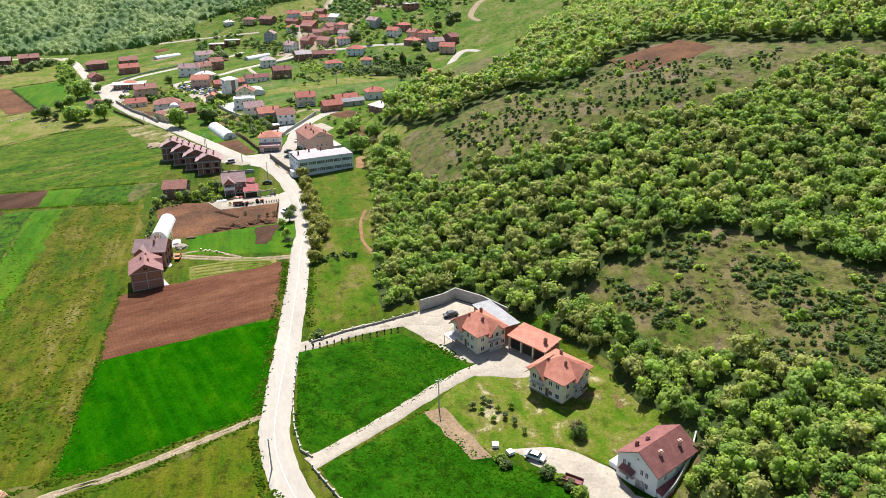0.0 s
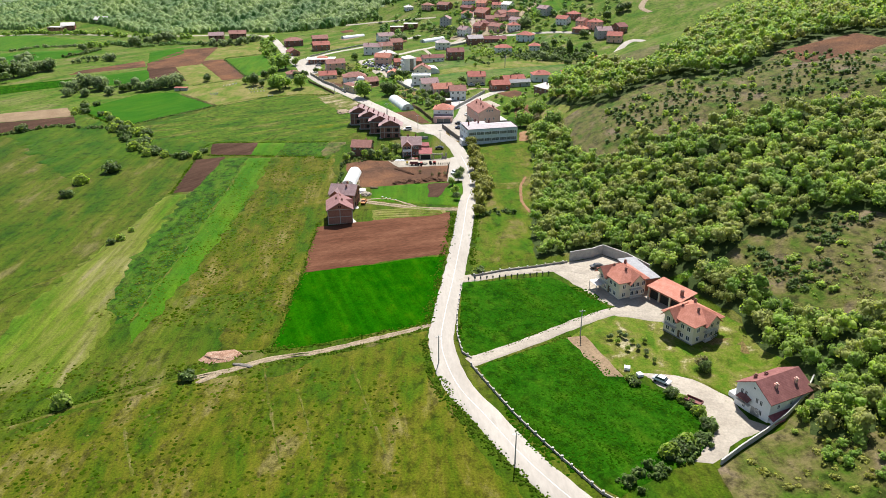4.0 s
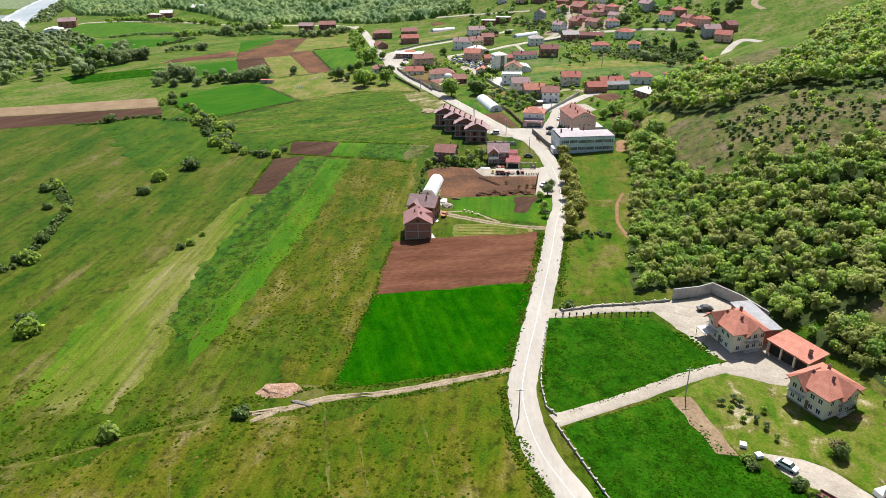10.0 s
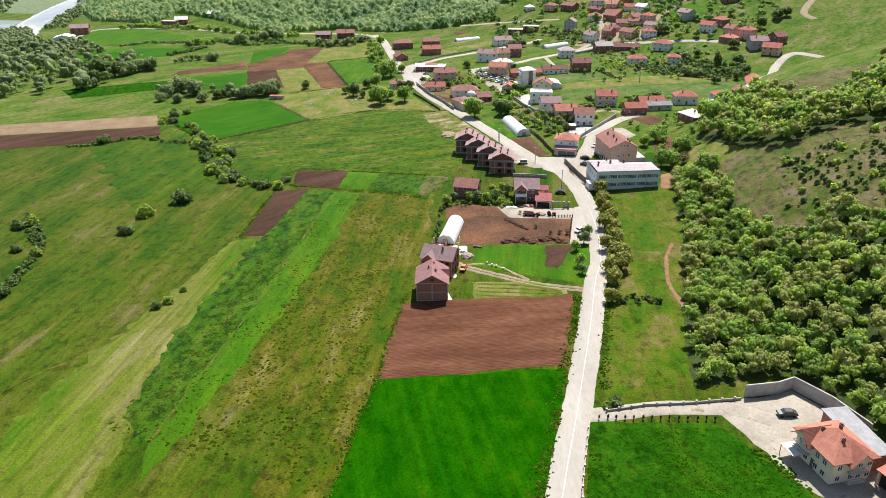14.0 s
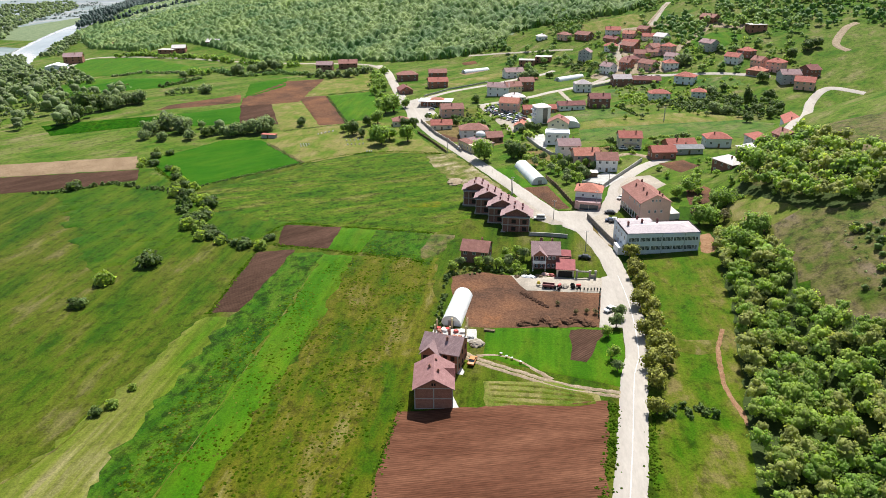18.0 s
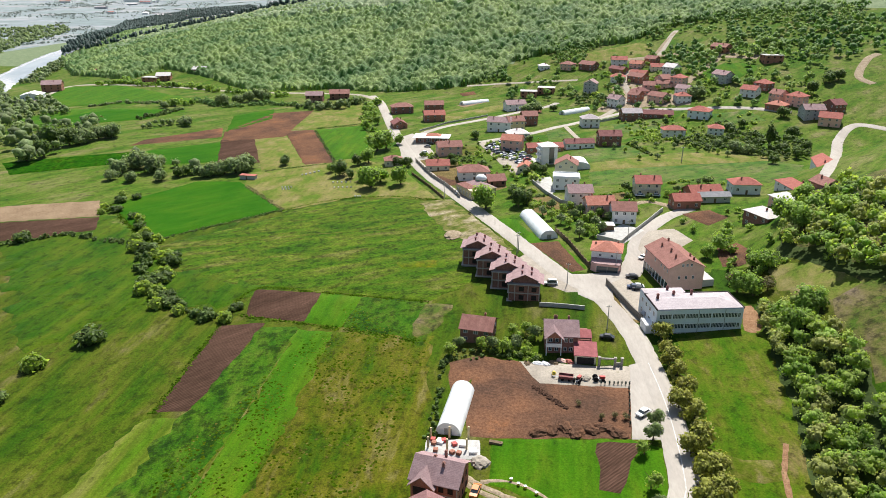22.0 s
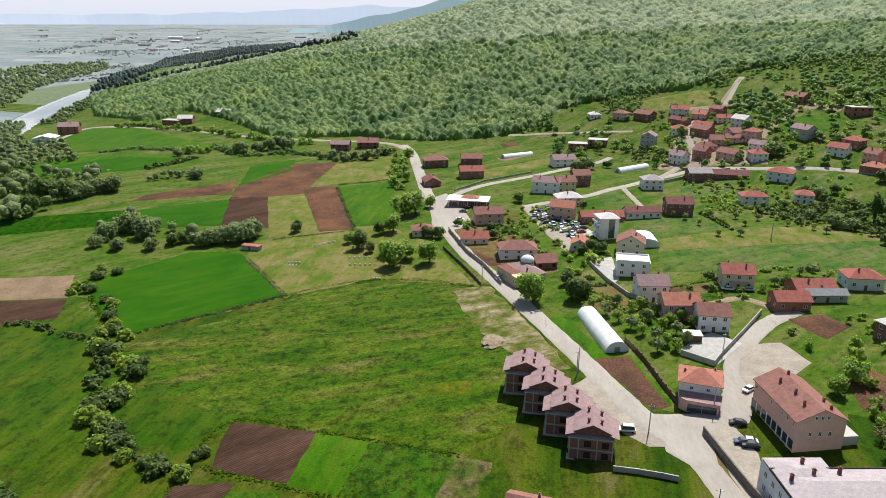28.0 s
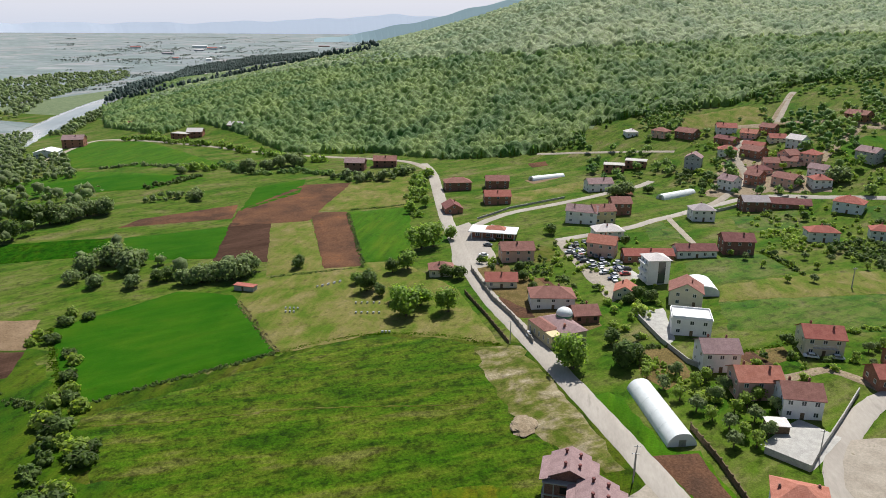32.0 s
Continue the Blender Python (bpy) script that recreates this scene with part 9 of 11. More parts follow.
tree("broad", -22, 400.7, 12.0)
tree("broad", -31.3, 314.2, 10.5)
tree("broad", -27.4, 308.2, 12.0)
tree("broad", -24.7, 315.4, 12.0)
tree("brown", -33.7, 335.2, 7.8)
tree("brown", -44.4, 342.7, 6.5)
tree("yellow", -62, 298.2, 8.1, "roadside trees")
tree("yellow", -59.8, 290.5, 6.8, "roadside trees")
tree("yellow", -55.8, 280.2, 6.8, "roadside trees")
tree("yellow", -53.2, 271.9, 8.1, "roadside trees")
tree("yellow", -50.2, 261.8, 8.1, "roadside trees")
tree("yellow", -48, 251.3, 9.5, "roadside trees")
tree("yellow", -45.6, 241.6, 9.5, "roadside trees")
tree("yellow", -43.4, 234.2, 9.5, "roadside trees")
tree("yellow", -44, 224.7, 8.1, "roadside trees")
tree("yellow", -42.6, 213.9, 6.8, "roadside trees")
tree("yellow", -46.4, 233.3, 8.1, "roadside trees")
tree("yellow", -50, 248.6, 8.1, "roadside trees")
tree("yellow", -54.1, 265.6, 8.1, "roadside trees")
tree("yellow", -58.3, 284.9, 8.1, "roadside trees")
tree("fruit", -115.8, 270.1, 5.8)
tree("fruit", -115.7, 275.6, 4.3)
tree("fruit", -108.7, 275.3, 5.8)
tree("fruit", -106.1, 276.9, 5.8)
tree("fruit", -103.1, 277.2, 5.8)
tree("fruit", -99.8, 279.7, 5.8)
tree("fruit", -99.7, 289.5, 5.8)
tree("fruit", -96.3, 286.8, 5.8)
tree("fruit", -102.8, 287.4, 5.1)
tree("fruit", -58.4, 250.5, 5.8)
tree("fruit", -59.6, 244.6, 5.1)
tree("fruit", -58.5, 256.1, 5.8)
tree("fruit", -56.8, 233.6, 5.8)
tree("fruit", -54.3, 228.5, 4.3)
tree("brown", -65.5, 256.3, 3.1)
tree("brown", -68, 256, 2.9)
tree("brown", -70.9, 254.5, 2.9)
tree("brown", -77.3, 258.3, 2.6)
tree("fruit", -126.6, 394, 5.8, "orchard trees")
tree("fruit", -121.3, 389.9, 5.8, "orchard trees")
tree("fruit", -116.2, 386, 5.8, "orchard trees")
tree("fruit", -111.4, 382.3, 5.8, "orchard trees")
tree("fruit", -107, 379.4, 5.8, "orchard trees")
tree("fruit", -102.7, 376.9, 5.8, "orchard trees")
tree("fruit", -98.7, 375.2, 5.8, "orchard trees")
tree("fruit", -119.6, 398.8, 5.8, "orchard trees")
tree("fruit", -113.6, 394.8, 5.8, "orchard trees")
tree("fruit", -107.7, 389.3, 5.8, "orchard trees")
tree("fruit", -102.4, 385.8, 5.8, "orchard trees")
tree("fruit", -97.4, 383.1, 5.8, "orchard trees")
tree("fruit", -111.1, 399.9, 5.8, "orchard trees")
tree("fruit", -106.2, 395.7, 5.8, "orchard trees")
tree("fruit", -96.9, 393.4, 6.5, "orchard trees")
tree("fruit", -92.6, 389.5, 5.8, "orchard trees")
tree("fruit", -96, 371.5, 5.8, "orchard trees")
tree("fruit", -100.9, 369.5, 5.8, "orchard trees")
tree("fruit", -99.7, 389.4, 5.8, "orchard trees")
tree("fruit", -93.7, 377.2, 5.8, "orchard trees")
tree("fruit", -117.3, 511.3, 4.3, "orchard trees")
tree("fruit", -111.1, 508.9, 4.3, "orchard trees")
tree("fruit", -104.3, 501.9, 4.3, "orchard trees")
tree("fruit", -100.7, 518.4, 4.3, "orchard trees")
tree("fruit", -93.6, 506.4, 4.3, "orchard trees")
tree("fruit", -89.4, 520.7, 4.3, "orchard trees")
tree("fruit", -84.3, 510.4, 4.3, "orchard trees")
tree("fruit", -79.6, 522.3, 4.3, "orchard trees")
tree("fruit", -94.4, 488.9, 4.3, "orchard trees")
tree("fruit", -85.5, 492.7, 4.3, "orchard trees")
tree("fruit", -66.9, 517.8, 4.3, "orchard trees")
tree("fruit", -61.7, 526.2, 4.3, "orchard trees")
tree("fruit", -56.2, 516.5, 4.3, "orchard trees")
tree("fruit", -50.9, 512.9, 4.3, "orchard trees")
tree("fruit", -74, 427.2, 4.3, "orchard trees")
tree("fruit", -70.2, 435.3, 4.3, "orchard trees")
tree("fruit", -66.1, 440.9, 4.3, "orchard trees")
tree("fruit", -62, 450.5, 4.3, "orchard trees")
tree("fruit", -57.6, 456.5, 4.3, "orchard trees")
tree("fruit", -69.6, 425.1, 3.6, "orchard trees")
tree("bush", -221.1, 242.3, 6.9)
tree("bush", -224.3, 225, 5.8)
tree("bush", -220.3, 208.1, 4.6)
tree("bush", -273.5, 311.5, 4.6)
tree("bush", -264.2, 305.3, 4.6)
tree("bush", -231, 274.6, 4.6)
tree("bush", -233.5, 284.1, 5.8)
tree("bush", -220, 267.7, 4.6)
tree("bush", -216.9, 270.4, 4.6)
tree("bush", -209.5, 266.7, 4.0)
tree("bush", -199.6, 266.5, 4.6)
tree("bush", -191.3, 265.9, 4.6)
tree("bush", -193.4, 274.6, 3.4)
tree("bush", -252.6, 301.2, 4.6)
tree("bush", -264, 199, 4.6)
tree("bush", -262, 204.9, 4.6)
tree("bush", -246.1, 183.3, 3.4)
tree("bush", -236.7, 182.9, 4.0)
tree("bush", -221.3, 159, 4.6)
tree("bush", -211.7, 143.1, 5.8)
tree("bush", -215.6, 144.3, 4.6)
tree("bush", -171.9, 109.2, 5.8)
tree("bush", -178.5, 112.3, 4.6)
tree("bush", -167.4, 171.4, 2.9)
tree("bush", -168.8, 168.4, 2.9)
tree("bush", -168.3, 179.2, 2.3)
tree("bush", -318.7, 296.1, 5.8)
tree("bush", -211.2, 127.3, 4.6)
tree("bush", -95.5, 96.7, 3.4)
tree("bush", -119.3, 80.4, 4.6)
tree("bush", -34.3, 166.9, 2.9)
tree("bush", -35.7, 165.4, 2.3)
tree("bush", 12.6, 113.5, 2.3)
tree("bush", 11.2, 115.4, 2.3)
tree("bush", 20.3, 109.9, 2.9)
tree("bush", 22.5, 108.1, 2.3)
tree("bush", 24.1, 106.8, 2.3)
tree("bush", 26, 103.7, 2.9)
tree("bush", 27.1, 99.4, 3.4)
tree("bush", 22.7, 92, 4.0)
tree("bush", 20.9, 90.3, 4.0)
tree("bush", 19.2, 88.7, 4.0)
tree("bush", 25.4, 95.2, 2.3)
tree("brown", 28.1, 122.6, 5.8)
tree("dark", 28.8, 121.5, 5.2)
tree("fruit", 6.5, 132.7, 2.3)
tree("fruit", 8.2, 131.1, 2.3)
tree("fruit", 10.3, 133.6, 2.3)
tree("fruit", 12.3, 131.2, 2.3)
tree("fruit", 13.5, 128.8, 2.3)
tree("fruit", 15.1, 132.5, 2.3)
tree("fruit", 15.4, 126.6, 2.3)
tree("fruit", 10.8, 128, 2.3)
tree("fruit", 9, 134.8, 2.3)
tree("fruit", 17.1, 123.2, 2.3)
tree("bush", -315.8, 337.6, 4.6)
tree("bush", -310, 337.7, 4.6)
tree("bush", -315.2, 333, 3.4)
tree("bush", -295.8, 334.5, 4.0)
tree("bush", -289.4, 330.7, 4.6)
tree("bush", -281.2, 323.9, 4.6)
tree("bush", -273.6, 319.5, 4.6)
tree("bush", -270.7, 315.3, 4.6)
tree("bush", -262.5, 313.7, 4.6)
tree("bush", -319.4, 349, 4.6)
tree("bush", -324.4, 355.1, 4.6)
tree("bush", -315.1, 356.3, 4.0)
tree("bush", -244.6, 299.1, 5.8)
tree("bush", -240.1, 298.1, 5.8)
tree("bush", -235.4, 287.3, 5.8)
tree("bush", -234.6, 278.7, 5.8)
tree("bush", -231.4, 274.1, 5.8)
tree("bush", -259.8, 303.9, 5.8)
tree("bush", -265, 305.1, 5.8)
tree("bush", -244.2, 302.4, 4.6)
tree("bush", -226.4, 274.1, 5.8)
tree("bush", -221.6, 274.1, 4.6)
tree("cypress", -36.5, 160.2, 1.8, "drive shrubs")
tree("cypress", -34.7, 160.9, 1.8, "drive shrubs")
tree("cypress", -32.9, 161.6, 1.8, "drive shrubs")
tree("cypress", -31.1, 162.3, 1.8, "drive shrubs")
tree("cypress", -29.3, 162.8, 1.8, "drive shrubs")
tree("cypress", -27.4, 163.4, 1.8, "drive shrubs")
tree("cypress", -25.6, 164, 1.8, "drive shrubs")
tree("cypress", -23.7, 164.6, 1.8, "drive shrubs")
tree("cypress", -21.9, 165.2, 1.8, "drive shrubs")
tree("cypress", -20, 165.8, 1.8, "drive shrubs")
tree("cypress", -18.1, 166.4, 1.8, "drive shrubs")
tree("cypress", -16.2, 167, 1.8, "drive shrubs")
tree("cypress", -14.3, 167.5, 1.8, "drive shrubs")
tree("cypress", -12.5, 168.1, 1.8, "drive shrubs")
tree("cypress", -73.8, 269.5, 1.6, "yard shrubs")
tree("cypress", -72.8, 269.8, 1.6, "yard shrubs")
tree("cypress", -71.8, 270.1, 1.6, "yard shrubs")
tree("cypress", -70.7, 270.3, 1.6, "yard shrubs")
tree("cypress", -69.7, 270.6, 1.6, "yard shrubs")
tree("cypress", -68.7, 270.9, 1.6, "yard shrubs")
tree("cypress", -67.7, 271.2, 1.6, "yard shrubs")
tree("cypress", -66.9, 271.2, 1.8, "yard shrubs")
tree("cypress", -66.5, 268.6, 1.8, "yard shrubs")
tree("cypress", -66.1, 266.1, 1.8, "yard shrubs")
tree("cypress", -65.7, 263.6, 1.8, "yard shrubs")
tree("cypress", -65.3, 261.2, 1.8, "yard shrubs")
tree("cypress", -64.9, 258.9, 1.8, "yard shrubs")
tree("cypress", -64.6, 256.6, 1.8, "yard shrubs")
tree("cypress", -64.2, 254.3, 1.8, "yard shrubs")

# ---- hedges and garden scrub
wood("hedge", "dark ditch hedge at the field edge", LEAFDARK, [(-267.8, 314.4), (-262.3, 323.8), (-256.3, 334.3), (-246.4, 349.5), (-237.2, 363.8), (-235.4, 362.6), (-244.6, 348.3), (-254.5, 333.1), (-260.3, 322.8), (-265.8, 313.2)], 0.8, 0.55, 0.25, 35, 0.198, 24, vary=0.5, keep=0.8, category="hedge", core=2)
wood("hedge", "low hedge between field and orchard meadow", LEAFBROWN, [(-236.5, 362.4), (-256.1, 375.5), (-277.8, 389.2), (-276.4, 391.4), (-254.7, 377.5), (-235.1, 364.4)], 0.8, 0.5, 0.2, 35, 0.198, 25, vary=0.5, keep=0.8, category="hedge", core=2)
wood("hedge", "low hedge round the ploughed plot", LEAFDARK, [(-308.2, 509.8), (-252.7, 441.5), (-266.1, 429.3), (-282.3, 414.4), (-283.7, 415.8), (-267.5, 430.9), (-254.5, 440.5), (-309.8, 508.6)], 0.9, 0.6, 0.25, 35, 0.198, 27, vary=0.5, keep=0.8, category="hedge", core=2)
wood("hedge", "low hedge by the road field", LEAFDARK, [(-312.3, 515.7), (-297.2, 528.1), (-287.3, 540.3), (-285.9, 539.1), (-296, 526.9), (-311.1, 514.3)], 0.9, 0.6, 0.25, 35, 0.198, 28, vary=0.5, keep=0.8, category="hedge", core=2)
wood("hedge", "hedge across the green meadow", LEAFDARK, [(-42.6, 216.9), (-34.6, 220.1), (-29.3, 220.6), (-29.1, 218.6), (-34, 218.1), (-41.8, 215.1)], 1.3, 0.99, 0.56, 35, 0.198, 30, vary=0.5, keep=0.8, category="hedge", core=2)
wood("hedge", "hedge across the green meadow", LEAFDARK, [(-41.2, 214.7), (-35.5, 217.1), (-29.7, 218.8), (-29.1, 216.6), (-34.7, 215.1), (-40.4, 212.7)], 1.4, 1.12, 0.63, 35, 0.198, 31, vary=0.5, keep=0.8, category="hedge", core=2)
wood("hedge", "roadside scrub beside the village road", LEAFYELLOW, [(-61, 299.2), (-56, 283.4), (-51.6, 269.5), (-48, 254.7), (-45.7, 241.6), (-44, 230.2), (-43.1, 223.2), (-46.1, 222.8), (-47, 229.8), (-48.7, 241.2), (-51, 254.1), (-54.4, 268.7), (-58.8, 282.4), (-63.8, 298.4)], 1.4, 1.05, 0.59, 35, 0.198, 32, vary=0.5, keep=0.8, category="hedge", core=2)
wood("hedge", "roadside weeds along the clover wall", LEAFDARK, [(8.1, 80.4), (10, 80), (15.2, 86), (21.9, 91.9), (26.6, 97.5), (29.6, 94.9), (24.7, 89.1), (18, 83.2), (12.4, 76.8), (8.1, 76.4)], 1.9, 1.49, 0.84, 35, 0.198, 33, vary=0.5, keep=0.8, category="hedge", core=2)
wood("hedge", "green scrub line at the soil yard", LEAFDARK, [(-107.8, 233.9), (-110.7, 243.5), (-113.9, 254.3), (-117, 266.3), (-118.6, 274.7), (-116.8, 275.1), (-115.2, 266.7), (-112.1, 254.7), (-108.9, 244.1), (-106, 234.5)], 1.2, 0.93, 0.52, 35, 0.198, 35, vary=0.5, keep=0.8, category="hedge", core=2)
wood("hedge", "garden scrub beside the greenhouse", LEAF, [(-132.7, 409.2), (-121.7, 402), (-111.8, 395.5), (-105, 392.7), (-107.4, 387.1), (-114.8, 390.3), (-124.9, 397), (-135.9, 404.2)], 1.6, 1.24, 0.70, 35, 0.198, 36, vary=0.5, keep=0.8, category="hedge", core=2)
wood("hedge", "stream-side green scrub", LEAFDARK, [(-273.5, 313.7), (-259.3, 305), (-230.2, 279.8), (-213.5, 272.1), (-196.7, 269.4), (-193.5, 273.4), (-189.3, 269.2), (-196.1, 263.4), (-215.3, 266.3), (-233.6, 275), (-262.9, 300.2), (-276.7, 308.5)], 2.6, 1.98, 1.12, 52, 0.198, 37, vary=0.5, keep=0.5, category="hedge", core=2)
wood("hedge", "ditch scrub in the west meadow", LEAFDARK, [(-199.1, 113.9), (-216.1, 129.7), (-215.6, 141.9), (-226.2, 161.6), (-238.3, 184.6), (-270.6, 207.3), (-268.2, 210.5), (-235.5, 187.4), (-222.6, 163.4), (-211.8, 143.1), (-212.7, 131.7), (-196.3, 116.9)], 1.8, 1.36, 0.77, 44, 0.198, 38, vary=0.5, keep=0.8, category="hedge", core=2)
wood("hedge", "field-edge scrub line", LEAFDARK, [(-334.4, 284.8), (-319.6, 294.8), (-308.1, 310.5), (-274.3, 309.1), (-274.5, 306.1), (-307.1, 307.7), (-317.4, 292.6), (-332.8, 282.4)], 1.8, 1.36, 0.77, 39, 0.198, 39, vary=0.5, keep=0.8, category="hedge", core=2)
wood("hedge", "thicket beside the hill road", LEAFHILL, [(-479, 593.3), (-431.9, 570.8), (-415.9, 577.8), (-401.1, 592.2), (-375.6, 592.9), (-375.4, 584.9), (-398.3, 584.8), (-411.5, 571.2), (-433.7, 563), (-482.4, 586.1)], 3.6, 2.79, 1.57, 44, 0.198, 40, vary=0.5, keep=0.8, category="hedge", core=2)
wood("hedge", "thicket beside the hill road", LEAFDARK, [(-463.5, 507.6), (-459.1, 526.9), (-461.3, 551.9), (-455.3, 552.5), (-453.1, 526.5), (-457.7, 506.2)], 2.8, 2.17, 1.22, 44, 0.198, 41, vary=0.5, keep=0.8, category="hedge", core=2)
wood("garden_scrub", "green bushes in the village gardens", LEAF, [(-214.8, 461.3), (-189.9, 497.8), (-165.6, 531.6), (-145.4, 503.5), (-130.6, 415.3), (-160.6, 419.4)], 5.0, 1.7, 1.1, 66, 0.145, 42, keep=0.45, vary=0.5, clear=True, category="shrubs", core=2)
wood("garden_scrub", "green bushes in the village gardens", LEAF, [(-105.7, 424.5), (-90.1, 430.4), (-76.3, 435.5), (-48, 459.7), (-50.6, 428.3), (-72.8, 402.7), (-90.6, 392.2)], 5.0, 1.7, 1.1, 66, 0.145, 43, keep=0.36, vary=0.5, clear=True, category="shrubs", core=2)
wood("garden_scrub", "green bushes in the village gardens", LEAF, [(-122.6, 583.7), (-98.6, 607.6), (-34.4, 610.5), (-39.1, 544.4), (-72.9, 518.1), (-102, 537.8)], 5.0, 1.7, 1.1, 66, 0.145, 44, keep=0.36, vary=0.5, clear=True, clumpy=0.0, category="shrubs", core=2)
wood("garden_trees", "dark garden trees in the village", LEAFDARK, [(-214.8, 461.3), (-189.9, 497.8), (-165.6, 531.6), (-145.4, 503.5), (-130.6, 415.3), (-160.6, 419.4)], 8, 2.6, 2.6, 110, 0.119, 45, keep=0.4, vary=0.5, clear=True, category="shrubs", core=2)
wood("garden_trees", "dark garden trees in the village", LEAFDARK, [(-105.7, 424.5), (-90.1, 430.4), (-76.3, 435.5), (-48, 459.7), (-50.6, 428.3), (-72.8, 402.7), (-90.6, 392.2)], 8, 2.6, 2.6, 110, 0.119, 46, keep=0.32, vary=0.5, clear=True, category="shrubs", core=2)
wood("garden_trees", "dark garden trees in the village", LEAFDARK, [(-122.6, 583.7), (-98.6, 607.6), (-34.4, 610.5), (-39.1, 544.4), (-72.9, 518.1), (-102, 537.8)], 8, 2.6, 2.6, 110, 0.119, 47, keep=0.32, vary=0.5, clear=True, clumpy=0.0, category="shrubs", core=2)
wood("garden_trees", "green trees between the upper houses", LEAFHILL, [(-201.3, 592.5), (-179.7, 648.2), (-145.9, 617.1), (-33.6, 625.5), (1, 638.1), (14.4, 749.8), (-85.7, 774.9), (-161.3, 750.2), (-197.4, 723.6), (-231, 691.7)], 10, 3.6, 3.4, 57, 0.172, 48, keep=0.5, vary=0.5, clumpy=0.0, clear=True, category="trees", core=2)
wood("garden_trees", "green trees and scrub on the village slope", LEAFMID, [(-66.1, 401.7), (-53.8, 362.2), (-43.1, 336.5), (-39.8, 350.2), (-22.2, 333.2), (-6.3, 340.7), (2.3, 388.7), (-26.4, 387.1), (-40.6, 429.7)], 6.5, 2.4, 2.2, 79, 0.145, 49, keep=0.5, vary=0.5, clear=True, clumpy=-0.05, category="trees", core=2)
wood("riverside_thicket", "tall grey-green willow wood in the meadows", LEAFGREY, [(-534.9, 338), (-473.4, 351.4), (-449.6, 373.8), (-424.4, 385.9), (-429.1, 438.6), (-475.3, 480.8), (-536.9, 475.3), (-632.3, 525.8), (-762.9, 569), (-753.2, 485.8)], 8, 5.0, 5.5, 41, 0.195, 50, keep=0.62, vary=0.45, clumpy=-0.1)
wood("riverside_thicket", "willow scrub along the field stream", LEAFGREY, [(-350.3, 372.1), (-354.8, 392), (-327.1, 388.9), (-319, 399.5), (-296.4, 408.9), (-294.4, 417.1), (-312.6, 434.2), (-326, 416), (-355, 416.8), (-382.4, 424), (-382.8, 405.3)], 6, 3.6, 3.2, 64, 0.165, 51, keep=0.5, vary=0.5, clumpy=-0.05)

# ---- woods and gardens round the upper village
wood("hill_wood", "broad-leaved wood above the village", LEAFHILL, [(-278.9, 694.4), (-254.1, 691.2), (-232.1, 700.7), (-249.5, 725.8), (-263.9, 758.7), (-252.9, 791.6), (-222.8, 792.5), (-203.6, 732.1), (-175.8, 725.3), (-179.4, 757.5), (-159.6, 782.9), (-168.2, 806.7), (-141, 808.4), (-137, 778.3), (-117.2, 790.8), (-111.8, 824.7), (-65.3, 834.7), (-7.1, 820.2), (41, 822.2), (49.4, 885.8), (-75.1, 880.4), (-161.9, 825.3), (-247.4, 773.3), (-282.4, 729)], 5.2, 3.3, 3.2, 10, 0.22, 52, lobes=4, vary=0.45, core=2, clear=True)
wood("village_thicket", "leafy thicket on the slope above the houses", LEAFHILL, [(-114.3, 742.4), (-106.2, 760.7), (-70.9, 749.7), (-67.9, 713.3), (-82.6, 692.4), (-105.3, 708.9)], 5.0, 2.8, 2.6, 22, 0.165, 53, keep=0.8, vary=0.5, lobes=4, clear=True)
wood("village_thicket", "scrubby thicket on the upper slope", LEAFHILL, [(-104, 837.2), (-65.6, 849.2), (-6.6, 828.5), (41, 822.2), (29.6, 734), (-12.2, 736.5), (-34.6, 760.8), (-56.5, 768.4), (-80, 785.2), (-105.1, 796.4)], 5.5, 2.6, 2.0, 19, 0.165, 54, keep=0.6, vary=0.5, lobes=4, clumpy=-0.15, clear=True)
wood("scrub", "dark shrubs on a grassy hump", LEAFDARK, [(-251.3, 731.3), (-262.9, 758.9), (-251.1, 785.5), (-221.7, 784.5), (-208.8, 738.5)], 9, 1.8, 1.0, 14, 0.26, 55, keep=0.5, vary=0.5, category="shrubs")
wood("garden_trees", "row of garden trees behind the houses", LEAFDARK, [(-173.2, 660.7), (-160.3, 672.9), (-148.7, 651.2), (-133.8, 648.5), (-137.9, 629.9), (-159.9, 633.5)], 5, 2.6, 2.4, 52, 0.132, 56, keep=0.7, vary=0.5, clear=True, lobes=5, core=2, category="trees")
wood("garden_trees", "green garden trees between the clustered houses", LEAF, [(-163.9, 711.5), (-147.3, 733.6), (-106, 717), (-68.7, 686.4), (-66.8, 629.8), (-97.7, 627.7), (-148.3, 629.5), (-162.5, 683.8)], 7, 2.2, 2.0, 48, 0.132, 57, keep=0.45, vary=0.5, clear=True, lobes=5, core=2, category="trees")
wood("garden_trees", "green garden trees beside the hill lane", LEAF, [(-66.8, 629.8), (-61.8, 676), (-36.1, 691.3), (-15.4, 682.7), (4.8, 670.8), (0.8, 628.2), (-37.6, 623.1)], 7.5, 2.4, 2.2, 48, 0.132, 58, keep=0.45, vary=0.5, clear=True, lobes=5, core=2, category="trees")
wood("orchard_bed", "dense green shrub rows in a fenced garden", LEAFDARK, [(-79.7, 551.8), (-54.7, 567.6), (-48.3, 532.9), (-60.4, 519.8), (-65.1, 519.5)], 2.4, 1.2, 0.9, 22, 0.195, 59, keep=0.85, vary=0.4, category="shrubs")
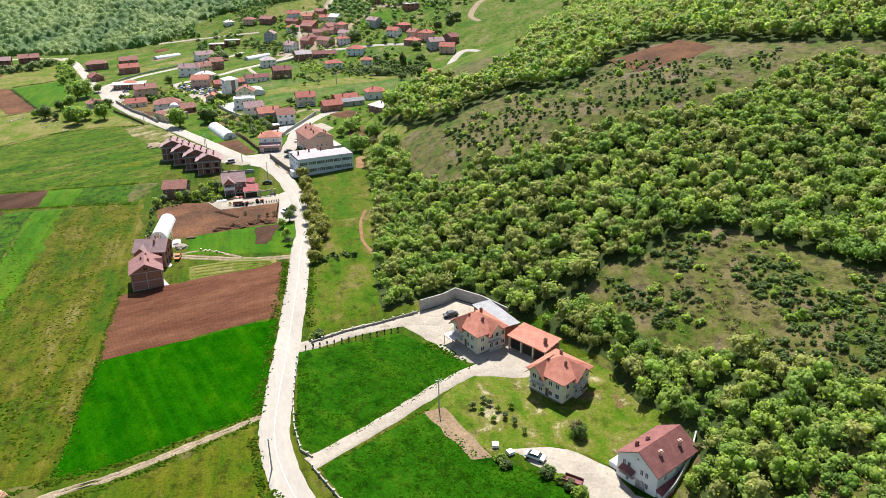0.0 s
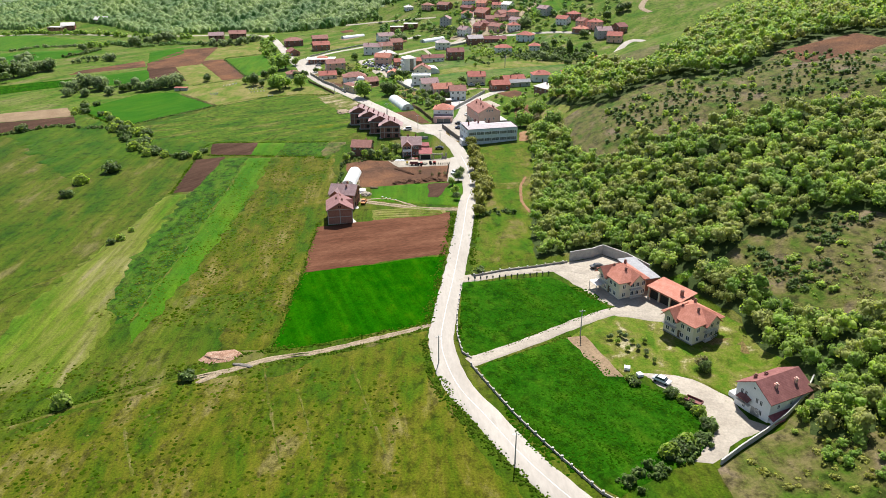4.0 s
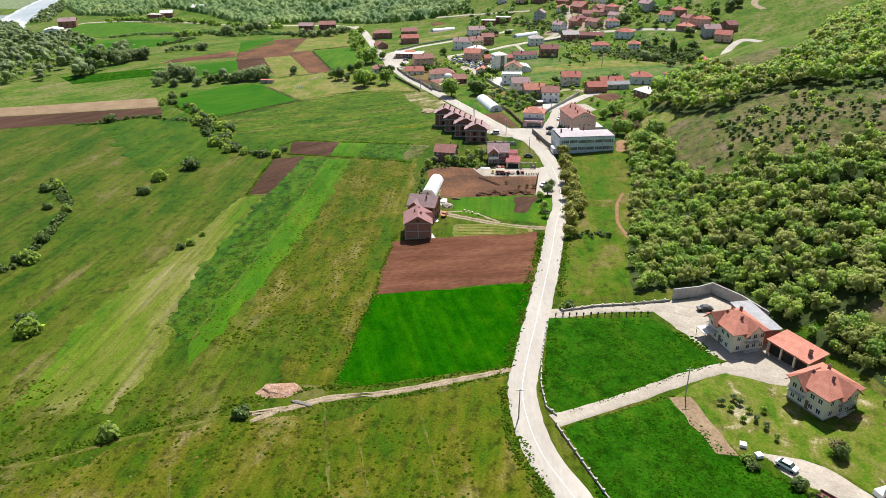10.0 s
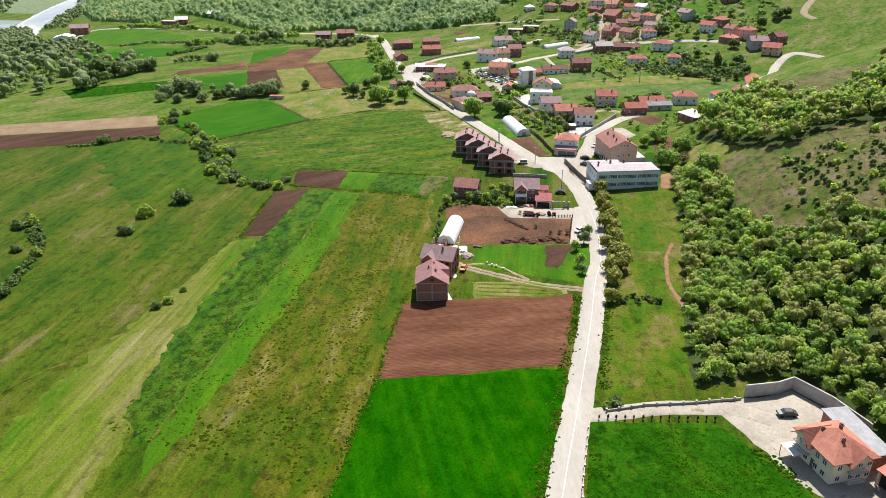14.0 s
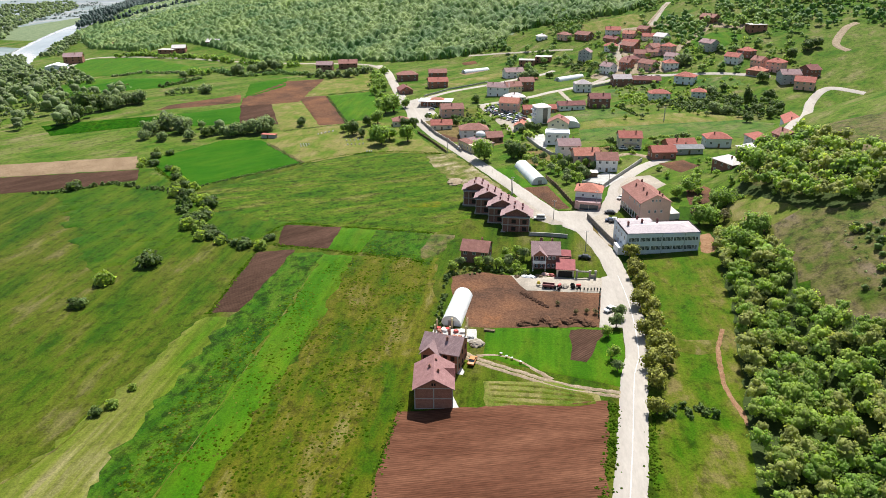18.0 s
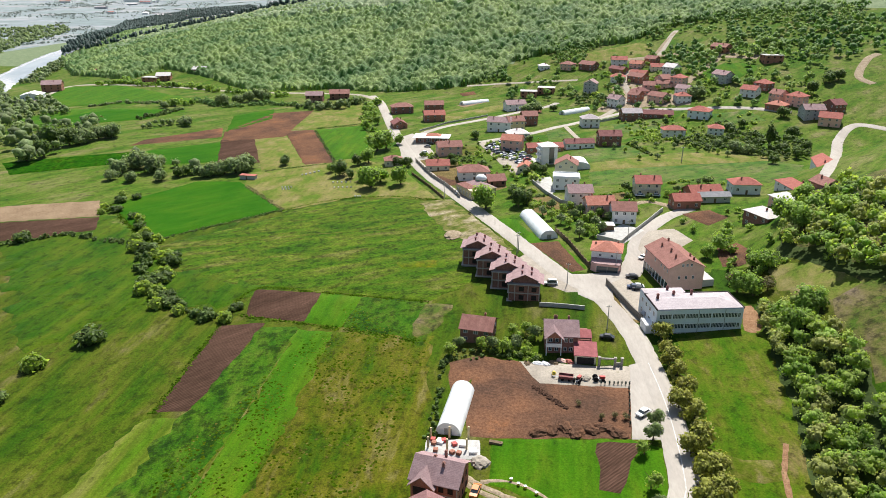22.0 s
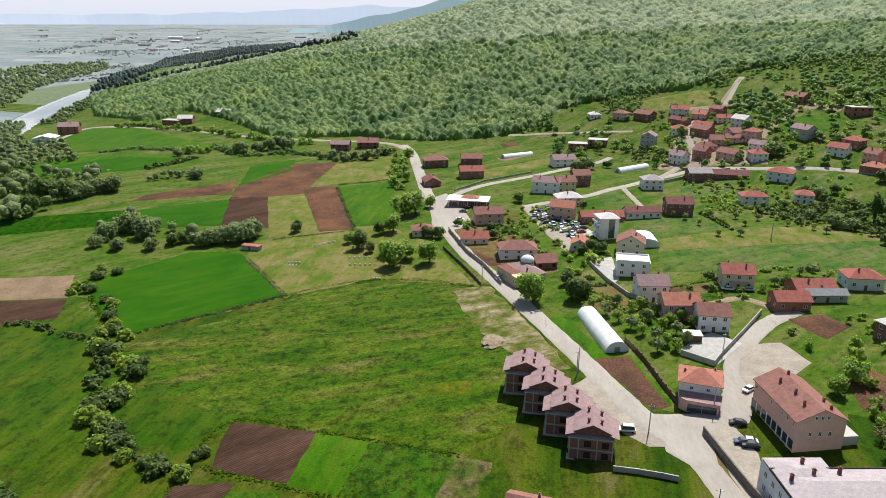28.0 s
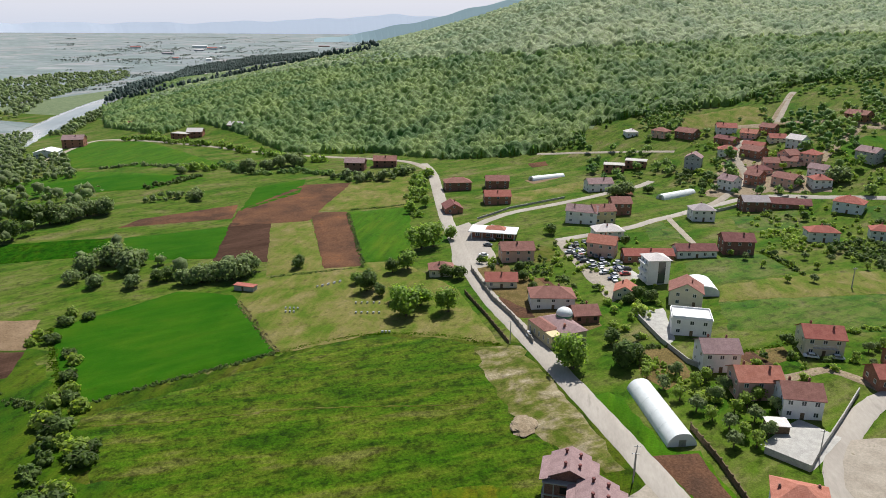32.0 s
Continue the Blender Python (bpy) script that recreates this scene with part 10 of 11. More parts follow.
wood("orchard_bed", "leafy fruit bushes in a village garden", LEAF, [(-108.4, 550.4), (-93.2, 571.8), (-85.6, 536.7), (-102.5, 520.4)], 3.6, 1.6, 1.3, 28, 0.18, 60, keep=0.7, vary=0.5, category="shrubs")
wood("garden_trees", "dark bank of trees beside the meadow", LEAFDARK, [(-55, 551.8), (-41.5, 577.9), (-22, 574.2), (-5.5, 566.7), (-11.5, 521.8), (-27.6, 514), (-44.3, 519.8)], 4.6, 2.4, 2.2, 57, 0.132, 61, keep=0.75, vary=0.5, clear=True, lobes=5, core=2, category="trees")
wood("garden_trees", "leafy garden trees by the car park", LEAF, [(-152.5, 457.7), (-141.6, 469.4), (-131.7, 453.1), (-134.5, 434.7), (-144.6, 438)], 3.6, 2.0, 1.8, 57, 0.132, 62, keep=0.8, vary=0.5, clear=True, lobes=5, core=2, category="trees")
wood("garden_scrub", "weedy shrubs along the village meadow edge", LEAFDARK, [(-106.2, 530.1), (-88.5, 503.3), (-89.1, 498.2), (-106.5, 523)], 2.2, 1.0, 0.6, 30, 0.185, 63, keep=0.9, vary=0.5, category="shrubs", core=2)
wood("garden_scrub", "leafy garden bushes between the brick houses", LEAF, [(-108.3, 283.6), (-94.4, 289.7), (-90.9, 274.9), (-96.8, 273.6), (-104.4, 273.2)], 2.6, 1.3, 1.0, 66, 0.132, 64, keep=0.75, vary=0.5, clear=True, category="shrubs", core=2)
wood("garden_scrub", "dark garden shrubs beside the soil yard", LEAFDARK, [(-115.8, 270.1), (-112.8, 276.5), (-109, 276), (-97, 277), (-91.5, 276), (-91.8, 273.9), (-106, 272.6), (-112.7, 267.7)], 2.0, 1.1, 0.8, 57, 0.145, 65, keep=0.8, vary=0.5, category="shrubs", core=2)
wood("garden_scrub", "leafy garden bushes below the roadside houses", LEAFDARK, [(-198.4, 465.9), (-189.2, 481.6), (-178.1, 467.4), (-180.2, 456.3), (-191.4, 454.7)], 2.4, 1.1, 0.8, 48, 0.145, 66, keep=0.7, vary=0.5, clear=True, category="shrubs", core=2)
wood("hedge", "dark hedge below the dry garden plot", LEAFDARK, [(-133.6, 412.3), (-128.7, 415.1), (-123.8, 418), (-123, 416.6), (-127.9, 413.7), (-132.8, 410.9)], 1.1, 0.87, 0.49, 35, 0.198, 67, vary=0.5, keep=0.8, category="hedge", core=2)
wood("hedge", "leafy hedge beside the cream house", LEAF, [(-77.1, 448), (-71.3, 453.9), (-65, 458.2), (-63.6, 456.2), (-69.7, 452.1), (-75.3, 446.4)], 1.4, 1.12, 0.63, 35, 0.198, 70, vary=0.5, keep=0.8, category="hedge", core=2)
for poly_, seed_, r_ in (
        ([(-649, 640), (-632, 655), (-576, 639), (-537, 644), (-488, 627), (-452, 620), (-427, 616), (-410, 622), (-411, 630), (-428, 625), (-452, 629), (-488, 636), (-538, 654), (-577, 650), (-633, 666), (-655, 646)], 81, 2.3),
        ([(-376, 578), (-358, 574), (-338, 574), (-326, 590), (-322, 612), (-330, 622), (-338, 612), (-334, 596), (-343, 586), (-364, 588)], 82, 2.5),
        ([(-263, 514), (-284, 538), (-304, 585), (-318, 622), (-325, 622), (-313, 588), (-293, 541), (-272, 514)], 83, 2.3),
        ([(-432, 481), (-418, 490), (-414, 512), (-423, 516), (-428, 500), (-436, 488)], 84, 1.9),
        ([(-484, 556), (-472, 557), (-462, 570), (-470, 576)], 85, 2.3)):
    wood("hedge", "bushes and small trees at the foot of the far hill", LEAFMID if seed_ % 2 else LEAFGREY, poly_, 4.4, r_ * 1.35, r_ * 1.1, 56, 0.22, seed_, vary=0.55, keep=0.75, category="hedge", core=2)
wood("hedge", "leafy bushes along the river road", LEAFGREY, [(-550, 544), (-536.5, 564.7), (-503.2, 566.7), (-491.7, 580.5), (-487.1, 576.5), (-501.2, 561.1), (-533.9, 559.3), (-545, 540.8)], 2.4, 1.86, 1.05, 39, 0.198, 71, vary=0.5, keep=0.8, category="hedge", core=2)

# ---- water, walls, cars and poles
ribbon("river", "broad bright river in the plain", WATER, [(-705, 556), (-752, 592.7), (-848, 685.6), (-891, 752.3), (-925, 811.2), (-950, 860.2), (-995, 943.9), (-1110, 1075), (-1294.9, 1271.7), (-1420, 1450), (-1500, 1640), (-1596.5, 1835.7), (-1642.2, 1962)], 30, 0.9, wobble=1.5, gap=8.0, widths=(40, 40, 38, 32, 24, 16, 14, 16, 26, 28, 26, 26, 24), category="river")
wall_run("fence", "low pale wall with stone posts along the clover field", STONE, [(-27.1, 114.6), (-21.4, 107), (-13.9, 97), (-6, 87.9), (0.9, 80.7), (5.5, 75.9), (9.2, 73.7)], 0.55, posts=3.0, post_mat=CONCRETE, thick=0.25)
wall_run("wall", "low pale wall with stone posts beside the road", STONE, [(-38, 155.8), (-35.6, 138.1), (-33.4, 127.9), (-30.4, 119.8), (-27.6, 117.6)], 0.55, posts=3.0, post_mat=CONCRETE)
wall_run("wall", "stone kerb wall with posts along the drive", STONE, [(-35.4, 163.3), (-27.6, 168.3), (-17.8, 172.4), (-7.4, 177.7)], 0.7, posts=3.0, post_mat=CONCRETE)
wall_run("wall", "tall grey concrete retaining wall in a corner", CONCRETE, [(-6.8, 178.9), (-0, 182.5), (3.5, 185.7), (11, 180.3), (17.7, 172.7)], 3.4, thick=0.3, sink=1.0)
wall_run("wall", "low pale wall along the lane below the white house", CONCRETE, [(50.4, 114.5), (47.4, 108.5), (43.4, 103.7), (38.7, 99.4), (33.2, 93.7), (28.5, 88.1)], 1.3, thick=0.3)
wall_run("wall", "dark stone retaining wall beside the school", STONEDARK, [(-83.5, 330.8), (-77, 320.2), (-71.5, 311.4), (-68.5, 307.3)], 2.2, thick=0.35, sink=1.5)
wall_run("wall", "dark panel fence along the garden", WOOD, [(-111.4, 373.5), (-103.5, 362.4), (-96.3, 350.2), (-91.2, 342)], 1.6, posts=3.0)
wall_run("wall", "dark wall along the road", STONE, [(-210.3, 454.8), (-190, 429.7), (-178.2, 418.6), (-164, 402.1)], 1.8, posts=4.0)
wall_run("wall", "dark roadside fence below the meadow trees", WOOD, [(-202.2, 431.8), (-186.2, 415.6), (-171.2, 399.3)], 1.2, posts=3.0)
wall_run("wall", "grey wall round a paved yard", CONCRETE, [(-138, 434), (-127.5, 419), (-117.8, 408.2), (-110.1, 404.5)], 1.6, thick=0.3)
wall_run("wall", "tall grey yard wall", CONCRETE, [(-94.2, 370.1), (-84.4, 366.6), (-82.8, 373.7), (-77.8, 391.8), (-73.6, 408.2)], 1.8, thick=0.3)
wall_run("wall", "grey wall along the village lane", CONCRETE, [(-239.1, 523.8), (-231.8, 550.6), (-211.8, 581.5)], 1.0)
wall_run("wall", "grey wall across the village", CONCRETE, [(-138.8, 572.4), (-119.4, 608.3), (-99.5, 619.1)], 1.6)
car(18.6, 115.2, 150, PAINTS[0][0], "white saloon car parked on the grass verge")
car(2, 174.9, 20, PAINTS[2][0], "black car parked in the walled yard")
car(-76.6, 293.6, 5, PAINTS[2][0], "black car parked by the brick house")
car(-61.8, 259.7, 60, PAINTS[0][0], "white car parked at the roadside")
car(-101, 324.4, 20, PAINTS[0][0], "white van parked beside the row houses", van=True)
car(-74.3, 330, 15, PAINTS[3][0], "dark blue parked car on the gravel")
car(-72.6, 329.2, 15, PAINTS[2][0], "black parked car on the gravel")
car(-76, 338, 15, PAINTS[2][0], "black parked car on the gravel")
car(-73.1, 330.8, 15, PAINTS[0][0], "white parked car on the gravel")
car(-74.5, 355.6, 60, PAINTS[0][0], "white parked car on the gravel")
car(-167.4, 407, 120, PAINTS[1][0], "silver parked car on the gravel")
car(-174.1, 484.9, 130, PAINTS[5][0], "grey parked car on the gravel")
car(-176.5, 486.7, 130, PAINTS[2][0], "black parked car on the gravel")
car(-156, 478.6, 40, PAINTS[3][0], "dark blue parked car on the gravel")
car(-172.7, 484.5, 30, PAINTS[2][0], "black parked car on the gravel")
car(-174.7, 501.9, 120, PAINTS[2][0], "black parked car on the gravel")
car(-175.6, 490.5, 120, PAINTS[0][0], "white parked car on the gravel")
car(-155.1, 469.6, 130, PAINTS[1][0], "silver parked car on the gravel")
car(-175.9, 494.1, 30, PAINTS[2][0], "black parked car on the gravel")
car(-181.9, 496.7, 120, PAINTS[1][0], "silver parked car on the gravel")
car(-168.3, 488.6, 130, PAINTS[5][0], "grey parked car on the gravel")
car(-176.6, 491.1, 30, PAINTS[0][0], "white parked car on the gravel")
car(-180.5, 501.9, 120, PAINTS[5][0], "grey parked car on the gravel")
car(-159.5, 471.1, 40, PAINTS[0][0], "white parked car on the gravel")
car(-168.2, 481, 130, PAINTS[2][0], "black parked car on the gravel")
car(-175.9, 493.2, 35, PAINTS[3][0], "dark blue parked car on the gravel")
car(-161.4, 473.6, 120, PAINTS[0][0], "white parked car on the gravel")
car(-155, 476.6, 120, PAINTS[1][0], "silver parked car on the gravel")
car(-178, 505.6, 120, PAINTS[5][0], "grey parked car on the gravel")
car(-181.4, 497.8, 30, PAINTS[2][0], "black parked car on the gravel")
car(-157.8, 484.5, 30, PAINTS[3][0], "dark blue parked car on the gravel")
car(-172.2, 499.9, 130, PAINTS[0][0], "white parked car on the gravel")
car(-172.2, 484.7, 130, PAINTS[2][0], "black parked car on the gravel")
car(-177.3, 493.6, 40, PAINTS[3][0], "dark blue parked car on the gravel")
car(-163.1, 478.6, 130, PAINTS[1][0], "silver parked car on the gravel")
car(-169.7, 494.3, 120, PAINTS[0][0], "white parked car on the gravel")
car(-167.5, 480.4, 40, PAINTS[0][0], "white parked car on the gravel")
car(-180, 489.9, 40, PAINTS[1][0], "silver parked car on the gravel")
car(-161.9, 480.6, 35, PAINTS[1][0], "silver parked car on the gravel")
car(-171.2, 480.8, 35, PAINTS[2][0], "black parked car on the gravel")
car(-157.2, 473.5, 40, PAINTS[5][0], "grey parked car on the gravel")
car(-175.1, 492.5, 130, PAINTS[0][0], "white parked car on the gravel")
car(-174.6, 491.8, 130, PAINTS[1][0], "silver parked car on the gravel")
car(-165.7, 475.3, 120, PAINTS[2][0], "black parked car on the gravel")
car(-173.9, 486.7, 40, PAINTS[4][0], "red parked car on the gravel")
car(-154.7, 466, 30, PAINTS[3][0], "dark blue parked car on the gravel")
car(-163, 490.4, 130, PAINTS[0][0], "white parked car on the gravel")
car(-165.7, 476.1, 40, PAINTS[1][0], "silver parked car on the gravel")
car(-170.7, 492.2, 120, PAINTS[4][0], "red parked car on the gravel")
car(-164.6, 485.6, 120, PAINTS[3][0], "dark blue parked car on the gravel")
car(-152.5, 478.2, 30, PAINTS[2][0], "black parked car on the gravel")
car(-151.7, 472.3, 30, PAINTS[4][0], "red parked car on the gravel")
car(-153.9, 464.8, 120, PAINTS[0][0], "white parked car on the gravel")
car(-154.2, 475.3, 130, PAINTS[5][0], "grey parked car on the gravel")
car(-157.6, 483.7, 40, PAINTS[0][0], "white parked car on the gravel")
car(-225.6, 512, 10, PAINTS[0][0], "white parked car on the gravel")
car(-223.6, 503.8, 10, PAINTS[2][0], "black parked car on the gravel")
car(-218.1, 493.2, 10, PAINTS[2][0], "black parked car on the gravel")
car(-216.7, 485.9, 10, PAINTS[5][0], "grey parked car on the gravel")
car(-212.8, 472.4, 10, PAINTS[0][0], "white parked car on the gravel")
car(-85.4, 425, 10, PAINTS[0][0], "white parked car on the gravel")
car(-78.7, 426.6, 10, PAINTS[1][0], "silver parked car on the gravel")
pole(-77.6, 299.5, 8)
pole(-1.2, 133.2, 8)
pole(-35.4, 114.3, 8)
pole(-11.8, 81, 8)
pole(-119.6, 346.3, 8)
pole(-170.8, 399.5, 8)
pole(-82.2, 341.2, 8)
pole(-119.9, 349.2, 8)
pole(-72.9, 493.3, 8)
pole(-82.7, 372.2, 8)
pole(-73.1, 492.5, 8)
pole(-95.8, 325.9, 8)

# ---- yard things
mixer(-86.3, 269.4, 20)
trailer(-82.9, 268.8, 10)
tractor(-79.7, 268.8, 80, RED_P)
tractor(-74.8, 271.2, 20, RED_P)
heap("grey rubble mound in the yard", -77.9, 270.8, 1.6, 1.2, 1.0, GRAVEL, 3)
heap("loose red-brown soil mound at the yard edge", -83.7, 244.4, 2.6, 1.7, 1.1, SOILRED, 5)
heap("loose red-brown soil mound at the yard edge", -81.1, 246.4, 2.6, 1.7, 1.1, SOILRED, 6)
heap("loose red-brown soil mound at the yard edge", -78.5, 248.5, 2.6, 1.7, 1.1, SOILRED, 7)
heap("loose red-brown soil mound at the yard edge", -75.2, 247.4, 2.6, 1.7, 1.1, SOILRED, 8)
heap("loose red-brown soil mound at the yard edge", -72.5, 249.4, 2.6, 1.7, 1.1, SOILRED, 9)
heap("loose red-brown soil mound at the yard edge", -69.9, 251.4, 2.6, 1.7, 1.1, SOILRED, 10)
heap("loose red-brown soil mound at the yard edge", -66.6, 250.3, 2.6, 1.7, 1.1, SOILRED, 11)
heap("dark mound of dug soil", -89.9, 262.5, 0.9, 0.7, 0.5, SOILDARK, 25)
heap("dark mound of dug soil", -88.7, 262, 0.9, 0.7, 0.5, SOILDARK, 26)
heap("dark mound of dug soil", -87.5, 261.5, 0.9, 0.7, 0.5, SOILDARK, 27)
heap("dark mound of dug soil", -87.3, 260.7, 0.9, 0.7, 0.5, SOILDARK, 28)
heap("dark mound of dug soil", -86.1, 260.3, 0.9, 0.7, 0.5, SOILDARK, 29)
heap("dark mound of dug soil", -84.9, 259.8, 0.9, 0.7, 0.5, SOILDARK, 30)
heap("dark mound of dug soil", -84.7, 259, 0.9, 0.7, 0.5, SOILDARK, 31)
heap("dark mound of dug soil", -83.5, 258.6, 0.9, 0.7, 0.5, SOILDARK, 32)
heap("dark mound of dug soil", -82.4, 258.1, 0.9, 0.7, 0.5, SOILDARK, 33)
heap("dark mound of dug soil", -82.2, 257.3, 0.9, 0.7, 0.5, SOILDARK, 34)
heap("dark mound of dug soil", -81.1, 256.9, 0.9, 0.7, 0.5, SOILDARK, 35)
heap("dark mound of dug soil", -80, 256.4, 0.9, 0.7, 0.5, SOILDARK, 36)
heap("pale gravel mound by the house", -93, 229.6, 2.2, 2.0, 1.2, GRAVEL, 50)
block_stack(-105.2, 232.1, 0, W_BRICK, "stack of red hollow bricks on a pallet")
block_stack(-103.9, 229.9, 17, W_BRICK, "stack of red hollow bricks on a pallet")
block_stack(-103.4, 233.7, 34, RED_P, "stack of red hollow bricks on a pallet")
block_stack(-100.6, 233.3, 51, RED_P, "stack of red hollow bricks on a pallet")
block_stack(-100, 230.4, 68, W_BRICK, "stack of red hollow bricks on a pallet")
block_stack(-98.5, 230.6, 85, W_BRICK, "stack of red hollow bricks on a pallet")
block_stack(-105.9, 233.2, 102, RED_P, "stack of red hollow bricks on a pallet")
block_stack(-104.1, 233.2, 0, W_WHITE, "stack of white aerated blocks on a pallet", 1.8, 1.8, 0.9)
block_stack(-98.7, 234, 11, W_WHITE, "stack of white aerated blocks on a pallet", 1.8, 1.8, 0.9)
block_stack(-95.7, 232.4, 22, W_WHITE, "stack of white aerated blocks on a pallet", 1.8, 1.8, 0.9)
part("post", boxes((-0.2, -0.2, -0.3, 0.2, 0.2, 3.2)), W_YELLOW, base("brick_pillar", "bare ochre brick pillar of a started building", "pillar", -106.7, 233.8, 8))
part("post", boxes((-0.2, -0.2, -0.3, 0.2, 0.2, 3.2)), W_YELLOW, base("brick_pillar", "bare ochre brick pillar of a started building", "pillar", -102.8, 235.7, 8))
part("post", boxes((-0.2, -0.2, -0.3, 0.2, 0.2, 3.2)), W_YELLOW, base("brick_pillar", "bare ochre brick pillar of a started building", "pillar", -98.6, 237.2, 8))
part("post", boxes((-0.2, -0.2, -0.3, 0.2, 0.2, 3.2)), W_YELLOW, base("brick_pillar", "bare ochre brick pillar of a started building", "pillar", -106, 230.5, 8))
part("post", boxes((-0.2, -0.2, -0.3, 0.2, 0.2, 3.2)), W_YELLOW, base("brick_pillar", "bare ochre brick pillar of a started building", "pillar", -97.4, 232.7, 8))
part("post", boxes((-0.2, -0.2, -0.3, 0.2, 0.2, 3.2)), W_YELLOW, base("brick_pillar", "bare ochre brick pillar of a started building", "pillar", -101.6, 231.2, 8))
patch("concrete_slab", "pale concrete slab of a started building", CONCRETE, [(-106.9, 232.9), (-96.3, 236.6), (-94.4, 231.2), (-105.1, 228)], 0.3, 0.05, category="slab")
beehive(-84.9, 226.4, 0, YELLOW_P)
beehive(-83, 225.5, 20, YELLOW_P)
beehive(-81.4, 225.1, 40, YELLOW_P)
beehive(-78.7, 224.1, 60, YELLOW_P)
block_stack(-91.9, 237.3, 5, WOOD, "stack of timber planks on the grass", 3.2, 1.0, 0.6)
car(-90.8, 220.2, 95, ORANGE_P, "small orange site dumper by the brick house")
heap("mound of building rubble beside the yard", -94.8, 273.5, 1.5, 0.9, 0.7, WOOD, 60)
heap("mound of building rubble beside the yard", -91.9, 274.1, 1.5, 0.9, 0.7, W_WHITE, 61)
heap("mound of building rubble beside the yard", -89.9, 274.5, 1.5, 0.9, 0.7, W_WHITE, 62)
heap("mound of building rubble beside the yard", -87.8, 275.8, 1.5, 0.9, 0.7, WOOD, 63)
heap("mound of building rubble beside the yard", -86.1, 277.6, 1.5, 0.9, 0.7, W_SALMON, 64)
heap("mound of building rubble beside the yard", -84, 277.7, 1.5, 0.9, 0.7, R_RED, 65)
wall_run("wall", "low concrete retaining wall at the row house", CONCRETE, [(-100.6, 307.8), (-95.3, 308.8), (-90.2, 309.4), (-86.4, 309.6)], 1.4, thick=0.3)
beehive(-258.2, 414.6, 0, W_WHITE)
beehive(-256.9, 415.9, 13, W_WHITE)
beehive(-257, 416.7, 26, W_WHITE)
beehive(-255.7, 418, 39, W_WHITE)
beehive(-255.7, 418.8, 52, W_WHITE)
beehive(-254.4, 420.2, 65, W_WHITE)
beehive(-254.4, 421, 78, W_WHITE)
beehive(-253.1, 422.4, 91, W_WHITE)
beehive(-253.2, 423.2, 104, W_WHITE)
beehive(-256, 392.7, 0, W_WHITE)
beehive(-254.6, 393.3, 23, W_WHITE)
beehive(-253.2, 393.9, 46, W_WHITE)
beehive(-251.8, 394.4, 69, W_WHITE)
beehive(-253.9, 390.1, 92, W_WHITE)
beehive(-252.5, 390.7, 115, W_WHITE)
beehive(-251.1, 391.2, 138, W_WHITE)
beehive(-235.1, 407.2, 0, W_WHITE)
beehive(-233, 408, 31, W_WHITE)
beehive(-231, 408.8, 62, W_WHITE)
beehive(-228.9, 409.7, 93, W_WHITE)
beehive(-226.9, 410.5, 124, W_WHITE)
beehive(-230.1, 399.8, 155, W_WHITE)
beehive(-228.2, 400.6, 186, W_WHITE)
beehive(-226.2, 401.4, 217, W_WHITE)
beehive(-224.2, 402.2, 248, W_WHITE)
beehive(-222.3, 403, 279, W_WHITE)
beehive(-212.9, 390.1, 0, W_WHITE)
beehive(-211.8, 390.6, 31, W_WHITE)
beehive(-210.7, 391, 62, W_WHITE)
shed("small red-roofed field shed", -286.7, 398.9, 10, 8.5, 3, 2.2, CONCRETE, R_RED)
shed("small open shed with pale roof", -94, 378.6, 20, 5, 4, 2.4, WOOD, R_PALE)
heap("pale gravel mound on the sandy verge", -149.9, 357.6, 5.0, 3.6, 1.0, DIRT, 80)
heap("pinkish rubble mound in the meadow", -92.5, 107.3, 4.2, 2.0, 0.7, REDRUBBLE, 81)
heap("grey stone mound by the farm track", -90.1, 97.6, 3.2, 0.9, 0.25, DIRT, 82)
heap("dark stone mound by the farm track", -84.4, 104.5, 3.0, 0.7, 0.45, STONEDARK, 83)
block_stack(10.7, 119.4, 0, W_WHITE, "white garden table on the grass", 1.4, 1.4, 0.8)
block_stack(13.6, 117, 30, W_WHITE, "white garden table on the grass", 1.4, 1.4, 0.8)
trailer(25, 107.6, -30)
heap("reddish firewood pile behind the white house", 49.2, 111.1, 1.2, 2.6, 1.5, LEAFBROWN, 84)
# ---------------------------------------------------------------- grass tussocks and the far backdrop


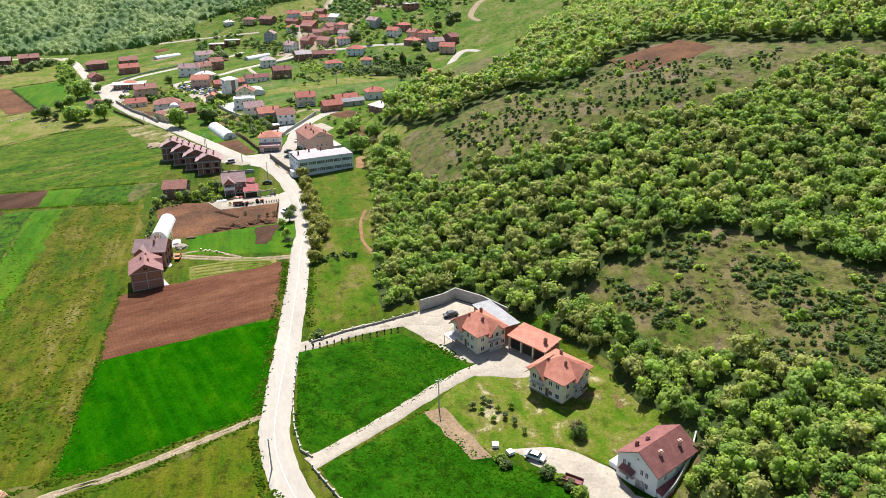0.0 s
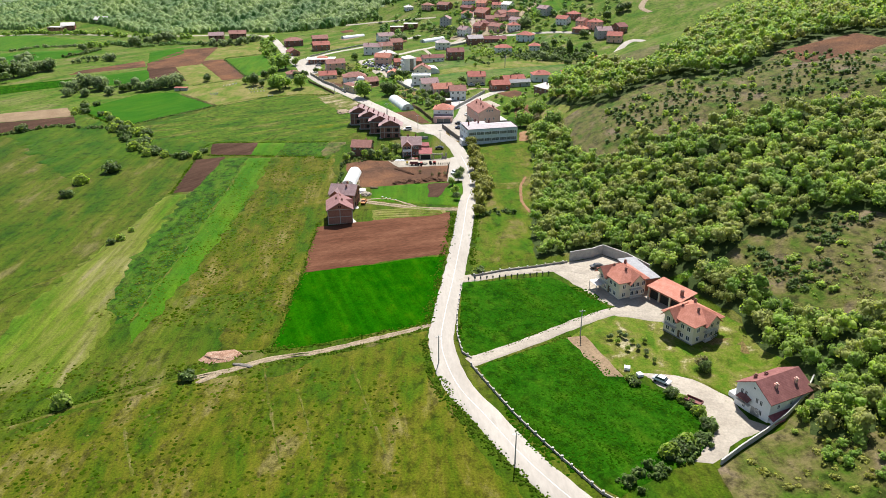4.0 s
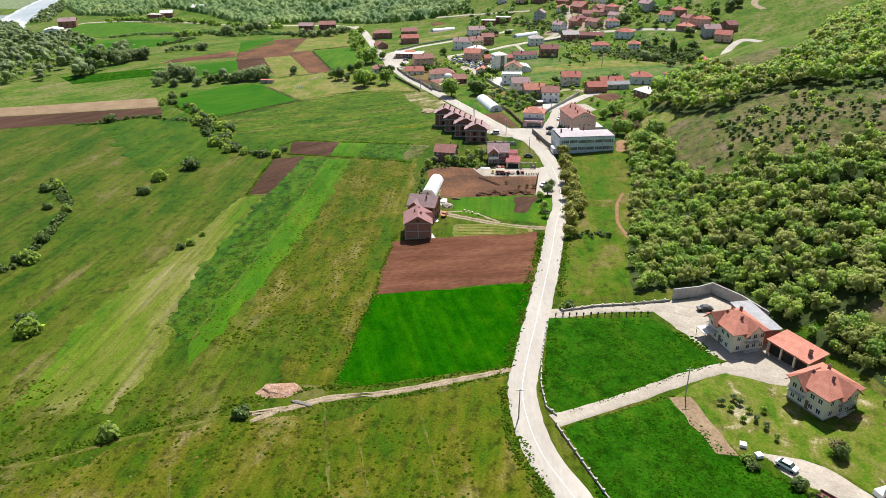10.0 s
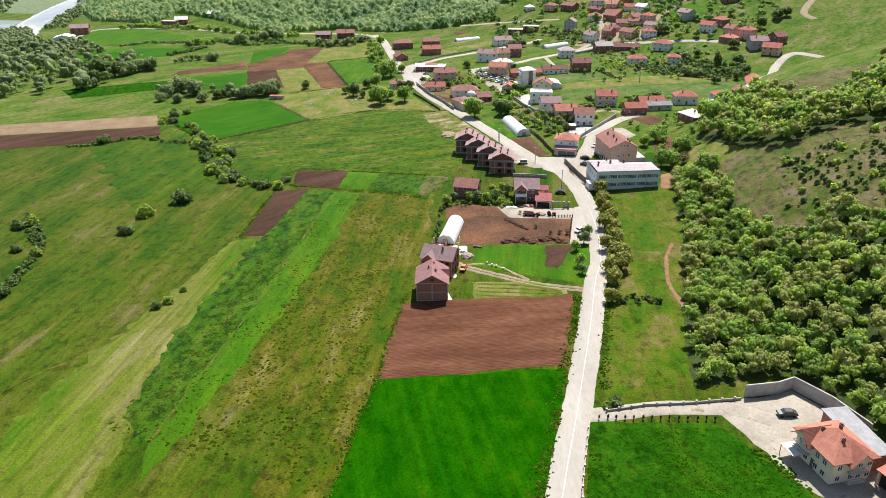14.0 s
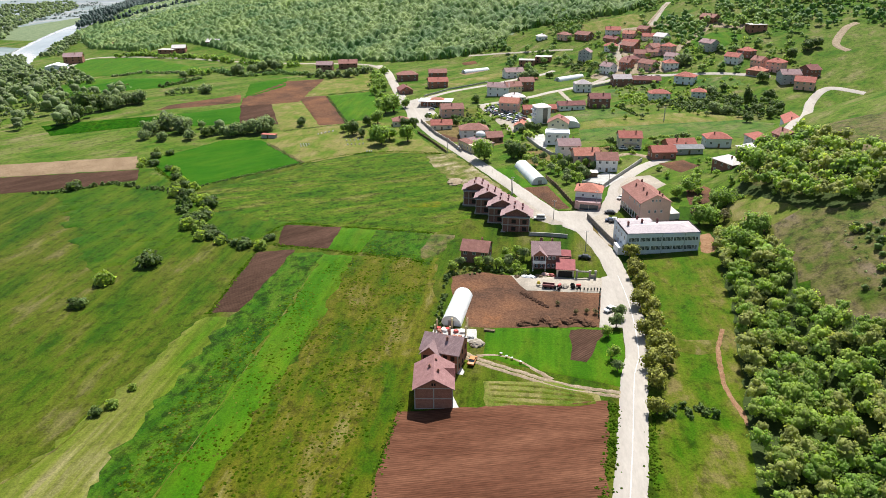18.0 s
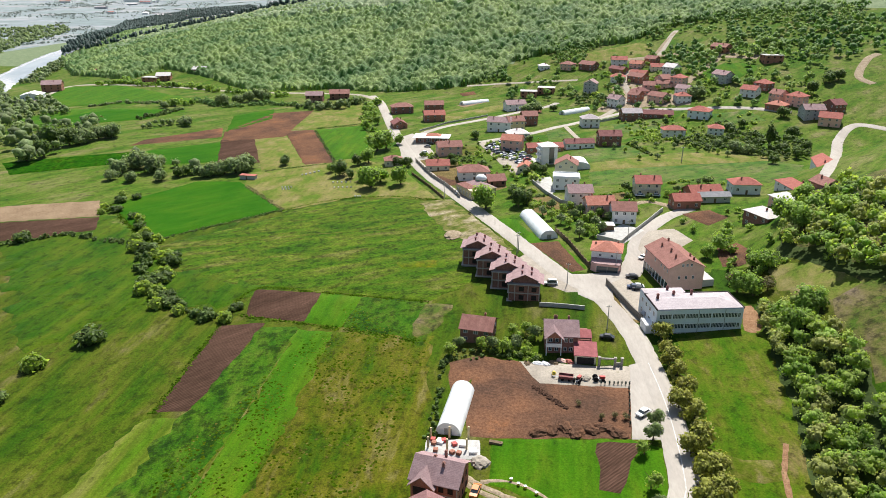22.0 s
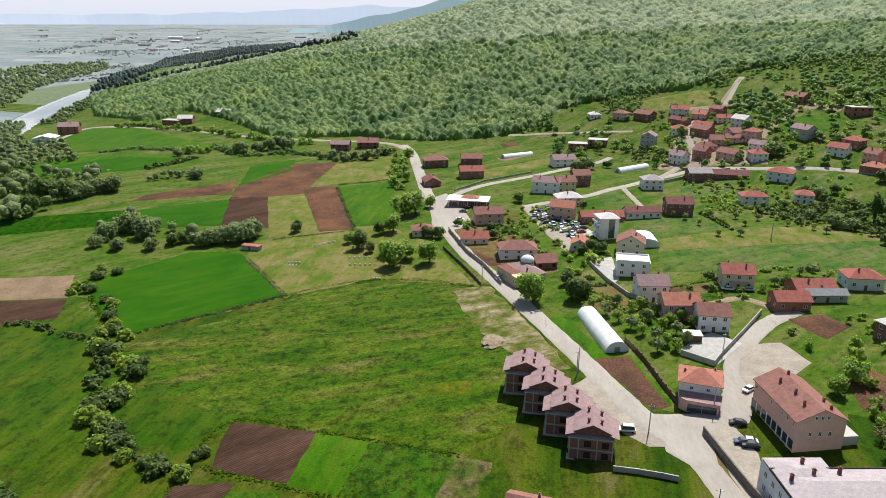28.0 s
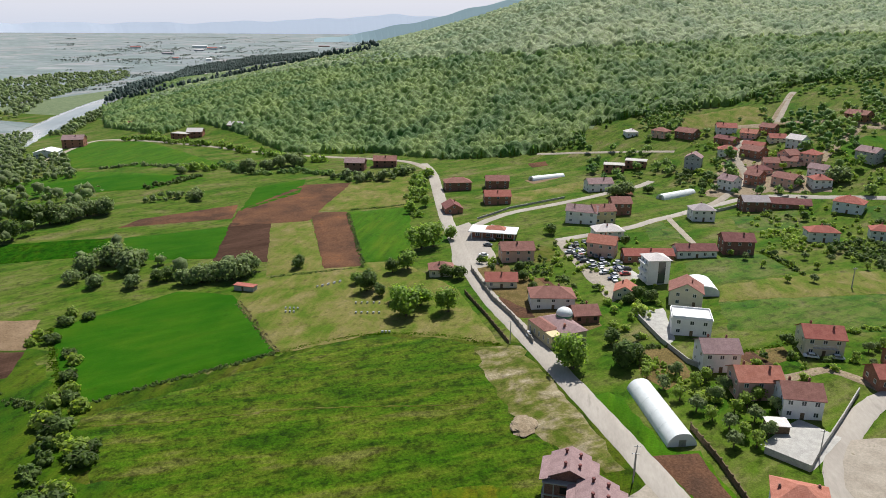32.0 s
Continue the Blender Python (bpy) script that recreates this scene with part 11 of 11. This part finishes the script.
def mounds(name, X, Y, size, tall, material, rng):
    """Low rounded grass tufts, uneven and leaning, with their rim in the ground."""
    n = len(X)
    an = np.arange(5) * 1.2566 + rng.uniform(0, 6.28, (n, 1))
    r = size * (0.55 + 0.9 * rng.random((n, 1))) * (0.7 + 0.6 * rng.random((n, 5)))
    rx, ry = X[:, None] + np.cos(an) * r, Y[:, None] + np.sin(an) * r
    rim = np.stack([rx, ry, land(rx, ry) + 0.03], -1)
    mid = np.stack([X[:, None] + np.cos(an + 0.5) * r * 0.62, Y[:, None] + np.sin(an + 0.5) * r * 0.62, land(X, Y)[:, None] + tall * (0.45 + 0.5 * rng.random((n, 5)))], -1)
    top = np.stack([X + rng.normal(size=n) * size * 0.2, Y + rng.normal(size=n) * size * 0.2, land(X, Y) + tall * (0.7 + 0.7 * rng.random(n))], -1)[:, None]
    co = np.concatenate([rim, mid, top], 1).reshape(-1, 3)
    f = []
    for k in range(5):
        j = (k + 1) % 5
        f += [(k, j, 5 + k), (j, 5 + j, 5 + k), (5 + k, 5 + j, 10)]
    faces = (np.array(f)[None] + (np.arange(n) * 11)[:, None, None]).reshape(-1, 3)
    return numeric(name, co, faces, material, True)


def tussocks(name, label, material, poly, n, size, seed, tall=0.35):
    """Uncountable tufts of taller grass: small folded blades over a piece of meadow."""
    rng = np.random.default_rng(seed)
    xs, ys = [p[0] for p in poly], [p[1] for p in poly]
    X, Y = rng.uniform(min(xs), max(xs), n), rng.uniform(min(ys), max(ys), n)
    k = inside(X, Y, poly)
    clump = np.sin(X * 0.31 + 2 * np.sin(Y * 0.13)) + np.sin(Y * 0.23 + 1.7 * np.sin(X * 0.17)) + rng.normal(size=n) * 0.8
    k &= clump > -0.6
    X, Y = X[k], Y[k]
    return tagged(new(name, mounds(name, X, Y, size, tall, material, rng)), label, "grass", kind="stuff")


def verge(label, line, width, seed):
    """Rank grass and weeds along a line: tufts of two crossing blades, thicker in places."""
    rng = np.random.default_rng(seed)
    P = np.array([(x, y, hx, hy) for x, y, hx, hy in along(line, 0.5)])
    per = max(2, int(4 * width))
    P = np.repeat(P, per, 0)
    off = rng.normal(size=len(P)) * width * 0.45
    X = P[:, 0] + P[:, 3] * off + rng.normal(size=len(P)) * 0.3
    Y = P[:, 1] - P[:, 2] * off + rng.normal(size=len(P)) * 0.3
    k = np.sin(X * 0.7 + 1.3 * np.sin(Y * 0.41)) + rng.normal(size=len(X)) * 0.7 > -0.5
    X, Y = X[k], Y[k]
    me = mounds("rank_grass", X, Y, 0.32, 0.16 + 0.1 * width, VERGETUFT, rng)
    return tagged(new("rank_grass", me), label, "grass", kind="stuff")


VERGETUFT = leafy("rank_verge_blades", (0.034, 0.084, 0.004), (0.066, 0.105, 0.010), (1.6, 1.6, 0.9), 4, 0.3, 0.45, gloss=0.0)
VERGES = (
    ("low hedge below the orchard meadow", [(-235.8, 363.4), (-226.6, 377.3), (-212.7, 389.3), (-193.1, 396.0), (-173.8, 397.3)], 1.0),
    ("rank grass along the farm track", [(-75.3, 115.5), (-87.5, 108.6), (-98.3, 100.1), (-107.5, 90.5), (-117.0, 82.5), (-127.3, 72.7), (-138.1, 64.6)], 1.0),
    ("weeds along the road verge", [(-9.3, 77.3), (-17.8, 86.9), (-26.2, 96.9), (-33.6, 108.2)], 1.0),
    ("weedy hedge across the village meadow", [(-106.4, 523.4), (-99.3, 513.7), (-91.2, 502.6)], 1.0),
    ("weedy hedge below the village meadow", [(-105.8, 418.9), (-99.3, 425.5), (-90.2, 433.4)], 1.0),
    ("weedy margin beside the wheat", [(-79.6, 111.6), (-81.6, 119.3), (-86.6, 139.1), (-91, 159.8)], 1.2),
    ("weedy margin of the ploughed field", [(-91, 159.8), (-96.6, 179.9), (-101.3, 198.3)], 1.0),
    ("rank grass along the wheat by the road", [(-43, 132.2), (-44.9, 148.1), (-47.6, 172.1), (-50.9, 202), (-52.7, 214)], 1.6),
    ("rank roadside grass", [(-41.6, 124.5), (-38.2, 113.6), (-32.2, 101.8), (-24.2, 92), (-14, 80.8), (-4.5, 71.5)], 1.3),
    ("rank roadside grass", [(-37.4, 172), (-41, 195.9), (-44.6, 220.4)], 1.3),
    ("rank grass between wheat and track", [(-79, 112.5), (-66, 118.5), (-54, 126), (-43, 133)], 0.9),
    ("rank grass below the farm track", [(-76, 107), (-66, 112.5), (-53, 121.5), (-42, 130.5)], 0.8),
    ("grass edge of the drive", [(-25, 114.2), (-12, 125.8), (-4, 132.5)], 0.6),
    ("grass edge of the drive", [(-27, 118.5), (-15, 129.6), (-2, 142)], 0.6),
    ("rank grass between the ploughed strips", [(-176.9, 219.5), (-191.5, 263), (-197, 289.5), (-173, 294.6), (-135.6, 299.6)], 1.0),
    ("rank ditch grass below the plots", [(-190, 271), (-167.6, 273.2), (-154.5, 274), (-129, 275)], 1.2),
    ("rank ditch grass round the cereal field", [(-320.5, 345), (-294.8, 328.2), (-267.6, 313.6)], 1.6),
)
for k, (label, line, width) in enumerate(VERGES):
    verge(label, line, width, 300 + k)
GRASSTUFT = leafy("meadow_tufts", (0.030, 0.066, 0.002), (0.056, 0.082, 0.005), (1.5, 1.5, 0.9), 9, 0.3, 0.35, gloss=0.0)
DRYTUFT = leafy("dry_tufts", (0.066, 0.076, 0.008), (0.120, 0.110, 0.032), (1.4, 1.4, 0.9), 9, 0.3, 0.35, gloss=0.0)
SOUTH_MEADOW = [(-24, 30), (-42, 105), (-76, 108), (-140, 96), (-230, 70), (-230, 20), (-120, -10)]
WEST_MEADOW = [(-84, 118), (-95, 160), (-112, 215), (-125, 275), (-160, 290), (-160, 210), (-140, 120)]
for k, (poly, n) in enumerate(((SOUTH_MEADOW, 9000), (WEST_MEADOW, 7000))):
    tussocks("grass_tufts", "tufts of green meadow grass", GRASSTUFT, poly, n, 0.42, 1 + k, 0.16)
    tussocks("dry_grass_tufts", "tufts of dry yellowish grass", DRYTUFT, poly, n // 2, 0.36, 11 + k, 0.13)
CROPTUFT = leafy("clover_tufts", (0.014, 0.066, 0.001), (0.026, 0.084, 0.003), (1.5, 1.6, 0.9), 9, 0.3, 0.35, gloss=0.0)
tussocks("clover_tufts", "tufts of leafy clover crop", CROPTUFT, [(-37, 156), (-15, 165), (0, 160), (8, 150), (-26, 121), (-33, 125)], 5000, 0.4, 31, 0.2)
tussocks("clover_tufts", "tufts of leafy clover crop", CROPTUFT, [(-22, 115), (-2, 130), (8, 117), (25, 108), (24, 92), (-2, 78), (-14, 92)], 7000, 0.4, 32, 0.2)

# pale grey leaves: distance haze put into the groves' colour
PLAINLEAF = leafy("hazed_grove_leaves", (0.235, 0.275, 0.26), (0.30, 0.335, 0.32), (1.3, 1.3, 1.1), 20, 0.5, 0.2, 3.0)
# far halls and groves on the plain
prng = random.Random(9)
for k in range(60):
    an, ds = radians(prng.uniform(120, 140)), prng.uniform(1100, 3400)
    hx, hy = -60 + ds * math.cos(an), 140 + ds * math.sin(an)
    if hx > -1180:
        continue
    w, d, h = prng.uniform(14, 60), prng.uniform(10, 22), prng.uniform(4, 8)
    e = base("hall", "long pale hall far out on the plain", "hall", hx, hy, prng.uniform(-20, 40), group="halls on the plain")
    walls(e, 0, 0, w, d, h, 2.0, "x", prng.choice((W_WHITE, W_GREY, W_BRICK)), deep=2)
    gable_roof(e, 0, 0, w, d, h, 2.0, "x", 0.5, prng.choice((R_WHITE, R_PALE, R_RED, R_GREY)))
grng = np.random.default_rng(17)
GX_, GY_ = [], []
for k in range(190):
    an, ds = radians(grng.uniform(119, 144)), grng.uniform(1120, 4000)
    px, py = -60 + ds * math.cos(an), 140 + ds * math.sin(an)
    if px > -1150:
        continue
    m, tilt, ln, wd = int(grng.integers(8, 42)), radians(25 + 90 * int(grng.integers(0, 2)) + grng.normal() * 12), grng.uniform(30, 150), grng.uniform(4, 22)
    u, v = grng.uniform(-ln, ln, m), grng.normal(size=m) * wd
    GX_.append(px + u * math.cos(tilt) - v * math.sin(tilt))
    GY_.append(py + u * math.sin(tilt) + v * math.cos(tilt))
GX_, GY_ = np.concatenate(GX_), np.concatenate(GY_)
gr = grng.uniform(2.0, 5.0, GX_.size)
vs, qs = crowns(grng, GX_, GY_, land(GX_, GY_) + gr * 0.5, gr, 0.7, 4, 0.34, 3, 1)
tagged(new("groves", numeric("groves", vs, qs, PLAINLEAF, True)), "haze-greyed groves and tree lines on the far plain", "woodland", kind="stuff")

HAZE = bpy.data.materials.new("hazy_sky")
HAZE.use_nodes = True
N, L = HAZE.node_tree.nodes, HAZE.node_tree.links
N.remove(N["Principled BSDF"])
em = N.new("ShaderNodeEmission")
tc, sep, rp = N.new("ShaderNodeTexCoord"), N.new("ShaderNodeSeparateXYZ"), N.new("ShaderNodeValToRGB")
mr = N.new("ShaderNodeMapRange")
mr.inputs["From Min"].default_value, mr.inputs["From Max"].default_value = 70.0, 330.0
L.new(tc.outputs["Object"], sep.inputs[0])
L.new(sep.outputs["Z"], mr.inputs["Value"])
L.new(mr.outputs["Result"], rp.inputs[0])
rp.color_ramp.elements[0].color, rp.color_ramp.elements[1].color = (0.56, 0.60, 0.70, 1), (0.70, 0.69, 0.74, 1)
L.new(rp.outputs[0], em.inputs["Color"])
L.new(em.outputs[0], N["Material Output"].inputs["Surface"])
verts, faces = [], []
for k in range(41):
    an = radians(60 + k * 3.0)
    for z in (-60, 520):
        verts.append((-60 + 4750 * math.cos(an), 140 + 4750 * math.sin(an), z))
    if k:
        faces.append((2 * k - 2, 2 * k, 2 * k + 1, 2 * k - 1))
tagged(mesh_ob("backdrop", verts, faces, HAZE), "pale hazy sky over the plain", "sky", kind="structure")
# two faint ranges of hills at the end of the plain, haze painted as blue glow
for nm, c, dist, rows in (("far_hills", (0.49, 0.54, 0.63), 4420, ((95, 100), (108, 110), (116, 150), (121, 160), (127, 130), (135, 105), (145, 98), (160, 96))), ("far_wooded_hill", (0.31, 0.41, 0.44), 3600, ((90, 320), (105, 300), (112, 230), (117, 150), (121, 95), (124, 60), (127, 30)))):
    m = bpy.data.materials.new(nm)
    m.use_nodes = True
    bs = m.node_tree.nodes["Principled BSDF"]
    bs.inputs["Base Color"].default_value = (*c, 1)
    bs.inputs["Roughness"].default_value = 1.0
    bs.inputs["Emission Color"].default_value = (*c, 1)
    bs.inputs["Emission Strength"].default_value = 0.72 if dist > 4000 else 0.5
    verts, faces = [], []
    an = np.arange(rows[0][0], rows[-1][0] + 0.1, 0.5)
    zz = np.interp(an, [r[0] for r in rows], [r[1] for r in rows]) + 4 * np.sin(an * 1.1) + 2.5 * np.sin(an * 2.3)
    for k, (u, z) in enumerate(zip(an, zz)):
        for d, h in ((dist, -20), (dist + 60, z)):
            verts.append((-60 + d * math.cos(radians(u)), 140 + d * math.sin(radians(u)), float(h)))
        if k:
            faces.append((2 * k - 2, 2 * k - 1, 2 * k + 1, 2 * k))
    tagged(mesh_ob(nm, verts, faces, m), "far hills with haze in their blue, glowing colour", "hills", kind="structure")
